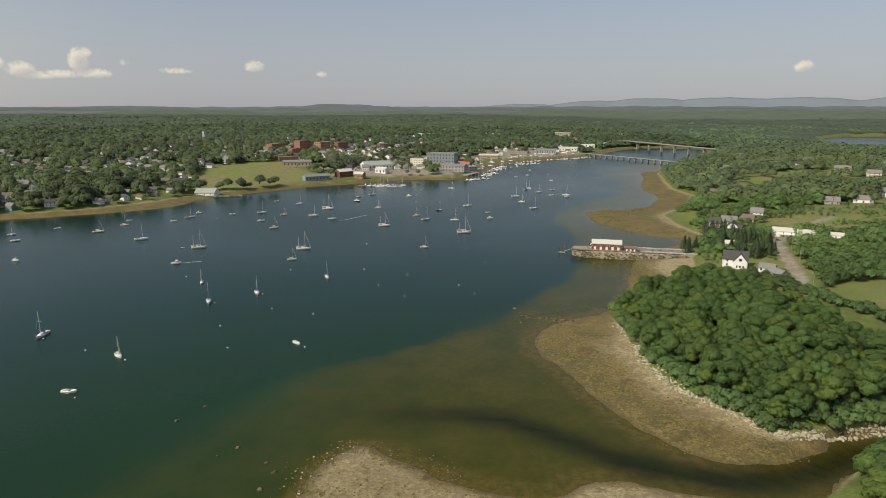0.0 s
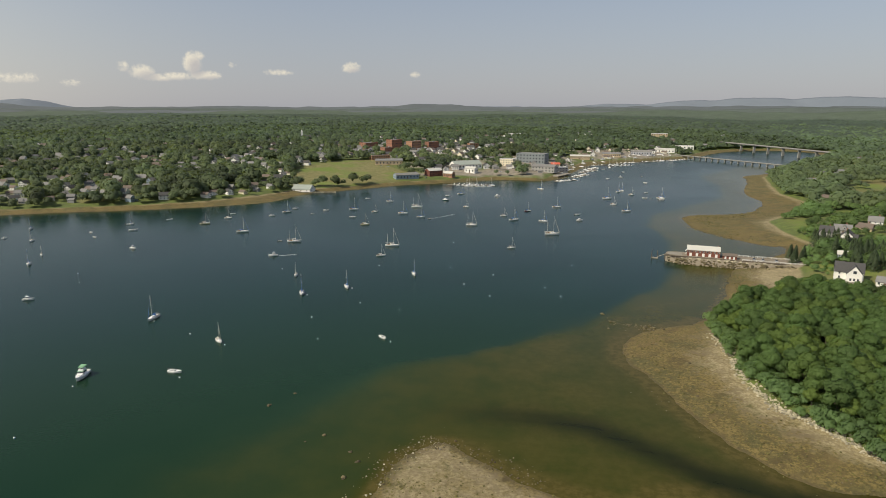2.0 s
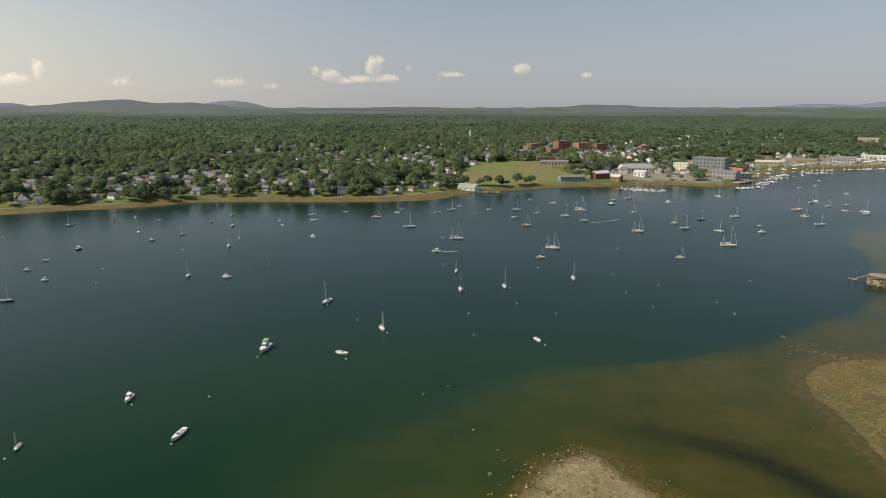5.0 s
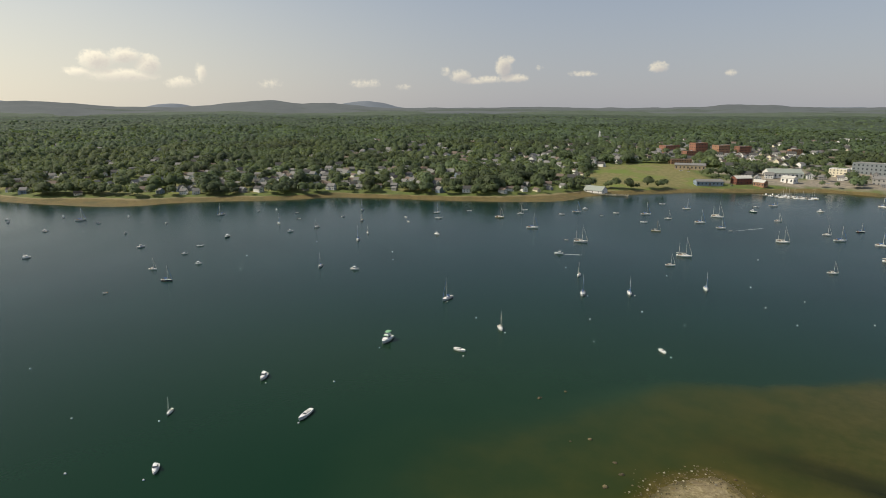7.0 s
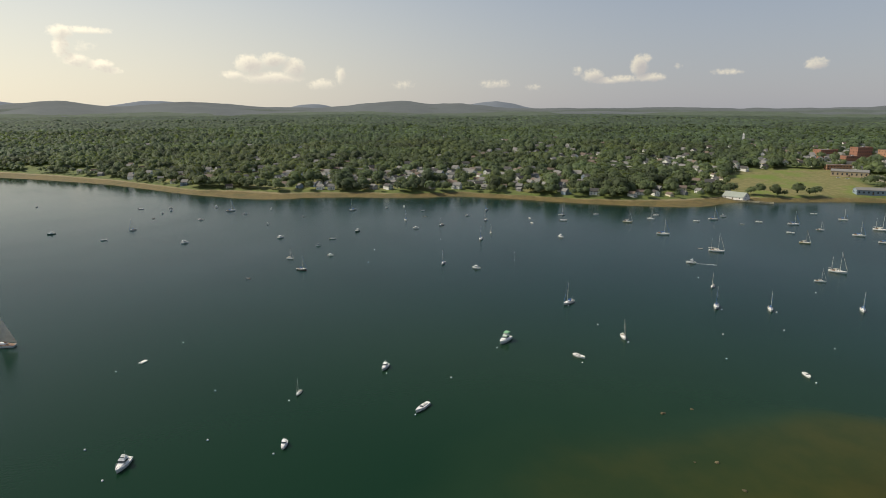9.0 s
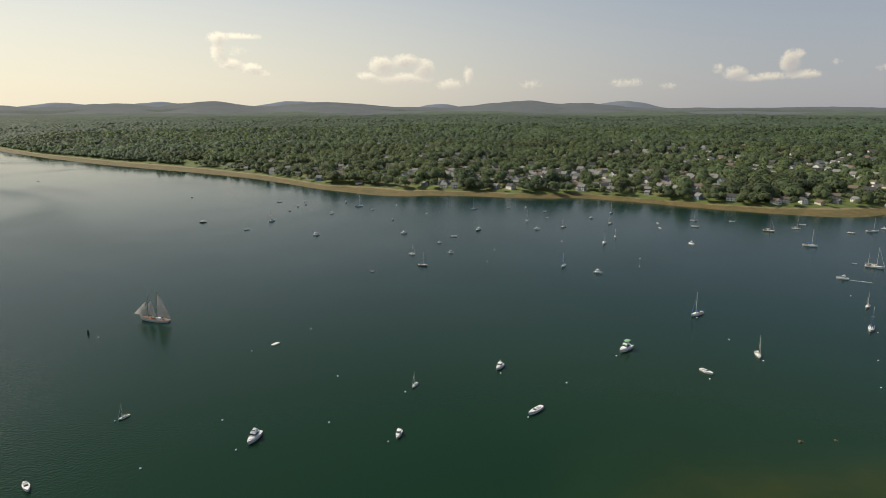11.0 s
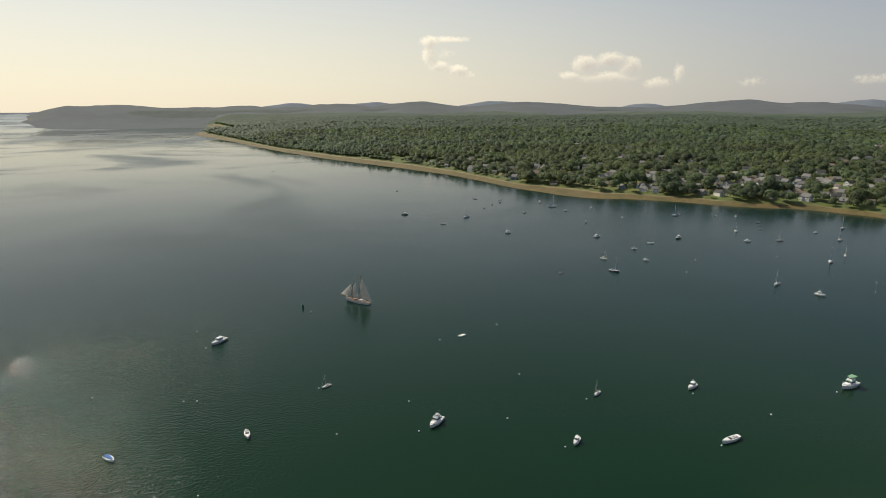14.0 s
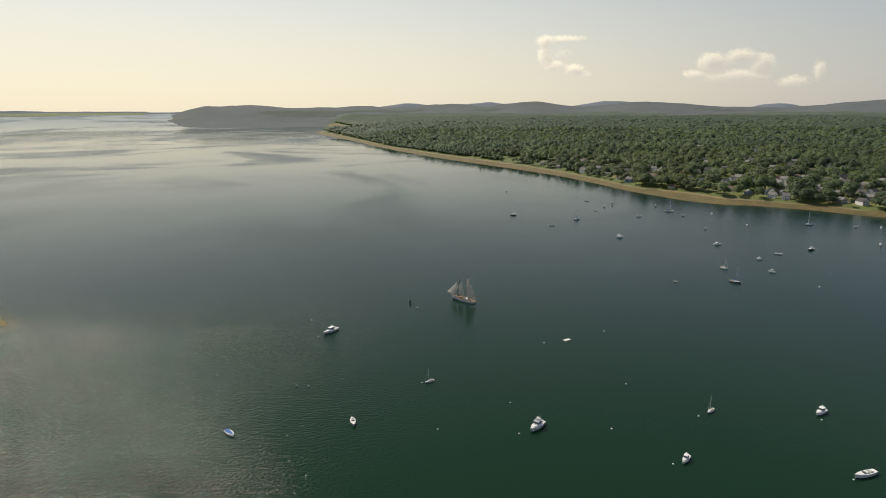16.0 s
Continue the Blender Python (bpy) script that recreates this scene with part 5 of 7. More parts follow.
MOORED_BAY = [
    ("runabout", -445, 291, 45, 0.88), ("cruiser", -430, 267, 45, 0.67), ("cruiser", -520, 191, -42, 0.77), ("runabout", -547, 431, -60, 0.85),
    ("cruiser", -539, 450, -33, 0.81), ("sloop", -472, 396, -33, 0.82), ("runabout", -504, 447, -79, 0.90), ("cruiser", -432, 375, 42, 0.86),
    ("skiff", -475, 425, 47, 0.96), ("sloop_tan", -427, 403, -93, 0.88), ("cruiser", -448, 461, 61, 0.64), ("sloop", -459, 502, -62, 0.90),
    ("sloop_tan", -416, 454, -74, 0.98), ("sloop", -356, 383, -52, 0.93), ("sloop_tan", -369, 410, -42, 0.81), ("runabout", -392, 495, -33, 0.83),
    ("runabout", -374, 476, -28, 0.81), ("sloop", -382, 537, -60, 0.80), ("skiff", -360, 510, -83, 1.05), ("skiff", -375, 178, -74, 0.92),
    ("runabout", -826, 144, -34, 0.73), ("lobster", -636, 119, -94, 0.82), ("runabout", -574, 145, -82, 0.84), ("sloop", -605, 178, -58, 0.81),
]
MOORED_REST = [
    ("runabout", -729, 226, 65, 0.82), ("skiff", -657, 214, -54, 1.03), ("cruiser", -682, 232, -37, 0.66), ("cruiser", -695, 246, -46, 0.80),
    ("cruiser", -516, 191, -92, 0.88), ("skiff", -614, 246, -71, 0.97), ("skiff", -1143, -22, 104, 0.95),
]
for kind, x, y, heading, scale in MOORED_NEAR + MOORED_TOWN + MOORED_MID + MOORED_WEST + MOORED_BAY + MOORED_REST:
    moor(kind, x, y, heading, scale)
MOORINGS = [(-166, 269), (-143, 221), (-115, 302), (-101, 272), (-96, 330), (-71, 321), (-65, 273), (-142, 258), (-195, 284), (-106, 415),
            (-24, 402), (-23, 354), (-41, 377), (-55, 417), (-63, 499), (30, 436), (10, 377), (-109, 358), (-132, 341), (19, 359), (-171, 397), (-228, 91),
            (-193, 73), (-170, 85), (-200, 108), (-158, 136), (-181, 207), (-303, 365), (-167, 269), (-115, 301), (-101, 271), (-96, 330), (-71, 320),
            (-289, 102), (-357, 263), (-55, 415), (-41, 375), (-194, 151), (-380, 358), (-333, 9), (-288, 101), (-275, 68), (-228, 91), (-215, 41), (-193, 72),
            (-197, 12), (-199, 108), (-192, 40)]
MOORINGS_BAY = [(-235, -38), (-291, -41), (-172, 168), (-287, 346), (-235, 8), (-377, 178), (-386, 291), (-236, -43), (-196, 12), (-215, 41), (-192, 72),
            (-316, -48), (-248, -78)]
buoy = mooring_buoy()
afloat = []
for p in MOORINGS + MOORINGS_BAY:
    if all(math.hypot(p[0] - u, p[1] - v) > 3 for u, v in afloat):
        afloat.append(p)
for n, (x, y) in enumerate(afloat):
    m = at(x, y, 0, 40 * n, 0.9 + 0.2 * ((n * 7) % 5) / 5)
    if n:
        copy_thing(buoy, m)
    else:
        buoy.matrix_basis = m
wake("boat_wake", 14).matrix_basis = pose(-189.6, 434.3, 0.02, 0, 0, -155)
wake("skiff_wake", 38).matrix_basis = pose(-100.8, 608.2, 0.02, 0, 0, -124)
pilot_raft().matrix_basis = pose(-278, 80, 0, 0, 0, -60)

ship = schooner()
ship.matrix_basis = pose(-345, 36, 0, 0, -3, 228)

# ---- buildings ----
MAT_CLAP_WHITE = material("white_clapboard", (0.82, 0.80, 0.75), 0.7, vary=0.08, grain=0.8)
MAT_CLAP_CREAM = material("cream_clapboard", (0.74, 0.67, 0.50), 0.7, vary=0.08, grain=0.8)
MAT_CLAP_GREY = material("grey_shingle_wall", (0.34, 0.33, 0.31), 0.8, vary=0.15, grain=1.0)
MAT_CLAP_TAN = material("tan_clapboard", (0.46, 0.36, 0.24), 0.75, vary=0.12, grain=0.8)
MAT_CLAP_BLUE = material("slate_blue_clapboard", (0.24, 0.30, 0.36), 0.75, vary=0.12, grain=0.8)
MAT_BARN = material("barn_red_boards", (0.19, 0.068, 0.045), 0.8, vary=0.2, grain=1.0)
MAT_BRICK = material("old_red_brick", (0.27, 0.130, 0.083), 0.85, vary=0.22, grain=0.7, island=0.3)
MAT_BRICK_TAN = material("brown_brick", (0.36, 0.20, 0.12), 0.85, vary=0.2, grain=0.7)
MAT_ROOF_GREY = material("grey_asphalt_shingles", (0.20, 0.195, 0.185), 0.9, vary=0.18, grain=1.0)
MAT_ROOF_DARK = material("charcoal_shingles", (0.07, 0.068, 0.066), 0.9, vary=0.2, grain=1.0)
MAT_ROOF_BROWN = material("brown_shingles", (0.15, 0.118, 0.095), 0.9, vary=0.2, grain=1.0)
MAT_ROOF_PALE = material("pale_metal_roof", (0.56, 0.54, 0.48), 0.5, vary=0.08, grain=0.5)
MAT_ROOF_GREEN = material("weathered_green_roof", (0.30, 0.33, 0.29), 0.8, vary=0.12, grain=0.8)
MAT_ROOF_TAR = material("flat_tar_roof", (0.23, 0.22, 0.20), 0.9, vary=0.2, grain=0.4)
MAT_SIDING_BLUE = material("blue_grey_siding", (0.215, 0.240, 0.250), 0.6, vary=0.1, grain=0.5)
MAT_SIDING_GREY = material("grey_metal_siding", (0.38, 0.38, 0.40), 0.6, vary=0.1, grain=0.5)
MAT_TRIM = material("white_trim", (0.78, 0.77, 0.74), 0.6, vary=0.05, grain=1.0)
MAT_DOOR = material("painted_door", (0.14, 0.09, 0.06), 0.6, vary=0.1, grain=2.0)
MAT_CONCRETE = material("weathered_concrete", (0.27, 0.265, 0.245), 0.85, vary=0.18, grain=0.5)
MAT_STONE = material("granite_boulders", (0.34, 0.305, 0.215), 0.9, vary=0.25, grain=0.9, bump=0.4, island=0.7)
MAT_STONE_WET = material("weed_dark_stone", (0.105, 0.085, 0.042), 0.85, vary=0.3, grain=0.9, bump=0.4, island=0.8)
MAT_WEED_ROCK = material("rockweed", (0.060, 0.042, 0.014), 0.8, vary=0.3, grain=1.0, bump=0.4, island=0.6)
MAT_PILE = material("tarred_timber", (0.12, 0.095, 0.07), 0.85, vary=0.25, grain=2.0)
MAT_PLANK = material("silvered_planks", (0.27, 0.24, 0.19), 0.85, vary=0.2, grain=1.5)
MAT_TENT = material("red_awning", (0.55, 0.12, 0.07), 0.8, vary=0.08, grain=1.0)
MAT_CAR = material("car_paint", (0.35, 0.36, 0.38), 0.3, vary=0.05, grain=1.0, island=1.2)


def walls(w, d, h, rise):
    """Four walls with gable ends to the left and right."""
    ring = [(-d / 2, -1.0), (d / 2, -1.0), (d / 2, h), (0, h + rise), (-d / 2, h)]
    return Shape().loft([[(-w / 2, y, z) for y, z in ring], [(w / 2, y, z) for y, z in ring]])


def window(parent, x, y, z, w, h, face, trim=None):
    """A framed window on a wall that faces -y, +y, -x or +x."""
    dx, dy = {"s": (0, -1), "n": (0, 1), "w": (-1, 0), "e": (1, 0)}[face]
    sx, sy = (w, 0.12) if dx == 0 else (0.12, w)
    s = Shape().box(x + dx * 0.02, y + dy * 0.02, z, sx * (1.22 if dx == 0 else 1), sy * (1.22 if dy == 0 else 1), h * 1.14)
    n = len(s.f)
    s.box(x + dx * 0.06, y + dy * 0.06, z + h * 0.07, sx * 0.95, sy * 0.95, h)
    ob = part("window", s, trim or MAT_TRIM, parent)
    ob.data.materials.append(MAT_GLASS)
    for f in list(ob.data.polygons)[n:]:
        f.material_index = 1
    return ob


def house(w, d, h, rise, wallmat, roofmat, label, name="house", group="houses on the hillside", wing=0.0, porch=False, chimney=True, dormer=False, both=False, far=False):
    root = thing(name, label, "house", group)
    body = part("wall", walls(w, d, h, rise), wallmat, root)
    roof = part("roof", Shape().gable(0, 0, h, w, d, rise), roofmat, root)
    storeys = 2 if h > 4.2 else 1
    if far:
        panes = Shape()
        for s in range(storeys):
            for k in (-0.3, 0, 0.3):
                panes.box(w * k, -d / 2, 0.9 + 2.7 * s, 1.0, 0.2, 1.4).box(-w / 2, d * k, 0.9 + 2.7 * s, 0.2, 1.0, 1.4).box(w / 2, d * k, 0.9 + 2.7 * s, 0.2, 1.0, 1.4)
        tagged(part("glazing", panes, MAT_GLASS, root), "small dark window panes", kind="stuff")
        storeys, rise = 0, min(rise, 2.2)
    for s in range(storeys):
        n = 3
        for k in range(n):
            x = -w / 2 + w * (k + 0.5) / n
            if s == 0 and k == n // 2:
                part("door", Shape().box(x, -d / 2 - 0.02, 0, 1.1, 0.14, 2.1), MAT_DOOR, root)
            else:
                window(root, x, -d / 2, 0.9 + 2.7 * s, 1.0, 1.4, "s")
            if both:
                window(root, x, d / 2, 0.9 + 2.7 * s, 1.0, 1.4, "n")
        for face, sx in (("w", -1), ("e", 1)):
            window(root, sx * w / 2, -d * 0.2, 0.9 + 2.7 * s, 1.0, 1.4, face)
    if rise > 2.2:
        for face, sx in (("w", -1), ("e", 1)):
            window(root, sx * w / 2, 0, h + 0.3, 0.9, 1.1, face)
    if chimney:
        part("chimney", Shape().box(w * 0.2, d * 0.1, h + rise * 0.4, 0.8, 0.8, rise * 0.6 + 1.1).box(w * 0.2, d * 0.1, h + rise + 1.05, 0.95, 0.95, 0.18), MAT_BRICK, roof)
    if wing:
        wg = part("wing", Shape().loft([[(x, -d / 2 - wing, -1.0), (x, -d / 2 - wing, h * 0.8), (x, d * 0.1, h * 0.8), (x, d * 0.1, -1.0)] for x in (-w * 0.5, -w * 0.1)]), wallmat, root)
        rows = [[(-w * 0.5 - 0.35, y, h * 0.8 - 0.2), (-w * 0.3, y, h * 0.8 + rise * 0.75), (-w * 0.1 + 0.35, y, h * 0.8 - 0.2), (-w * 0.3, y, h * 0.8 + rise * 0.75 - 0.25)] for y in (-d / 2 - wing - 0.3, d * 0.1)]
        part("wing_roof", Shape().loft(rows), roofmat, root)
        part("wing_gable", Shape().loft([[(-w * 0.5, y, h * 0.8), (-w * 0.3, y, h * 0.8 + rise * 0.72), (-w * 0.1, y, h * 0.8)] for y in (-d / 2 - wing, -d / 2)]), wallmat, root)
        for x in (-w * 0.4, -w * 0.2):
            window(wg, x, -d / 2 - wing, 0.9, 1.0, 1.4, "s")
    if porch:
        p = part("porch", Shape().box(w * 0.15, -d / 2 - 1.1, -0.6, w * 0.6, 2.2, 0.8), MAT_PLANK, root)
        part("porch_roof", Shape().loft([[(x, -d / 2 - 2.4, 2.45), (x, -d / 2, 3.0), (x, -d / 2, 3.2), (x, -d / 2 - 2.4, 2.65)] for x in (-w * 0.18, w * 0.48)]), roofmat, root)
        for k in range(4):
            part("porch_post", Shape().box(-w * 0.13 + w * 0.185 * k, -d / 2 - 2.1, 0.2, 0.16, 0.16, 2.4), MAT_TRIM, p)
    if dormer:
        part("dormer", Shape().box(w * 0.05, -d * 0.27, h + 0.2, 1.9, d * 0.3, rise * 0.72), wallmat, roof)
        part("dormer_roof", Shape().loft([[(w * 0.05 - 1.3, y, h + rise * 0.72 + 0.1), (w * 0.05, y, h + rise * 0.72 + 1.0), (w * 0.05 + 1.3, y, h + rise * 0.72 + 0.1), (w * 0.05, y, h + rise * 0.72 + 0.85)] for y in (-d * 0.46, 0)]), roofmat, roof)
        window(roof, w * 0.05, -d * 0.42, h + 0.5, 0.9, 1.1, "s")
    return root


def block(w, d, h, wallmat, roofmat, label, name="commercial_building", group="buildings of the waterfront town", floors=2, bays=5, cornice=True, gable=0.0):
    """A flat-roofed or low-pitched business building with rows of windows."""
    root = thing(name, label, "building", group)
    if gable:
        part("wall", walls(w, d, h, gable), wallmat, root)
        part("roof", Shape().gable(0, 0, h, w, d, gable, 0.5, 0.3), roofmat, root)
    else:
        part("wall", Shape().box(0, 0, -2, w, d, h + 2), wallmat, root)
        part("roof", Shape().box(0, 0, h - 0.35, w - 0.6, d - 0.6, 0.4), roofmat, root)
        rim = Shape()
        for sx, sy, lx, ly in ((0, -1, w + 0.3, 0.4), (0, 1, w + 0.3, 0.4), (-1, 0, 0.4, d - 0.5), (1, 0, 0.4, d - 0.5)):
            rim.box(sx * w / 2, sy * d / 2, h - 0.3, lx, ly, 0.85)
        part("parapet", rim, MAT_TRIM if cornice else wallmat, root)
        part("roof_unit", Shape().box(w * 0.2, d * 0.15, h, 2.4, 1.8, 1.3, 0.95), MAT_SIDING_GREY, root)
    fh = h / floors
    for f in range(floors):
        row = Shape()
        for k in range(bays):
            x = -w / 2 + w * (k + 0.5) / bays
            row.box(x, -d / 2, f * fh + fh * 0.28, w / bays * 0.34, 0.2, fh * 0.42)
        for k in range(3):
            y = -d / 3 + d / 3 * k
            row.box(w / 2, y, f * fh + fh * 0.28, 0.2, 1.2, fh * 0.42).box(-w / 2, y, f * fh + fh * 0.28, 0.2, 1.2, fh * 0.42)
        tagged(part("dark_panes", row, MAT_GLASS, root), "small dark window panes", kind="stuff")
    part("entrance", Shape().box(0, -d / 2 - 0.05, 0, 1.8, 0.25, 2.5), MAT_DOOR, root)
    return root


def facing(x, y):
    """Turn that points a building's front at the camera."""
    return math.degrees(math.atan2(-x, y))


def stand(ob, x, y, turn=None, scale=1.0, sink=0.0, clear=0.0):
    ob.matrix_basis = at(x, y, ground_at(x, y) - sink, facing(x, y) if turn is None else turn, scale)
    if clear:
        r = math.hypot(x, y)
        for k in (0, 1, 2):
            CLEAR.append((x - x / r * clear * 0.9 * k, y - y / r * clear * 0.9 * k, clear))
    return ob


# town, from the wharves up the hill
stand(block(33, 20, 15, MAT_BRICK, MAT_ROOF_TAR, "long three-storey red brick block downtown", floors=3, bays=9, cornice=False), -338, 1262, 53, clear=15)
stand(block(28, 18, 21, MAT_BRICK, MAT_ROOF_TAR, "tall red brick block beside the hill street", floors=4, bays=8, cornice=False), -288, 1280, 53, clear=12)
stand(block(24, 15, 13, MAT_BRICK, MAT_ROOF_TAR, "red brick building above the park", floors=3, bays=7, cornice=False), -282, 1192, 49, clear=12)
stand(block(26, 18, 19, MAT_BRICK_TAN, MAT_ROOF_TAR, "square brown brick block in the town centre", floors=4, bays=8, cornice=False), -246, 1275, 53, clear=13)
stand(block(27, 15, 14, MAT_BRICK, MAT_ROOF_TAR, "row of brick shops on the main street", floors=3, bays=9, cornice=False), -220, 1350, 47, clear=12)
stand(block(22, 14, 10, MAT_BRICK_TAN, MAT_ROOF_TAR, "brown brick building on the main street", floors=2, bays=5, cornice=False), -134, 1395, 35, clear=16)
stand(block(34, 14, 7, MAT_BRICK_TAN, MAT_ROOF_TAR, "low brown brick store with a flat roof", floors=2, bays=8, cornice=False), -275, 1100, 32, clear=20)
stand(block(18, 14, 11, MAT_CLAP_CREAM, MAT_ROOF_TAR, "cream building between the brick blocks", floors=3, bays=4), -300, 1300, clear=12)
stand(block(46, 22, 7, MAT_CLAP_TAN, MAT_ROOF_GREY, "long tan shed with a low grey roof", floors=1, bays=8, cornice=False, gable=2.5), -244, 1040, clear=26)
stand(block(36, 14, 5.5, MAT_CLAP_BLUE, MAT_ROOF_GREY, "long slate-blue shed beside the park", floors=1, bays=7, gable=2.6), -188, 912, 32, clear=24)
stand(block(24, 14, 8, MAT_BARN, MAT_ROOF_PALE, "red-brown wharf building with a pale roof", floors=2, bays=5, gable=3.2), -152, 948, 43, clear=20)
stand(block(15, 10, 6, MAT_BRICK_TAN, MAT_ROOF_PALE, "small brick wharf building with pale roof", floors=1, bays=4, gable=3.0), -127, 943, -22, clear=16)
stand(block(48, 26, 6.5, MAT_CLAP_WHITE, MAT_ROOF_GREEN, "large boatyard shed with a pale green roof", floors=1, bays=8, gable=5.5), -112, 1040, 28, clear=36)
stand(block(18, 12, 7, MAT_CLAP_WHITE, MAT_ROOF_PALE, "white boat shed with a tall arched door", floors=1, bays=3, gable=2.6), -98, 995, -22, clear=14)
stand(block(54, 26, 17, MAT_SIDING_BLUE, MAT_ROOF_TAR, "big blue-grey shipyard building", floors=3, bays=9, cornice=False), -1, 1165, -18, clear=40)
stand(block(24, 14, 12, MAT_CLAP_CREAM, MAT_ROOF_TAR, "cream waterfront block with a flat roof", floors=3, bays=5), -43, 1080, -18, clear=18)
stand(block(40, 18, 9, MAT_CLAP_GREY, MAT_ROOF_GREY, "weathered grey wharf warehouse", floors=2, bays=7, gable=3.0), 20, 1042, -23, clear=30)
stand(block(22, 15, 8, MAT_CLAP_GREY, MAT_ROOF_TAR, "grey shingled building on the wharf", floors=2, bays=4), 46, 1075, 28, clear=20)
stand(block(16, 12, 5, MAT_CLAP_CREAM, MAT_TENT, "restaurant under a bright red roof", floors=1, bays=4, gable=2.5), 40, 1130, clear=14)
stand(block(40, 16, 6, MAT_CLAP_TAN, MAT_ROOF_PALE, "long low boatyard shed with a pale roof", floors=1, bays=10, gable=2.6), 95, 1300, clear=40)
stand(block(38, 16, 6, MAT_CLAP_TAN, MAT_ROOF_GREY, "low storage shed along the river bank", floors=1, bays=9, gable=2.8), 165, 1365, clear=40)
stand(block(44, 20, 8, MAT_SIDING_GREY, MAT_ROOF_TAR, "dark grey shed beside the marina", floors=1, bays=8, gable=3.0), 236, 1425, clear=40)
stand(block(44, 18, 7, MAT_CLAP_WHITE, MAT_ROOF_PALE, "white metal shed near the bridge", floors=1, bays=6, gable=2.5), 300, 1500, clear=30)
stand(block(50, 22, 7, MAT_CLAP_WHITE, MAT_ROOF_PALE, "pale flat sheds at the bridge end", floors=1, bays=6), 372, 1640, clear=34)
stand(block(46, 20, 12, MAT_CLAP_TAN, MAT_ROOF_TAR, "tan three-storey building on the hill", floors=3, bays=7), 370, 1940, clear=34)
stand(block(40, 20, 8, MAT_CLAP_WHITE, MAT_ROOF_PALE, "white school building among trees", floors=2, bays=7), 150, 1900, clear=34)
stand(block(46, 20, 7, MAT_CLAP_WHITE, MAT_ROOF_PALE, "low white building among the trees inland", floors=1, bays=7), -60, 1830, clear=34)
stand(house(26, 17, 3.0, 5.2, MAT_CLAP_WHITE, MAT_ROOF_GREEN, "white boathouse with a green-grey roof on the seawall", "boathouse", "", both=True, chimney=False), -300, 782, -5, clear=16)
wall_ = tagged(new("seawall"), "low granite seawall below the boathouse", "wall")
for k in range(30):
    part("stone", Shape().box(0, 0, 0, 2.4, 1.6, 1.9, 0.9), MAT_STONE, wall_).matrix_basis = pose(-330 + 2.55 * k, 757 + 1.12 * k - 0.012 * k * k, 0.3, 0, 0, 24 - 6 * (k % 3))


def steeple(x, y):
    root = thing("church", "white church with a tall steeple above the trees", "church")
    part("nave", walls(20, 11, 7, 5), MAT_CLAP_WHITE, root)
    part("roof", Shape().gable(0, 0, 7, 20, 11, 5), MAT_ROOF_DARK, root)
    part("tower", Shape().box(-12, 0, -1, 5, 5, 17).box(-12, 0, 16, 4, 4, 5), MAT_CLAP_WHITE, root)
    part("spire", Shape().box(-12, 0, 21, 4.4, 4.4, 4, 0.05), MAT_CLAP_WHITE, root)
    for k in (-1, 0, 1):
        window(root, 5.5 * k, -5.5, 1.8, 1.2, 3.4, "s")
    stand(root, x, y, clear=16)


steeple(-560, 1500)

# houses on the western hillside
STYLES = [
    house(10, 8, 5.2, 3.6, MAT_CLAP_WHITE, MAT_ROOF_GREY, "white clapboard house with grey roof among trees", porch=True),
    house(11, 8, 5.2, 3.4, MAT_CLAP_WHITE, MAT_ROOF_DARK, "white two-storey house with dark roof", wing=3.0),
    house(12, 9, 3.2, 3.6, MAT_CLAP_GREY, MAT_ROOF_GREY, "grey shingled cottage with grey roof", dormer=True),
    house(9, 8, 5.4, 4.2, MAT_CLAP_GREY, MAT_ROOF_DARK, "weathered grey house with steep roof", wing=2.5),
    house(11, 9, 3.0, 3.2, MAT_CLAP_TAN, MAT_ROOF_BROWN, "tan cottage with a brown roof"),
    house(13, 9, 5.3, 3.2, MAT_CLAP_CREAM, MAT_ROOF_GREY, "cream house with a wide grey roof", porch=True),
    house(10, 9, 5.2, 3.8, MAT_CLAP_BLUE, MAT_ROOF_GREY, "blue-grey house with a grey roof", dormer=True),
    house(14, 9, 3.0, 2.6, MAT_CLAP_WHITE, MAT_ROOF_GREY, "long white cottage by the shore"),
    house(11, 9, 5.4, 3.6, MAT_CLAP_WHITE, MAT_ROOF_GREY, "white house far up the hill", far=True, chimney=False),
    house(13, 9, 5.2, 3.4, MAT_CLAP_WHITE, MAT_ROOF_DARK, "white house with dark roof far up the hill", far=True),
    house(12, 9, 5.2, 3.4, MAT_CLAP_GREY, MAT_ROOF_GREY, "grey house among the town trees", far=True, chimney=False),
    house(12, 8, 3.4, 3.2, MAT_CLAP_CREAM, MAT_ROOF_BROWN, "cream house among the town trees", far=True),
    house(11, 8, 5.2, 3.6, MAT_CLAP_WHITE, MAT_ROOF_GREY, "white house with an ell above the shore", far=True, wing=3.0),
    house(12, 9, 3.2, 3.6, MAT_CLAP_GREY, MAT_ROOF_GREY, "grey shingled cottage above the shore", far=True, dormer=True),
    house(13, 8, 5.2, 3.2, MAT_CLAP_WHITE, MAT_ROOF_BROWN, "white house with a brown roof above the shore", far=True),
    house(10, 9, 5.2, 3.8, MAT_CLAP_BLUE, MAT_ROOF_GREY, "blue-grey house with gabled ell above the shore", far=True, wing=2.5, chimney=False),
]
FIRST = set()


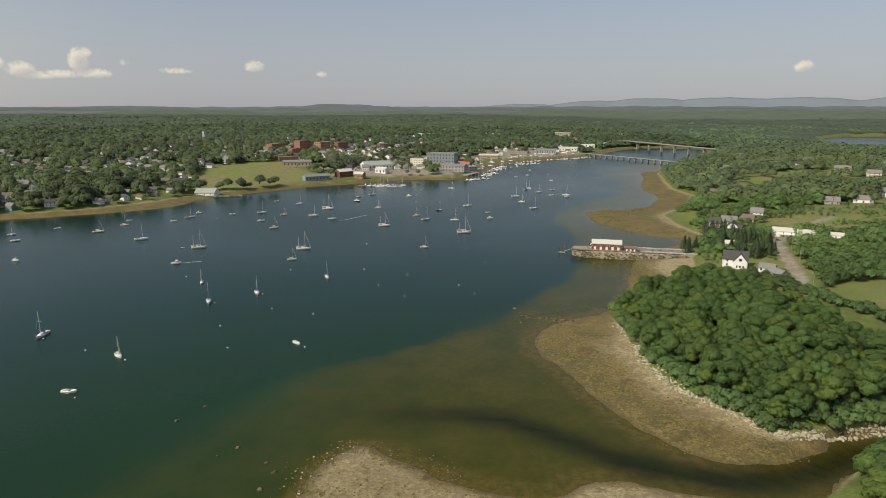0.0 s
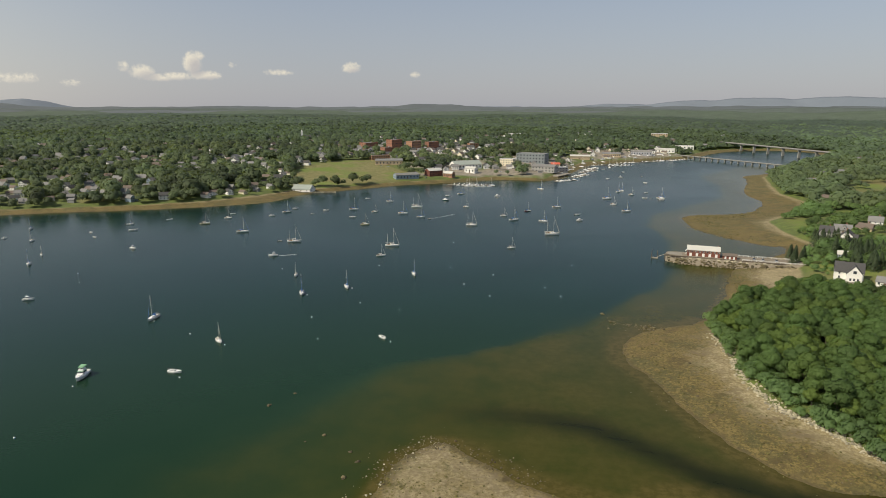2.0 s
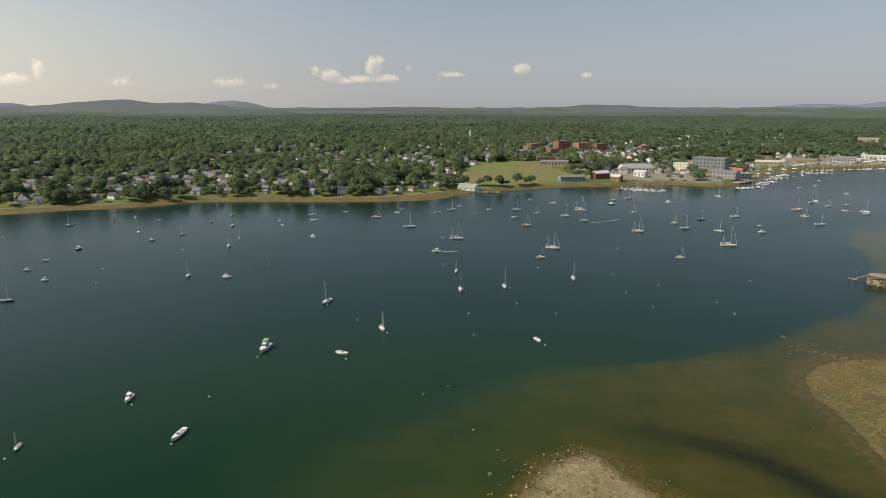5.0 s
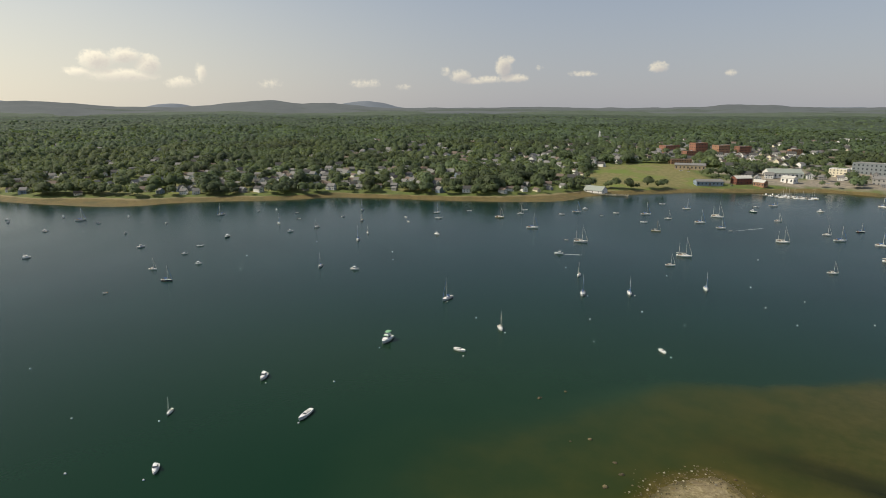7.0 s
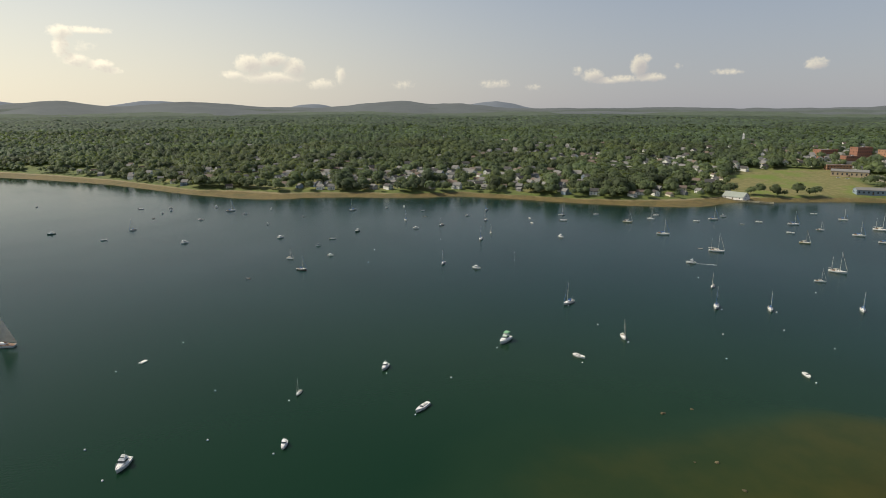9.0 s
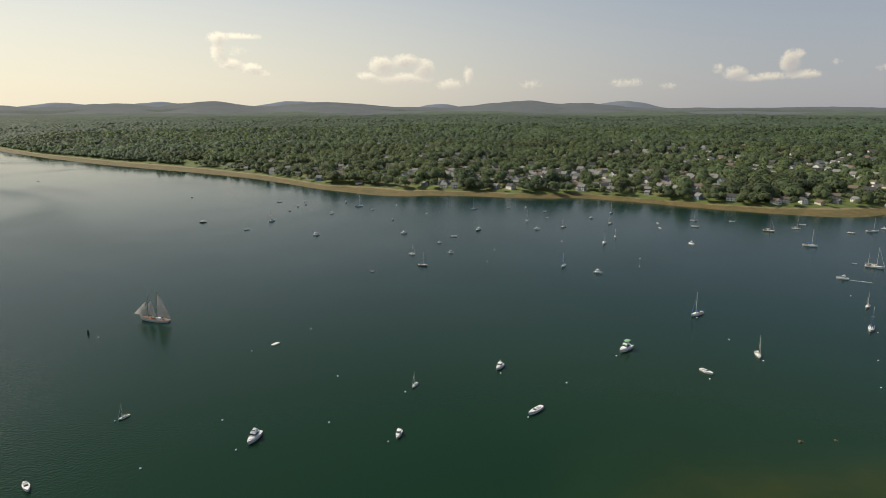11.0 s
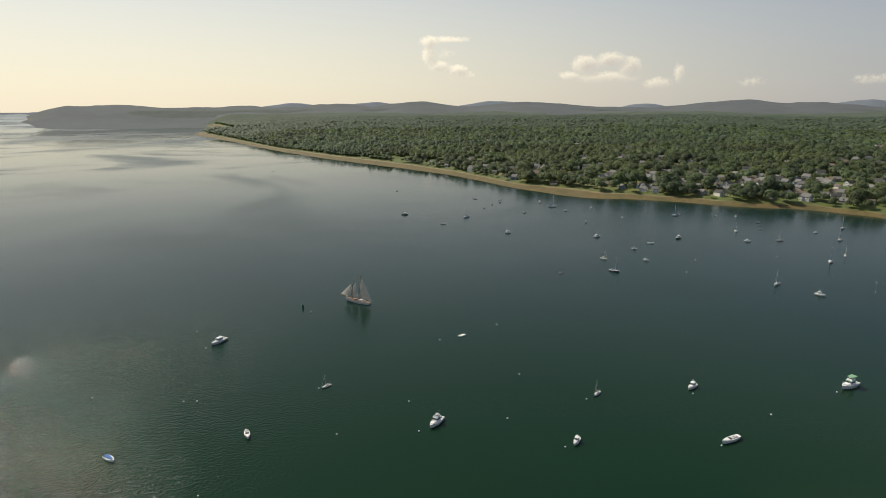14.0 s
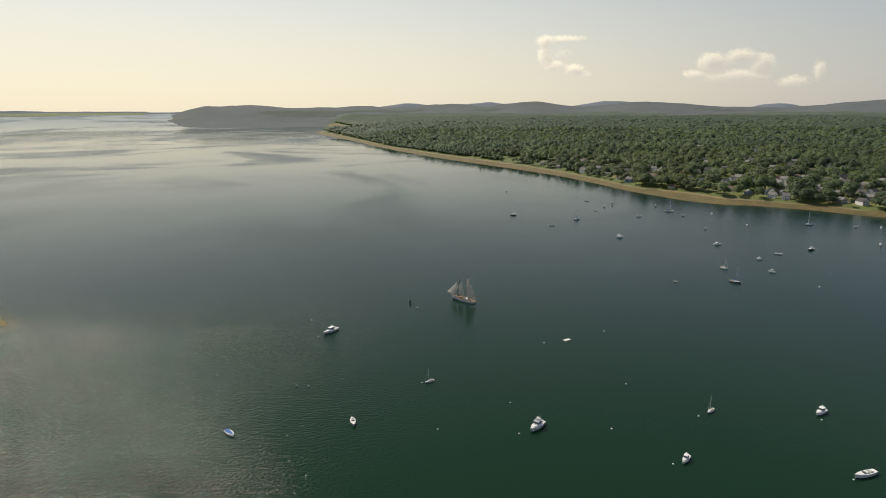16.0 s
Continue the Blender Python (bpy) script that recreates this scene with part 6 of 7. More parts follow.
def settle(n, x, y, turn, scale=1.0, clear=9.0):
    m = at(x, y, ground_at(x, y) - 0.2, turn, scale)
    r = math.hypot(x, y)
    for k in range(2):
        CLEAR.append((x - x / r * clear * 1.25 * k, y - y / r * clear * 1.25 * k, clear * (1 - 0.1 * k)))
    if (int(x) + int(y)) % 5 < 3:
        SIGHTED.append((x, y))
    if n in FIRST:
        return copy_thing(STYLES[n], m)
    FIRST.add(n)
    STYLES[n].matrix_basis = m


def hillside(count, seed, r0, r1, a0, a1, lo, hi, apart, gate, styles=range(8)):
    """Houses dropped on the slope between two distances from the green line, never too close together."""
    rnd = random.Random(seed)
    spots = []
    tries = 0
    while len(spots) < count and tries < 6000:
        tries += 1
        r, a = rnd.uniform(r0, r1), radians(rnd.uniform(a0, a1))
        x, y = -r * math.sin(a), r * math.cos(a)
        ax, ay = np.array([x]), np.array([y])
        if value_noise(ax, ay, 150, 51, 2)[0] < gate:
            continue
        wet, green, west, east = shores(ax, ay)
        if not lo < green[0] < hi or signed(FIELD, ax, ay)[0] > -4:
            continue
        if any(math.hypot(x - u, y - v) < apart for u, v in spots) or any(math.hypot(x - u, y - v) < c * 0.8 + 6 for u, v, c in TOWN_CLEAR):
            continue
        spots.append((x, y))
    for x, y in spots:
        settle(rnd.choice(styles), x, y, facing(x, y) + rnd.choice((-40, 50, -55, 140, -30, 0)) + rnd.uniform(-12, 12), rnd.uniform(0.75, 1.02))


TOWN_CLEAR = list(CLEAR)
FAR_STYLES = range(8, 12)
hillside(125, 1, 660, 980, 21, 62, 12, 210, 15, -0.3, range(8, 16))
hillside(44, 2, 760, 1250, 55, 86, 10, 130, 20, -0.2, range(8, 16))
hillside(100, 6, 850, 1300, 20, 70, 110, 420, 18, -0.3, FAR_STYLES)


def house_spots(count, seed, r0, r1, a0, a1, lo, hi, apart):
    rnd = random.Random(seed)
    r, a = np.array([rnd.uniform(r0, r1) for _ in range(count * 8)]), np.radians([rnd.uniform(a0, a1) for _ in range(count * 8)])
    x, y = -r * np.sin(a), r * np.cos(a)
    green = shores(x, y)[1]
    ok = (green > lo) & (green < hi) & (value_noise(x, y, 150, 51, 2) > -0.25) & (signed(FIELD, x, y) < -4)
    spots = []
    for u, v in zip(x[ok], y[ok]):
        if len(spots) < count and all(math.hypot(u - p, v - q) > apart for p, q in spots) and all(math.hypot(u - p, v - q) > c * 0.8 + 6 for p, q, c in TOWN_CLEAR):
            spots.append((u, v))
    return spots


def build_far_houses():
    """Houses scattered far up the hill, mere specks between the trees."""
    rnd = random.Random(77)
    mats = [MAT_CLAP_WHITE, MAT_CLAP_CREAM, MAT_CLAP_GREY, MAT_ROOF_GREY, MAT_ROOF_DARK, MAT_ROOF_BROWN, MAT_GLASS]
    all_v, all_f, index = [], [], []
    spots = house_spots(190, 3, 1050, 1750, 2, 42, 100, 900, 16) + house_spots(110, 4, 1250, 2200, -16, 12, 40, 1000, 22) + house_spots(60, 5, 1200, 2300, 40, 95, 100, 900, 35)
    for x, y in spots:
        w, d, h, rise = rnd.uniform(9, 14), rnd.uniform(8, 10), rnd.choice((3.2, 5.4, 5.4)), rnd.uniform(2.8, 3.8)
        m = at(x, y, ground_at(x, y) - 0.2, facing(x, y) + rnd.choice((-40, 50, -30, 60)))
        panes = Shape()
        for k in (-0.3, 0, 0.3):
            panes.box(w * k, -d / 2, 1.0, 1.0, 0.2, 1.4).box(-w / 2, d * k, 1.0, 0.2, 1.0, 1.4)
        for shape, mat in ((walls(w, d, h, rise), rnd.choice((0, 0, 0, 1, 2))), (Shape().gable(0, 0, h, w, d, rise), rnd.choice((3, 3, 4, 5))), (panes, 6)):
            n = len(all_v)
            all_v += [m @ Vector(p) for p in shape.v]
            all_f += [tuple(n + i for i in f) for f in shape.f]
            index += [mat] * len(shape.f)
        r = math.hypot(x, y)
        CLEAR.append((x, y, 8))
        if rnd.random() < 0.55:
            SIGHTED.append((x, y))
    me = bpy.data.meshes.new("far_houses")
    me.from_pydata(all_v, [], all_f)
    for mt in mats:
        me.materials.append(mt)
    me.polygons.foreach_set("material_index", index)
    tagged(new("far_houses", me), "small white and grey houses far up the wooded hill", "houses", kind="stuff")


build_far_houses()


def infill(count, seed, polygon, apart):
    """Small town buildings between the large ones."""
    rnd = random.Random(seed)
    xs, ys = zip(*polygon)
    spots, tries = [], 0
    while len(spots) < count and tries < 5000:
        tries += 1
        x, y = rnd.uniform(min(xs), max(xs)), rnd.uniform(min(ys), max(ys))
        ax, ay = np.array([x]), np.array([y])
        if signed(polygon, ax, ay)[0] < 6 or any(math.hypot(x - u, y - v) < apart for u, v in spots) or any(math.hypot(x - u, y - v) < c * 0.6 + 5 for u, v, c in TOWN_CLEAR[::3]):
            continue
        spots.append((x, y))
    for x, y in spots:
        settle(rnd.choice(FAR_STYLES), x, y, facing(x, y) + rnd.choice((0, 90)) + rnd.uniform(-15, 15), rnd.uniform(0.7, 1.15), 6.0)


infill(46, 31, YARDS[0], 15)
infill(30, 32, YARDS[1], 14)
infill(34, 33, [(-420, 1060), (-330, 1080), (-250, 1130), (-120, 1210), (-40, 1330), (60, 1450), (40, 1560), (-150, 1480), (-330, 1420), (-450, 1250)], 22)

# the eastern shore
white = house(15, 9, 5.4, 5.0, MAT_CLAP_WHITE, MAT_ROOF_DARK, "white farmhouse with a steep dark roof on a lawn", "farmhouse", "", both=True, chimney=False)
part("gable_wing", walls(9, 8, 5.2, 4.8), MAT_CLAP_WHITE, white).matrix_basis = pose(2.5, -5, 0, 0, 0, 90)
part("gable_roof", Shape().gable(0, 0, 5.2, 9.2, 8, 4.8), MAT_ROOF_DARK, white).matrix_basis = pose(2.5, -4.6, 0, 0, 0, 90)
for x in (0.6, 2.5, 4.4):
    window(white, x, -9.5, 1.0, 1.0, 1.5, "s")
window(white, 2.5, -9.5, 5.4, 1.8, 1.7, "s")
part("terrace", Shape().box(2, -11.5, -0.5, 12, 3.8, 1.0), MAT_PLANK, white)
stand(white, 193, 396, -22, clear=13)
stand(house(9, 7, 2.8, 2.4, MAT_CLAP_WHITE, MAT_ROOF_GREY, "white garage with a grey shingle roof", "garage", "", chimney=False), 204, 376, -35, clear=8)
stand(house(10, 6, 2.6, 2.2, MAT_CLAP_GREY, MAT_ROOF_GREY, "grey cottage beside the gravel drive", "cottage", "", chimney=False), 203, 362, -72, clear=4)
stand(house(22, 13, 6, 3.0, MAT_CLAP_WHITE, MAT_ROOF_PALE, "large white inn with pale metal roofs", "inn", "", porch=True), 270, 480, -30, 0.75, clear=10)
stand(house(18, 12, 4.5, 3.0, MAT_CLAP_WHITE, MAT_ROOF_PALE, "white inn annex with a wide porch", "inn_annex", "", porch=True), 282, 468, -25, 0.8, clear=8)
stand(house(20, 10, 3.2, 2.4, MAT_CLAP_WHITE, MAT_ROOF_PALE, "low white cabin row with pale roof", "cabin", "", chimney=False), 300, 462, -30, 0.7, clear=8)
stand(house(6, 5, 2.6, 2.0, MAT_CLAP_BLUE, MAT_ROOF_PALE, "small blue garden shed", "shed", "", chimney=False), 216, 455, -20, clear=6)
for n, (k, x, y, turn) in enumerate(((3, 238, 532, -30), (1, 246, 515, 60), (2, 256, 545, -20), (4, 274, 548, -35), (0, 288, 560, -30), (2, 392, 618, -25), (7, 425, 620, -30), (0, 470, 650, -20),
                                      (7, 418, 950, -25), (7, 446, 975, -20), (2, 513, 1093, -20), (0, 587, 1229, -30), (7, 693, 1145, -25), (1, 584, 1023, -20), (7, 613, 951, -35), (5, 585, 840, -25),
                                      (4, 330, 745, -40), (6, 366, 880, -30), (0, 640, 1100, 10), (7, 720, 1010, -20))):
    settle(k, x, y, turn, 1.25 if k in (5, 7) else 1.05, 11)


def utility_pole():
    root = thing("utility_pole", "weathered timber pole with a crossarm beside the road", "pole", "poles along the road")
    part("pole", Shape().tube((0, 0, -0.5), (0, 0, 10.5), 0.17, 0.12, 7), MAT_PLANK, root)
    part("crossarm", Shape().box(0, 0, 9.6, 2.4, 0.14, 0.16), MAT_PILE, root)
    for k in (-1, 0, 1):
        part("insulator", Shape().tube((k, 0, 9.76), (k, 0, 9.98), 0.07, 0.05, 6), MAT_TRIM, root)
    lamp = part("lamp_arm", Shape().tube((0, 0, 8.8), (-1.6, 0, 9.3), 0.05, 0.04, 5), MAT_STEEL, root)
    part("lamp_head", Shape().box(-1.8, 0, 9.22, 0.7, 0.26, 0.16), MAT_TRIM, lamp)
    return root


pole = utility_pole()
for n, (x, y) in enumerate(((205, 329), (226, 380), (246, 425), (285, 487), (322, 516), (330, 440), (420, 760))):
    m = at(x, y, ground_at(x, y), 25 + 40 * n)
    if n:
        copy_thing(pole, m)
    else:
        pole.matrix_basis = m
kiosk = thing("roadside_stand", "small open brown stand with a hipped roof by the road", "kiosk")
part("counter", Shape().box(0, 0, -0.3, 3.8, 2.8, 1.3), MAT_CLAP_TAN, kiosk)
for x in (-2, 2):
    for y in (-1.5, 1.5):
        part("post", Shape().box(x, y, -0.3, 0.18, 0.18, 2.9), MAT_PLANK, kiosk)
part("roof", Shape().box(0, 0, 2.5, 5.6, 4.4, 1.3, 0.25).box(0, 0, 2.38, 5.6, 4.4, 0.12), MAT_ROOF_BROWN, kiosk)
stand(kiosk, 256, 436, -30, clear=5)


# ---- pier with the red hall ----
PIER = pose(101, 466, 0, 0, 0, -12.6)


def on_pier(ob, x, y, z, turn=0.0):
    ob.matrix_basis = PIER @ pose(x, y, z, 0, 0, turn)
    return ob


def build_pier():
    rnd = random.Random(8)
    base = thing("pier", "stone-filled pier with timber edge and gravel top", "pier")
    on_pier(base, 0, 0, 0)
    rows = []
    for x, w0, w1 in ((-1.0, 0.5, 3.5), (2.5, 4.0, 6.5), (9, 7.5, 8), (16, 8.2, 8.2), (50, 8, 8), (84, 7, 7), (100, 9, 9)):
        rows.append([(x, -w0 - 6.5, -1.0), (x, -w1, 4.6), (x, w1, 4.6), (x, w0 + 6.5, -1.0)])
    part("gravel_fill", Shape().loft(rows), material("pier_gravel", (0.22, 0.185, 0.135), 0.9, vary=0.25, grain=1.2, bump=0.5), base)
    for k in range(280):
        x = rnd.uniform(1, 84)
        u = rnd.random()
        s = part("boulder", Shape().rock(0, 0, 0, rnd.uniform(0.6, 1.4), rnd), MAT_STONE if u < 0.22 else MAT_STONE_WET, base)
        s.matrix_basis = pose(x, (-7.8 - 6.2 * u) * (0.55 + 0.45 * min(1.0, x / 9)), 4.3 - 4.6 * u, 0, 0, rnd.uniform(0, 360))
    for k in range(18):
        part("pile", Shape().tube((0, 0, -2), (0, 0, 5.1), 0.24), MAT_PILE, base).matrix_basis = pose(-1.6 + 0.9 * k, -3.4 - 5.6 * min(1.0, k / 9) ** 0.7, 0)
    part("cap_beam", Shape().box(38, -8.2, 4.5, 80, 0.5, 0.5), MAT_PILE, base)
    part("planked_head", Shape().box(5.2, 0, 4.6, 10, 9.0, 0.25), MAT_PLANK, base)
    hall = thing("pier_hall", "long barn-red hall with a white metal roof on the pier", "building")
    part("wall", walls(22, 9.5, 4.6, 2.4), MAT_BARN, hall)
    part("roof", Shape().gable(0, 0, 4.6, 22, 9.5, 2.4, 0.3, 0.25), MAT_ROOF_PALE, hall)
    for k in range(5):
        part("bay_door", Shape().box(-8.6 + 4.3 * k, -4.78, 0.0, 1.7, 0.14, 2.3), MAT_TRIM, hall)
    for k in range(9):
        window(hall, -10 + 2.5 * k, -4.75, 2.9, 0.9, 1.0, "s")
    for k in (-0.5, 0.1, 0.6):
        part("roof_vent", Shape().tube((11 * k, 0, 6.8), (11 * k, 0, 8.0), 0.28), MAT_STEEL, hall)
    part("chimney", Shape().box(9.8, 0.5, 6.0, 0.7, 0.7, 1.9), MAT_BRICK, hall)
    on_pier(hall, 24.6, 1.2, 4.6)
    annex = thing("pier_shed", "low red shed behind a picket rail", "shed")
    part("wall", walls(9, 5, 2.4, 1.2), MAT_BARN, annex)
    part("roof", Shape().gable(0, 0, 2.4, 9, 5, 1.2), MAT_ROOF_BROWN, annex)
    for k in range(3):
        part("bay_door", Shape().box(-2.8 + 2.8 * k, -2.53, 0.0, 1.2, 0.12, 1.8), MAT_TRIM, annex)
    on_pier(annex, 42, -2.5, 4.6)
    stair = thing("outside_stair", "white covered stair at the end of the hall", "stair")
    for k in range(9):
        part("step", Shape().box(-0.3 * k, 0, 0.3 * k, 0.34, 1.6, 0.12), MAT_TRIM, stair)
    part("stair_cover", Shape().loft([[(0.3, y, 2.3), (-2.9, y, 5.2), (-2.9, y, 5.35), (0.3, y, 2.45)] for y in (-1, 1)]), MAT_TRIM, stair)
    on_pier(stair, 12.6, 2.0, 4.6, 180)
    fence = thing("pier_fence", "post and rail fence along the pier road", "fence")
    for k in range(18):
        part("post", Shape().box(0, 0, 0, 0.18, 0.18, 1.2), MAT_TRIM, fence).matrix_basis = pose(3.0 * k, 0, 0)
    for z in (0.5, 1.0):
        part("rail", Shape().box(25.5, 0, z, 51, 0.08, 0.14), MAT_TRIM, fence)
    on_pier(fence, 46, 6.4, 4.6)
    seaward = copy_thing(fence, PIER @ pose(50, -6.8, 4.6))
    tagged(seaward, "post and rail fence along the stone edge")
    ramp_ = thing("landing_float", "gangway and float off the pier head", "dock")
    part("gangway", Shape().loft([[(0, y, 4.8), (-8, y, 1.4), (-8, y, 1.2), (0, y, 4.6)] for y in (-0.8, 0.8)]), MAT_PLANK, ramp_)
    part("float", Shape().box(-10, 0, -0.1, 5, 3, 0.6), MAT_PLANK, ramp_)
    for x, y in ((-8, 1.6), (-12, 1.6), (-12, -1.6)):
        part("pile", Shape().tube((x, y, -2), (x, y, 6.0), 0.2), MAT_PILE, ramp_)
    on_pier(ramp_, 1.2, 0, 0)
    for k, x in enumerate((58, 63.5, 72)):
        on_pier(car(), x, -1.5, 4.6, 90 if k else 80)


def car():
    root = thing("parked_car", "small parked car on gravel", "car", "parked cars")
    part("body", Shape().loft([[(x, -0.85, z0), (x, 0.85, z0), (x, 0.8, z1), (x, -0.8, z1)] for x, z0, z1 in ((-2.1, 0.35, 0.85), (-1.9, 0.25, 0.95), (1.7, 0.25, 0.92), (2.1, 0.35, 0.75))]), MAT_CAR, root)
    part("cabin", cabin(Shape(), -1.5, 0.9, 0.76, 0.76, 0.93, 0.55, 0.4), MAT_GLASS, root)
    for x in (-1.35, 1.35):
        for y in (-0.8, 0.8):
            part("wheel", Shape().tube((x, y - 0.1, 0.32), (x, y + 0.1, 0.32), 0.32, n=10), MAT_BLACK, root)
    return root


build_pier()
for x, y, turn in ((262, 458, 20), (268, 455, 24), (256, 462, 15), (205, 385, 70), (-60, 1010, 10), (-52, 1012, 12), (-20, 1010, 5), (-160, 925, 80), (60, 1130, 40), (-250, 1010, 20), (-238, 1008, 22), (300, 1480, 60)):
    c = car()
    c.matrix_basis = at(x, y, ground_at(x, y), turn)


# ---- bridges ----
def bridge(a, b, deck_z, width, piers, thick, label, pier_w, rails=True, arch=False):
    root = thing("bridge", label, "bridge")
    d = Vector((b[0] - a[0], b[1] - a[1], 0))
    length = d.length
    root.matrix_basis = pose(a[0], a[1], 0, 0, 0, math.degrees(math.atan2(d.y, d.x)))
    part("deck", Shape().box(length / 2, 0, deck_z, length, width, thick * 0.35).box(length / 2, 0, deck_z - thick * 0.6, length, width * 0.7, thick * 0.6), MAT_CONCRETE, root)
    for side in (-1, 1):
        part("parapet", Shape().box(length / 2, side * width * 0.49, deck_z + thick * 0.3, length, 0.35, 0.9), MAT_CONCRETE, root)
    for k in range(piers):
        x = length * (k + 0.5) / piers
        p = part("pier", Shape().box(x, 0, -2, pier_w, width * 0.55, deck_z + 2 - thick * 0.55, 0.85), MAT_CONCRETE, root)
        part("pier_cap", Shape().box(x, 0, deck_z - thick * 0.6 - 1.0, pier_w * 1.3, width * 0.8, 1.0), MAT_CONCRETE, p)
    return root


bridge((480, 1890), (640, 1310), 18, 11, 11, 2.4, "high concrete highway bridge over the river", 3.0)
bridge((300, 1500), (470, 1200), 5.5, 6, 20, 1.2, "low old footbridge on concrete bents", 2.6)


# ---- docks of the town ----
def dock(x, y, turn, length, fingers, label="floating timber dock with finger piers"):
    root = thing("floating_dock", label, "dock", "docks of the harbour")
    part("walkway", Shape().box(length / 2, 0, 0, length, 2.2, 0.55), MAT_PLANK, root)
    for k in range(fingers):
        u = length * (k + 0.7) / fingers
        part("finger", Shape().box(u, 5, 0, 1.2, 8, 0.5), MAT_PLANK, root)
        part("pile", Shape().tube((u, 9, -2), (u, 9, 3.2), 0.18), MAT_PILE, root)
    part("gangway", Shape().box(-3, 0, 0.5, 7, 1.2, 0.3), MAT_STEEL, root)
    root.matrix_basis = pose(x, y, 0, 0, 0, turn)
    rnd = random.Random(int(x) * 7 + int(y))
    for k in range(fingers):
        if rnd.random() < 0.2:
            continue
        u = length * (k + 0.7) / fingers + 2.4 + rnd.uniform(-1.2, 1.2)
        p = root.matrix_basis @ Vector((u, 5.5 + rnd.uniform(-1.5, 2.5), 0))
        moor(rnd.choice(("dock_sail", "dock_motor", "dock_motor", "dock_sail", "dock_navy")), p.x, p.y, turn + rnd.choice((90, 270)), rnd.uniform(0.8, 1.0))
        if rnd.random() < 0.6:
            q = root.matrix_basis @ Vector((u - 1.5, -3.2 - rnd.uniform(0, 1.5), 0))
            moor(rnd.choice(("dock_sail", "dock_motor", "dock_sail")), q.x, q.y, turn + rnd.choice((0, 180)), rnd.uniform(0.7, 0.95))


dock(-122, 890, 3, 66, 8)
dock(-100, 878, 8, 48, 6)
dock(34, 950, 38, 44, 5)
dock(66, 1010, 62, 60, 7)
dock(84, 1085, 62, 70, 7)
dock(112, 1225, 32, 60, 6)
dock(165, 1280, 34, 60, 6)
dock(222, 1318, 38, 70, 7)
dock(96, 1130, 66, 60, 6)
dock(140, 1215, 36, 64, 6)
dock(285, 1365, 40, 60, 6)
wharf = thing("wharf", "timber wharf on piles below the warehouses", "wharf")
part("wharf_deck", Shape().box(0, 0, 2.4, 60, 18, 0.6), MAT_PLANK, wharf)
for k in range(14):
    part("pile", Shape().tube((-29 + 4.4 * k, -8.6, -2), (-29 + 4.4 * k, -8.6, 3.4), 0.25), MAT_PILE, wharf)
wharf.matrix_basis = pose(44, 1030, 0, 0, 0, 66)
rnd_yard = random.Random(12)
YARD_LINE = [(40, 1035), (62, 1110), (92, 1215), (150, 1310), (230, 1385), (300, 1440), (400, 1560)]
for k in range(64):
    # laid-up boats in the yards along the river, on the gravel
    u = k / 64 * (len(YARD_LINE) - 1)
    (ax, ay), (bx, by) = YARD_LINE[int(u)], YARD_LINE[int(u) + 1]
    x, y = ax + (bx - ax) * (u % 1) + rnd_yard.uniform(-22, 8), ay + (by - ay) * (u % 1) + rnd_yard.uniform(-4, 24)
    ob = moor(rnd_yard.choice(("dock_sail", "dock_sail", "dock_motor")), x, y, rnd_yard.uniform(0, 360), rnd_yard.uniform(0.85, 1.15))
    ob.location.z = max(0.0, ground_at(x, y) + 0.55)


# ---- stones and ledges ----
def stones(name, count, seed, spots, lo, hi, label, mat=None):
    """Loose stones strewn along lines on the shore."""
    rnd = random.Random(seed)
    s = Shape()
    places = []
    for k in range(count):
        (ax, ay, aw), (bx, by, bw) = spots[(k % (len(spots) - 1))], spots[(k % (len(spots) - 1)) + 1]
        u = rnd.random()
        w = aw + (bw - aw) * u
        x, y = ax + (bx - ax) * u + rnd.gauss(0, w), ay + (by - ay) * u + rnd.gauss(0, w)
        r = lo + (hi - lo) * rnd.random() ** 3.5
        places.append((x, y, r))
    px, py, pr = np.array(places).T
    keep = land_height(px, py) > (-0.45 if "weed" in name else -9)
    px, py, pr = px[keep], py[keep], pr[keep]
    for x, y, z, r in zip(px, py, np.maximum(land_height(px, py), -0.1), pr):
        s.rock(x, y, z + r * 0.2, r, rnd)
    tagged(new(name, mesh_of(name, s, mat or MAT_STONE)), label, "stones", kind="stuff")


stones("riprap", 1300, 1, [(91, 300, 2), (90, 275, 1.5), (87, 248, 1.2), (91, 221, 1.2), (98, 214, 1.0), (106, 198, 1.0), (114, 187, 0.8), (133, 190, 0.8), (156, 195, 0.8)], 0.3, 0.95, "pale granite stones along the foot of the wood")
stones("beach_stones", 650, 2, [(62, 300, 8), (54, 268, 6), (62, 235, 6), (72, 205, 6), (90, 183, 3), (110, 180, 3)], 0.1, 0.36, "small stones over the sand and weed", MAT_STONE_WET)
stones("bar_stones", 700, 3, [(-45, 162, 3.5), (-40, 178, 3), (-29, 187, 3), (-9, 175, 4), (6, 166, 3)], 0.1, 0.42, "stones round the edge of the sand bar", MAT_STONE_WET)
stones("reef_stones", 90, 4, [(44, 316, 3), (56, 311, 3), (66, 309, 2)], 0.3, 0.9, "line of stones off the point", MAT_STONE_WET)
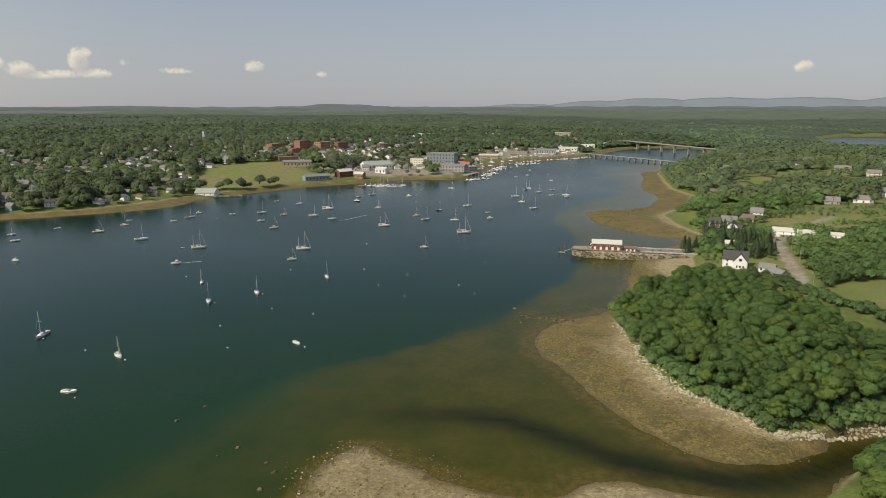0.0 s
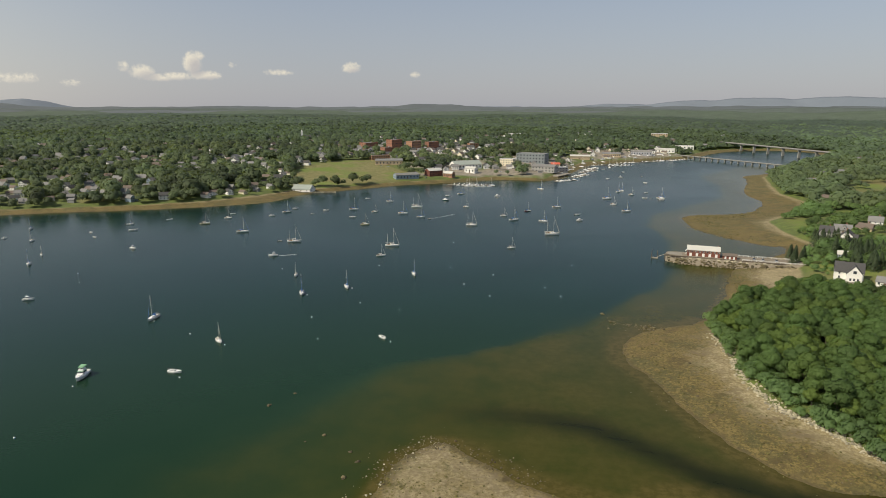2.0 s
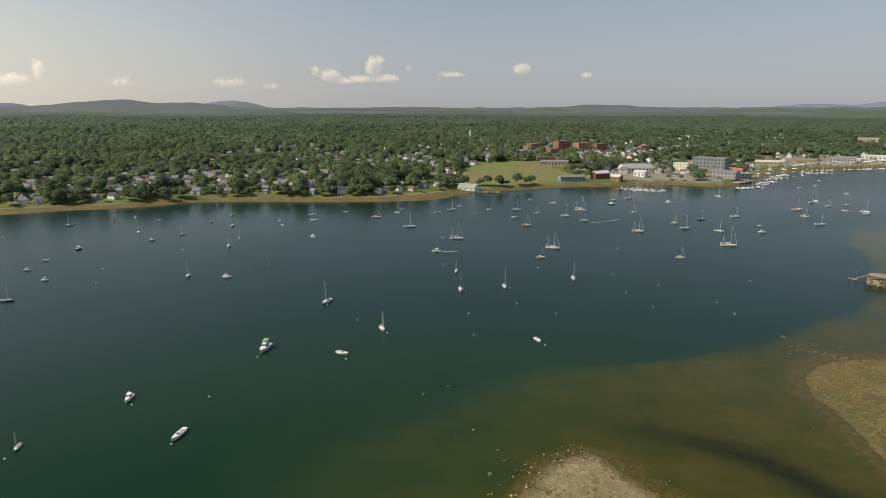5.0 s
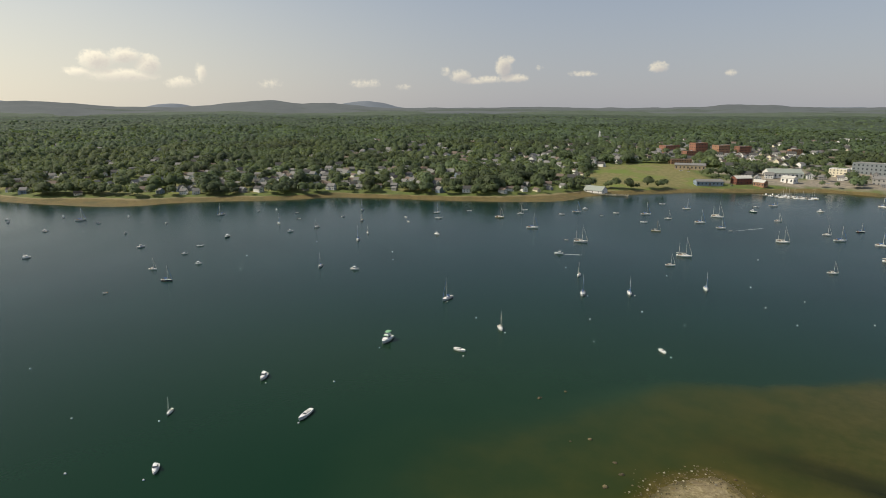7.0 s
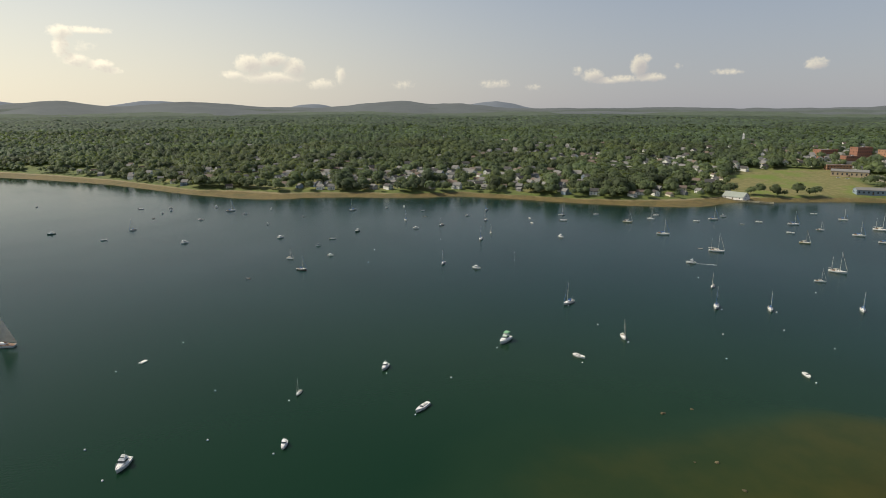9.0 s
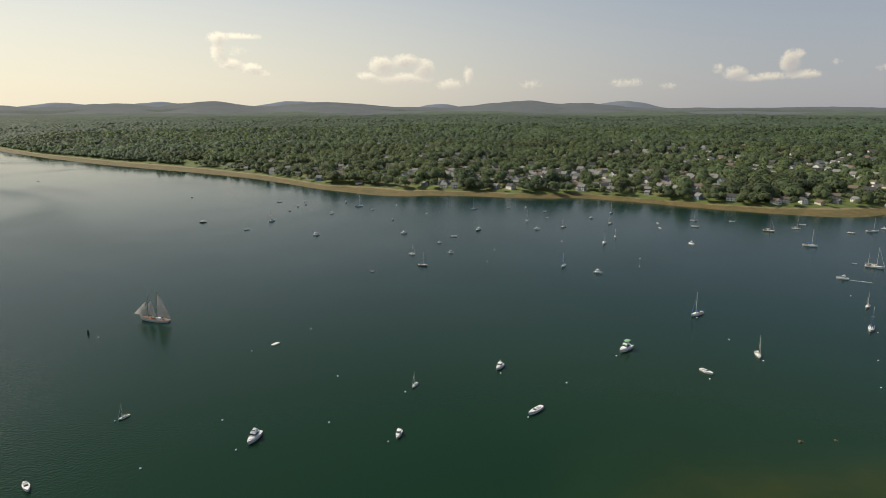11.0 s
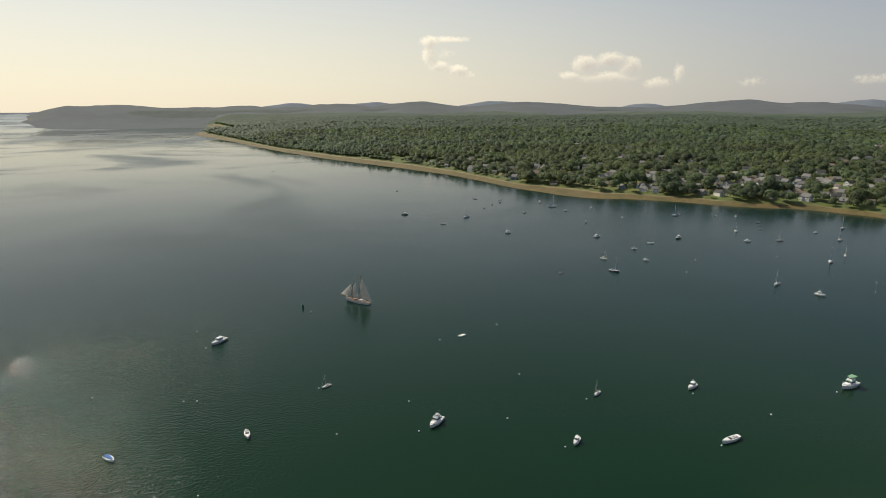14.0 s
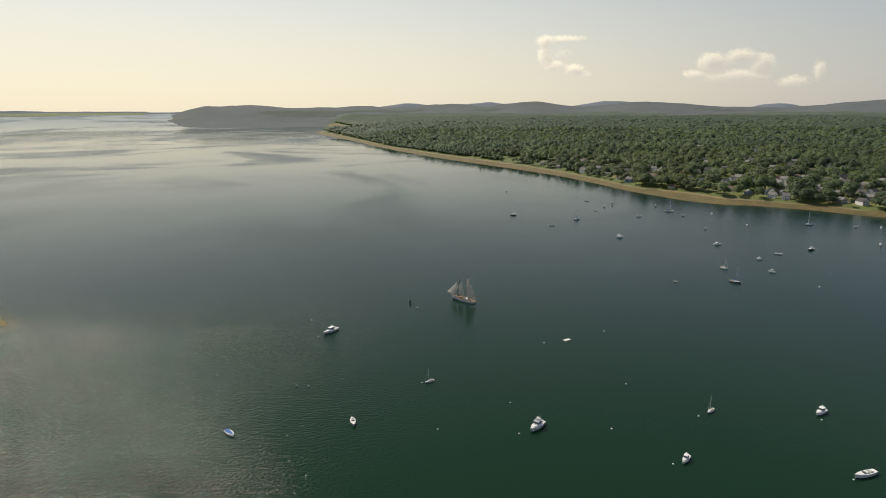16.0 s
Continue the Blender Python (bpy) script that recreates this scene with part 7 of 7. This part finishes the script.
for n, (x, y, r) in enumerate(((-90, 214, 0.9), (-96, 203, 1.3), (-68, 185, 1.1), (-56, 176, 1.0), (-52, 171, 1.2), (-54, 162, 1.2), (40, 330, 1.6), (43, 318, 1.4), (60, 285, 1.3), (70, 262, 1.2), (-73, 180, 0.6), (66, 232, 1.0))):
    rock = thing("boulder", "weed-dark granite boulder in the shallows", "boulder", "boulders in the shallows")
    r *= 0.7
    part("stone", Shape().rock(0, 0, 0, r, random.Random(n)).rock(r * 0.9, r * 0.3, -0.1, r * 0.6, random.Random(n + 50)), MAT_STONE_WET, rock)
    rock.matrix_basis = pose(x, y, max(0.05, ground_at(x, y)), 0, 0, 50 * n)
stones("weed_rocks", 110, 6, [(-41, 184, 2.5), (-29, 191, 2.5), (-10, 180, 3), (6, 171, 3), (24, 162, 2)], 0.2, 0.6, "dark weed-covered rocks in the shallows", MAT_WEED_ROCK)
MAT_TUFT = material("olive_weed_tufts", (0.105, 0.092, 0.026), 0.9, vary=0.3, grain=1.5, island=0.7)
stones("weed_tufts", 620, 7, [(-42, 148, 5), (-38, 160, 4), (-30, 158, 6), (-14, 158, 6), (6, 152, 6), (26, 146, 6), (44, 150, 6)], 0.12, 0.5, "olive weed tufts over the sand bar", MAT_TUFT)
stones("shore_weed", 1100, 8, [(60, 300, 6), (56, 270, 5), (62, 240, 6), (70, 212, 6), (82, 192, 5), (100, 181, 3), (115, 181, 3)], 0.12, 0.5, "clumps of weed along the lower beach", MAT_TUFT)
stones("flat_weed", 1200, 9, [(170, 540, 14), (160, 590, 12), (165, 640, 12), (200, 660, 10), (240, 700, 10)], 0.2, 0.8, "clumps of weed over the mud flat", MAT_TUFT)
stones("cove_weed", 500, 10, [(125, 392, 6), (140, 425, 7), (160, 452, 7)], 0.15, 0.5, "weed and stones below the pier", MAT_TUFT)
stones("bar_cobbles", 90, 11, [(-46, 150, 3), (-43, 164, 3), (-39, 176, 2.5), (-33, 184, 2), (-27, 187, 2)], 0.12, 0.5, "pale cobbles round the tip of the bar", MAT_STONE)
marker = thing("channel_marker", "dark green can buoy in the channel", "buoy")
part("can", Shape().tube((0, 0, -0.4), (0, 0, 1.8), 0.55, 0.5, 10), MAT_GREENHULL, marker)
part("topmark", Shape().tube((0, 0, 1.8), (0, 0, 2.5), 0.2, 0.05, 6), MAT_BLACK, marker)
marker.matrix_basis = pose(-342, 5, 0)


# ---- single trees of the point ----
def leaf_mass(lobes, leaves, size, rnd, flat=0.75):
    """Leaf clumps spread over several rounded lobes."""
    n = len(lobes)
    pick = rnd.integers(0, n, leaves)
    c = np.array([[x, y, z] for x, y, z, r in lobes])[pick]
    r = np.array([q[3] for q in lobes])[pick][:, None]
    d = rnd.normal(size=(leaves, 3))
    d /= np.linalg.norm(d, axis=-1, keepdims=True)
    mid = c + d * r * np.array([1, 1, flat]) * rnd.uniform(0.84, 1.06, (leaves, 1))
    up = d * 0.9 + np.array([0, 0, 0.35]) + rnd.normal(size=d.shape) * 0.26
    u = np.cross(up, rnd.normal(size=d.shape))
    u /= np.linalg.norm(u, axis=-1, keepdims=True)
    w = np.cross(up / np.linalg.norm(up, axis=-1, keepdims=True), u)
    s = size * rnd.uniform(0.6, 1.3, (leaves, 1))
    v = np.stack([mid - u * s, mid + u * s * 0.55 - w * s * 0.8, mid + u * s * 0.55 + w * s * 0.8], 1).reshape(-1, 3)
    nn = (d * [1, 1, 0.9] + [0, 0, 0.3] + (mid - [0, 0, mid[:, 2].mean()]) * 0.06).repeat(3, axis=0)
    # the shaded inside of each lobe
    heart = np.array([[x, y, z] for x, y, z, r in lobes])[:, None] + ICO_V[None] * np.array([q[3] for q in lobes])[:, None, None] * [0.8, 0.8, 0.8 * flat]
    fill = leaves * 3 + (np.arange(n)[:, None, None] * 12 + np.array(ICO_F)[None]).reshape(-1, 3)
    return np.concatenate([v, heart.reshape(-1, 3)]), np.concatenate([np.arange(leaves * 3).reshape(-1, 3), fill]), np.concatenate([nn, np.tile(ICO_V + [0, 0, 0.3], (n, 1))])


def broad_tree(seed, height, spread, label, leaves=1500, mat=None):
    rnd = np.random.default_rng(seed)
    root = thing("tree", label, "tree", "trees of the wooded point")
    trunk = Shape().tube((0, 0, -0.6), (0.2, 0.1, height * 0.42), 0.3, 0.18, 7).tube((0.2, 0.1, height * 0.42), (0, 0.2, height * 0.8), 0.18, 0.05, 6)
    lobes = []
    for k in range(11):
        a, q = 2.4 * k, rnd.uniform(0.25, 0.72) * spread
        z = height * rnd.uniform(0.42, 0.84)
        q *= 1.15 - 0.6 * max(0.0, (z / height - 0.55)) / 0.3
        x, y = q * math.cos(a), q * math.sin(a)
        trunk.tube((0.1, 0.1, height * 0.3 + 0.03 * k * height * 0.5), (x, y, z), 0.09, 0.03, 5)
        lobes.append((x, y, z, spread * rnd.uniform(0.36, 0.52)))
    lobes.append((0, 0, height * 0.86, spread * 0.45))
    part("trunk", trunk, MAT_BARK, root)
    v, f, nn = leaf_mass(lobes, int(leaves * 1.55), spread * 0.064 + 0.08, rnd)
    crown = new("crown", soft_normals(mesh_arrays("crown", v, f, mat or MAT_LEAF_TREE), nn))
    crown.parent = root
    return root


def spruce(seed, height, label):
    rnd = np.random.default_rng(seed)
    root = thing("spruce_tree", label, "tree", "spruces by the houses")
    part("trunk", Shape().tube((0, 0, -0.6), (0, 0, height * 0.97), 0.26, 0.04, 6), MAT_BARK, root)
    n = 1300
    t = rnd.random(n) ** 0.85
    a = rnd.uniform(0, 2 * math.pi, n)
    # tiers of boughs, uneven all round
    girth = height * 0.36 * (1 - t) ** 0.8 * (0.82 + 0.18 * np.sin(a * 3 + seed) + 0.12 * np.sin(t * 30))
    r = girth * rnd.uniform(0.45, 1.0, n) ** 0.5 + 0.12
    mid = np.stack([r * np.cos(a), r * np.sin(a), height * (0.06 + 0.93 * t) - r * 0.22], -1)
    d = np.stack([np.cos(a), np.sin(a), -0.35 + 0 * a], -1)
    u = np.stack([-np.sin(a), np.cos(a), 0 * a], -1)
    s = rnd.uniform(0.35, 0.7, (n, 1))
    v = np.stack([mid - d * s, mid + u * s * 0.6 + d * s * 0.3, mid - u * s * 0.6 + d * s * 0.3], 1).reshape(-1, 3)
    nn = (d * [1, 1, 0] + [0, 0, 0.65]).repeat(3, axis=0)
    tri = np.arange(n * 3).reshape(-1, 3)
    face = np.cross(v[tri[:, 1]] - v[tri[:, 0]], v[tri[:, 2]] - v[tri[:, 0]])
    tri[(face * nn[::3]).sum(axis=1) < 0] = tri[(face * nn[::3]).sum(axis=1) < 0][:, ::-1]
    crown = new("crown", soft_normals(mesh_arrays("crown", v, tri, MAT_PINE), nn))
    crown.parent = root
    return root


POINT_WOOD = [(94, 316), (118, 340), (140, 356), (170, 368), (192, 352), (198, 325), (200, 300), (216, 266), (300, 256), (420, 244), (420, 212), (262, 226), (152, 200), (132, 194), (114, 191), (99, 219), (91, 250)]
OAKS = [broad_tree(11, 12, 5.2, "spreading green hardwood of the wooded point"), broad_tree(12, 13.5, 4.8, "tall leafy oak at the wood's edge"), broad_tree(13, 10.5, 4.6, "rounded maple in full leaf"),
        broad_tree(14, 14, 5.6, "large dark green oak", 1700), broad_tree(15, 9, 4.0, "young bright green birch", 1100, MAT_LEAF_BRIGHT), broad_tree(16, 11, 4.4, "pale green ash in full leaf", 1300, MAT_LEAF_BRIGHT), broad_tree(17, 12.5, 5.0, "dense hardwood of the wooded point", 1500)]


def plant(kinds, polygon, spacing, seed, limit=300, scale=(0.8, 1.2), grow=4.0):
    rnd = random.Random(seed)
    xs, ys = zip(*polygon)
    x = min(xs)
    used, count, row = set(), 0, 0
    cells = []
    while x < max(xs):
        y = min(ys) + (spacing / 2 if row % 2 else 0)
        while y < max(ys):
            cells.append((x + rnd.uniform(-0.35, 0.35) * spacing, y + rnd.uniform(-0.35, 0.35) * spacing))
            y += spacing
        x += spacing * 0.88
        row += 1
    arr = np.array(cells)
    inside = (signed(polygon, arr[:, 0], arr[:, 1]) > 0.5) & (road_distance(arr[:, 0], arr[:, 1]) > 6)
    heights = land_height(arr[:, 0], arr[:, 1])
    for (x, y), ok, z in zip(cells, inside, heights):
        if not ok or count >= limit or any(math.hypot(x - u, y - v) < c * 0.75 for u, v, c in CLEAR if abs(u - x) < 30):
            continue
        k = rnd.randrange(len(kinds))
        m = at(x, y, float(z), rnd.uniform(0, 360), rnd.uniform(*scale))
        if k in used:
            copy_thing(kinds[k], m)
        else:
            used.add(k)
            kinds[k].matrix_basis = m
        count += 1
    return count


plant(OAKS, POINT_WOOD, 6.6, 3)
plant([broad_tree(18, 9, 4.2, "leafy hardwood on the near bank"), broad_tree(19, 7, 3.6, "low leafy tree on the near bank", 1100, MAT_LEAF_BRIGHT)], [(112, 148), (118, 158), (128, 166), (150, 169), (170, 168), (160, 145), (130, 138)], 4.6, 4, 40)
SPRUCES = [spruce(21, 13, "dark spruce beside the farmhouse"), spruce(22, 10, "dense young spruce by the drive")]
plant(SPRUCES, [(205, 402), (232, 410), (246, 450), (244, 486), (214, 470), (204, 430)], 7.4, 5, 60)
SPRUCES_B = [spruce(23, 12, "dark spruce at the pier road"), spruce(24, 9, "small spruce near the cottage")]
plant(SPRUCES_B, [(180, 446), (192, 452), (200, 470), (190, 478), (182, 462)], 6.0, 6, 10)
plant([spruce(25, 15, "tall dark spruce behind the cottages")], [(216, 500), (236, 490), (250, 505), (236, 522), (220, 520)], 7.0, 7, 14)


def build_thickets():
    """Brush and low trees on the eastern shore, too many to count."""
    rnd = np.random.default_rng(9)
    p = scatter(0, 165, 740, 5.0, -44, -6, seed=8)
    ok, z, west, east = wooded(p)
    x, y = p[:, 0], p[:, 1]
    ok = (z > 3.5) & (shores(x, y)[1] > 3) & (signed(POINT_WOOD, x, y) < 1) & (road_distance(x, y) > 6.5)
    for f in EAST_FIELDS:
        ok &= (signed(f, x, y) < 1) | ((value_noise(x, y, 12, 61) > -0.02) & (y > 400))
    for cx, cy, cr in CLEAR:
        ok &= np.hypot(x - cx, y - cy) > cr * 0.8
    ok &= (value_noise(x, y, 34, 63) > np.where((y < 450) & (x > 215), -0.5, -0.12))
    p, z = p[ok], z[ok]
    far = np.hypot(p[:, 0], p[:, 1]) > 540
    k = rnd.uniform(0.6, 1.2, len(p)) * np.where(far, 1.25, 1.0)
    for f in EAST_FIELDS:
        k = k * np.where(signed(f, p[:, 0], p[:, 1]) > 1, 0.5, 1.0)
    k = k * (0.55 + 0.6 * smooth(value_noise(p[:, 0], p[:, 1], 30, 64), -0.4, 0.5))
    leaf_stuff("thicket", crowns(np.c_[p, z - 0.5], 3.5 * k, 6.6 * k * rnd.uniform(0.8, 1.5, len(p)), 80, rnd, small=True, lift=0.6, lighter=0.1), MAT_LEAF_NEAR, "green brush and low trees beside the road", "thicket")


build_thickets()


def build_understory():
    """Shrubs that close the foot of the wood towards the beach."""
    rnd = np.random.default_rng(19)
    p = np.stack([rnd.uniform(80, 430, 9000), rnd.uniform(180, 380, 9000)], -1)
    d = signed(POINT_WOOD, p[:, 0], p[:, 1])
    p = p[(d > -4.0) & (d < 5)][:1700]
    z = land_height(p[:, 0], p[:, 1])
    k = rnd.uniform(0.6, 1.3, len(p))
    leaf_stuff("understory", crowns(np.c_[p, z - 0.4], 2.5 * k, 5.0 * k, 70, rnd, small=True, lift=0.5), MAT_LEAF_NEAR, "leafy shrubs along the edge of the wood", "shrubs")


build_understory()
build_woods()
build_canopy()
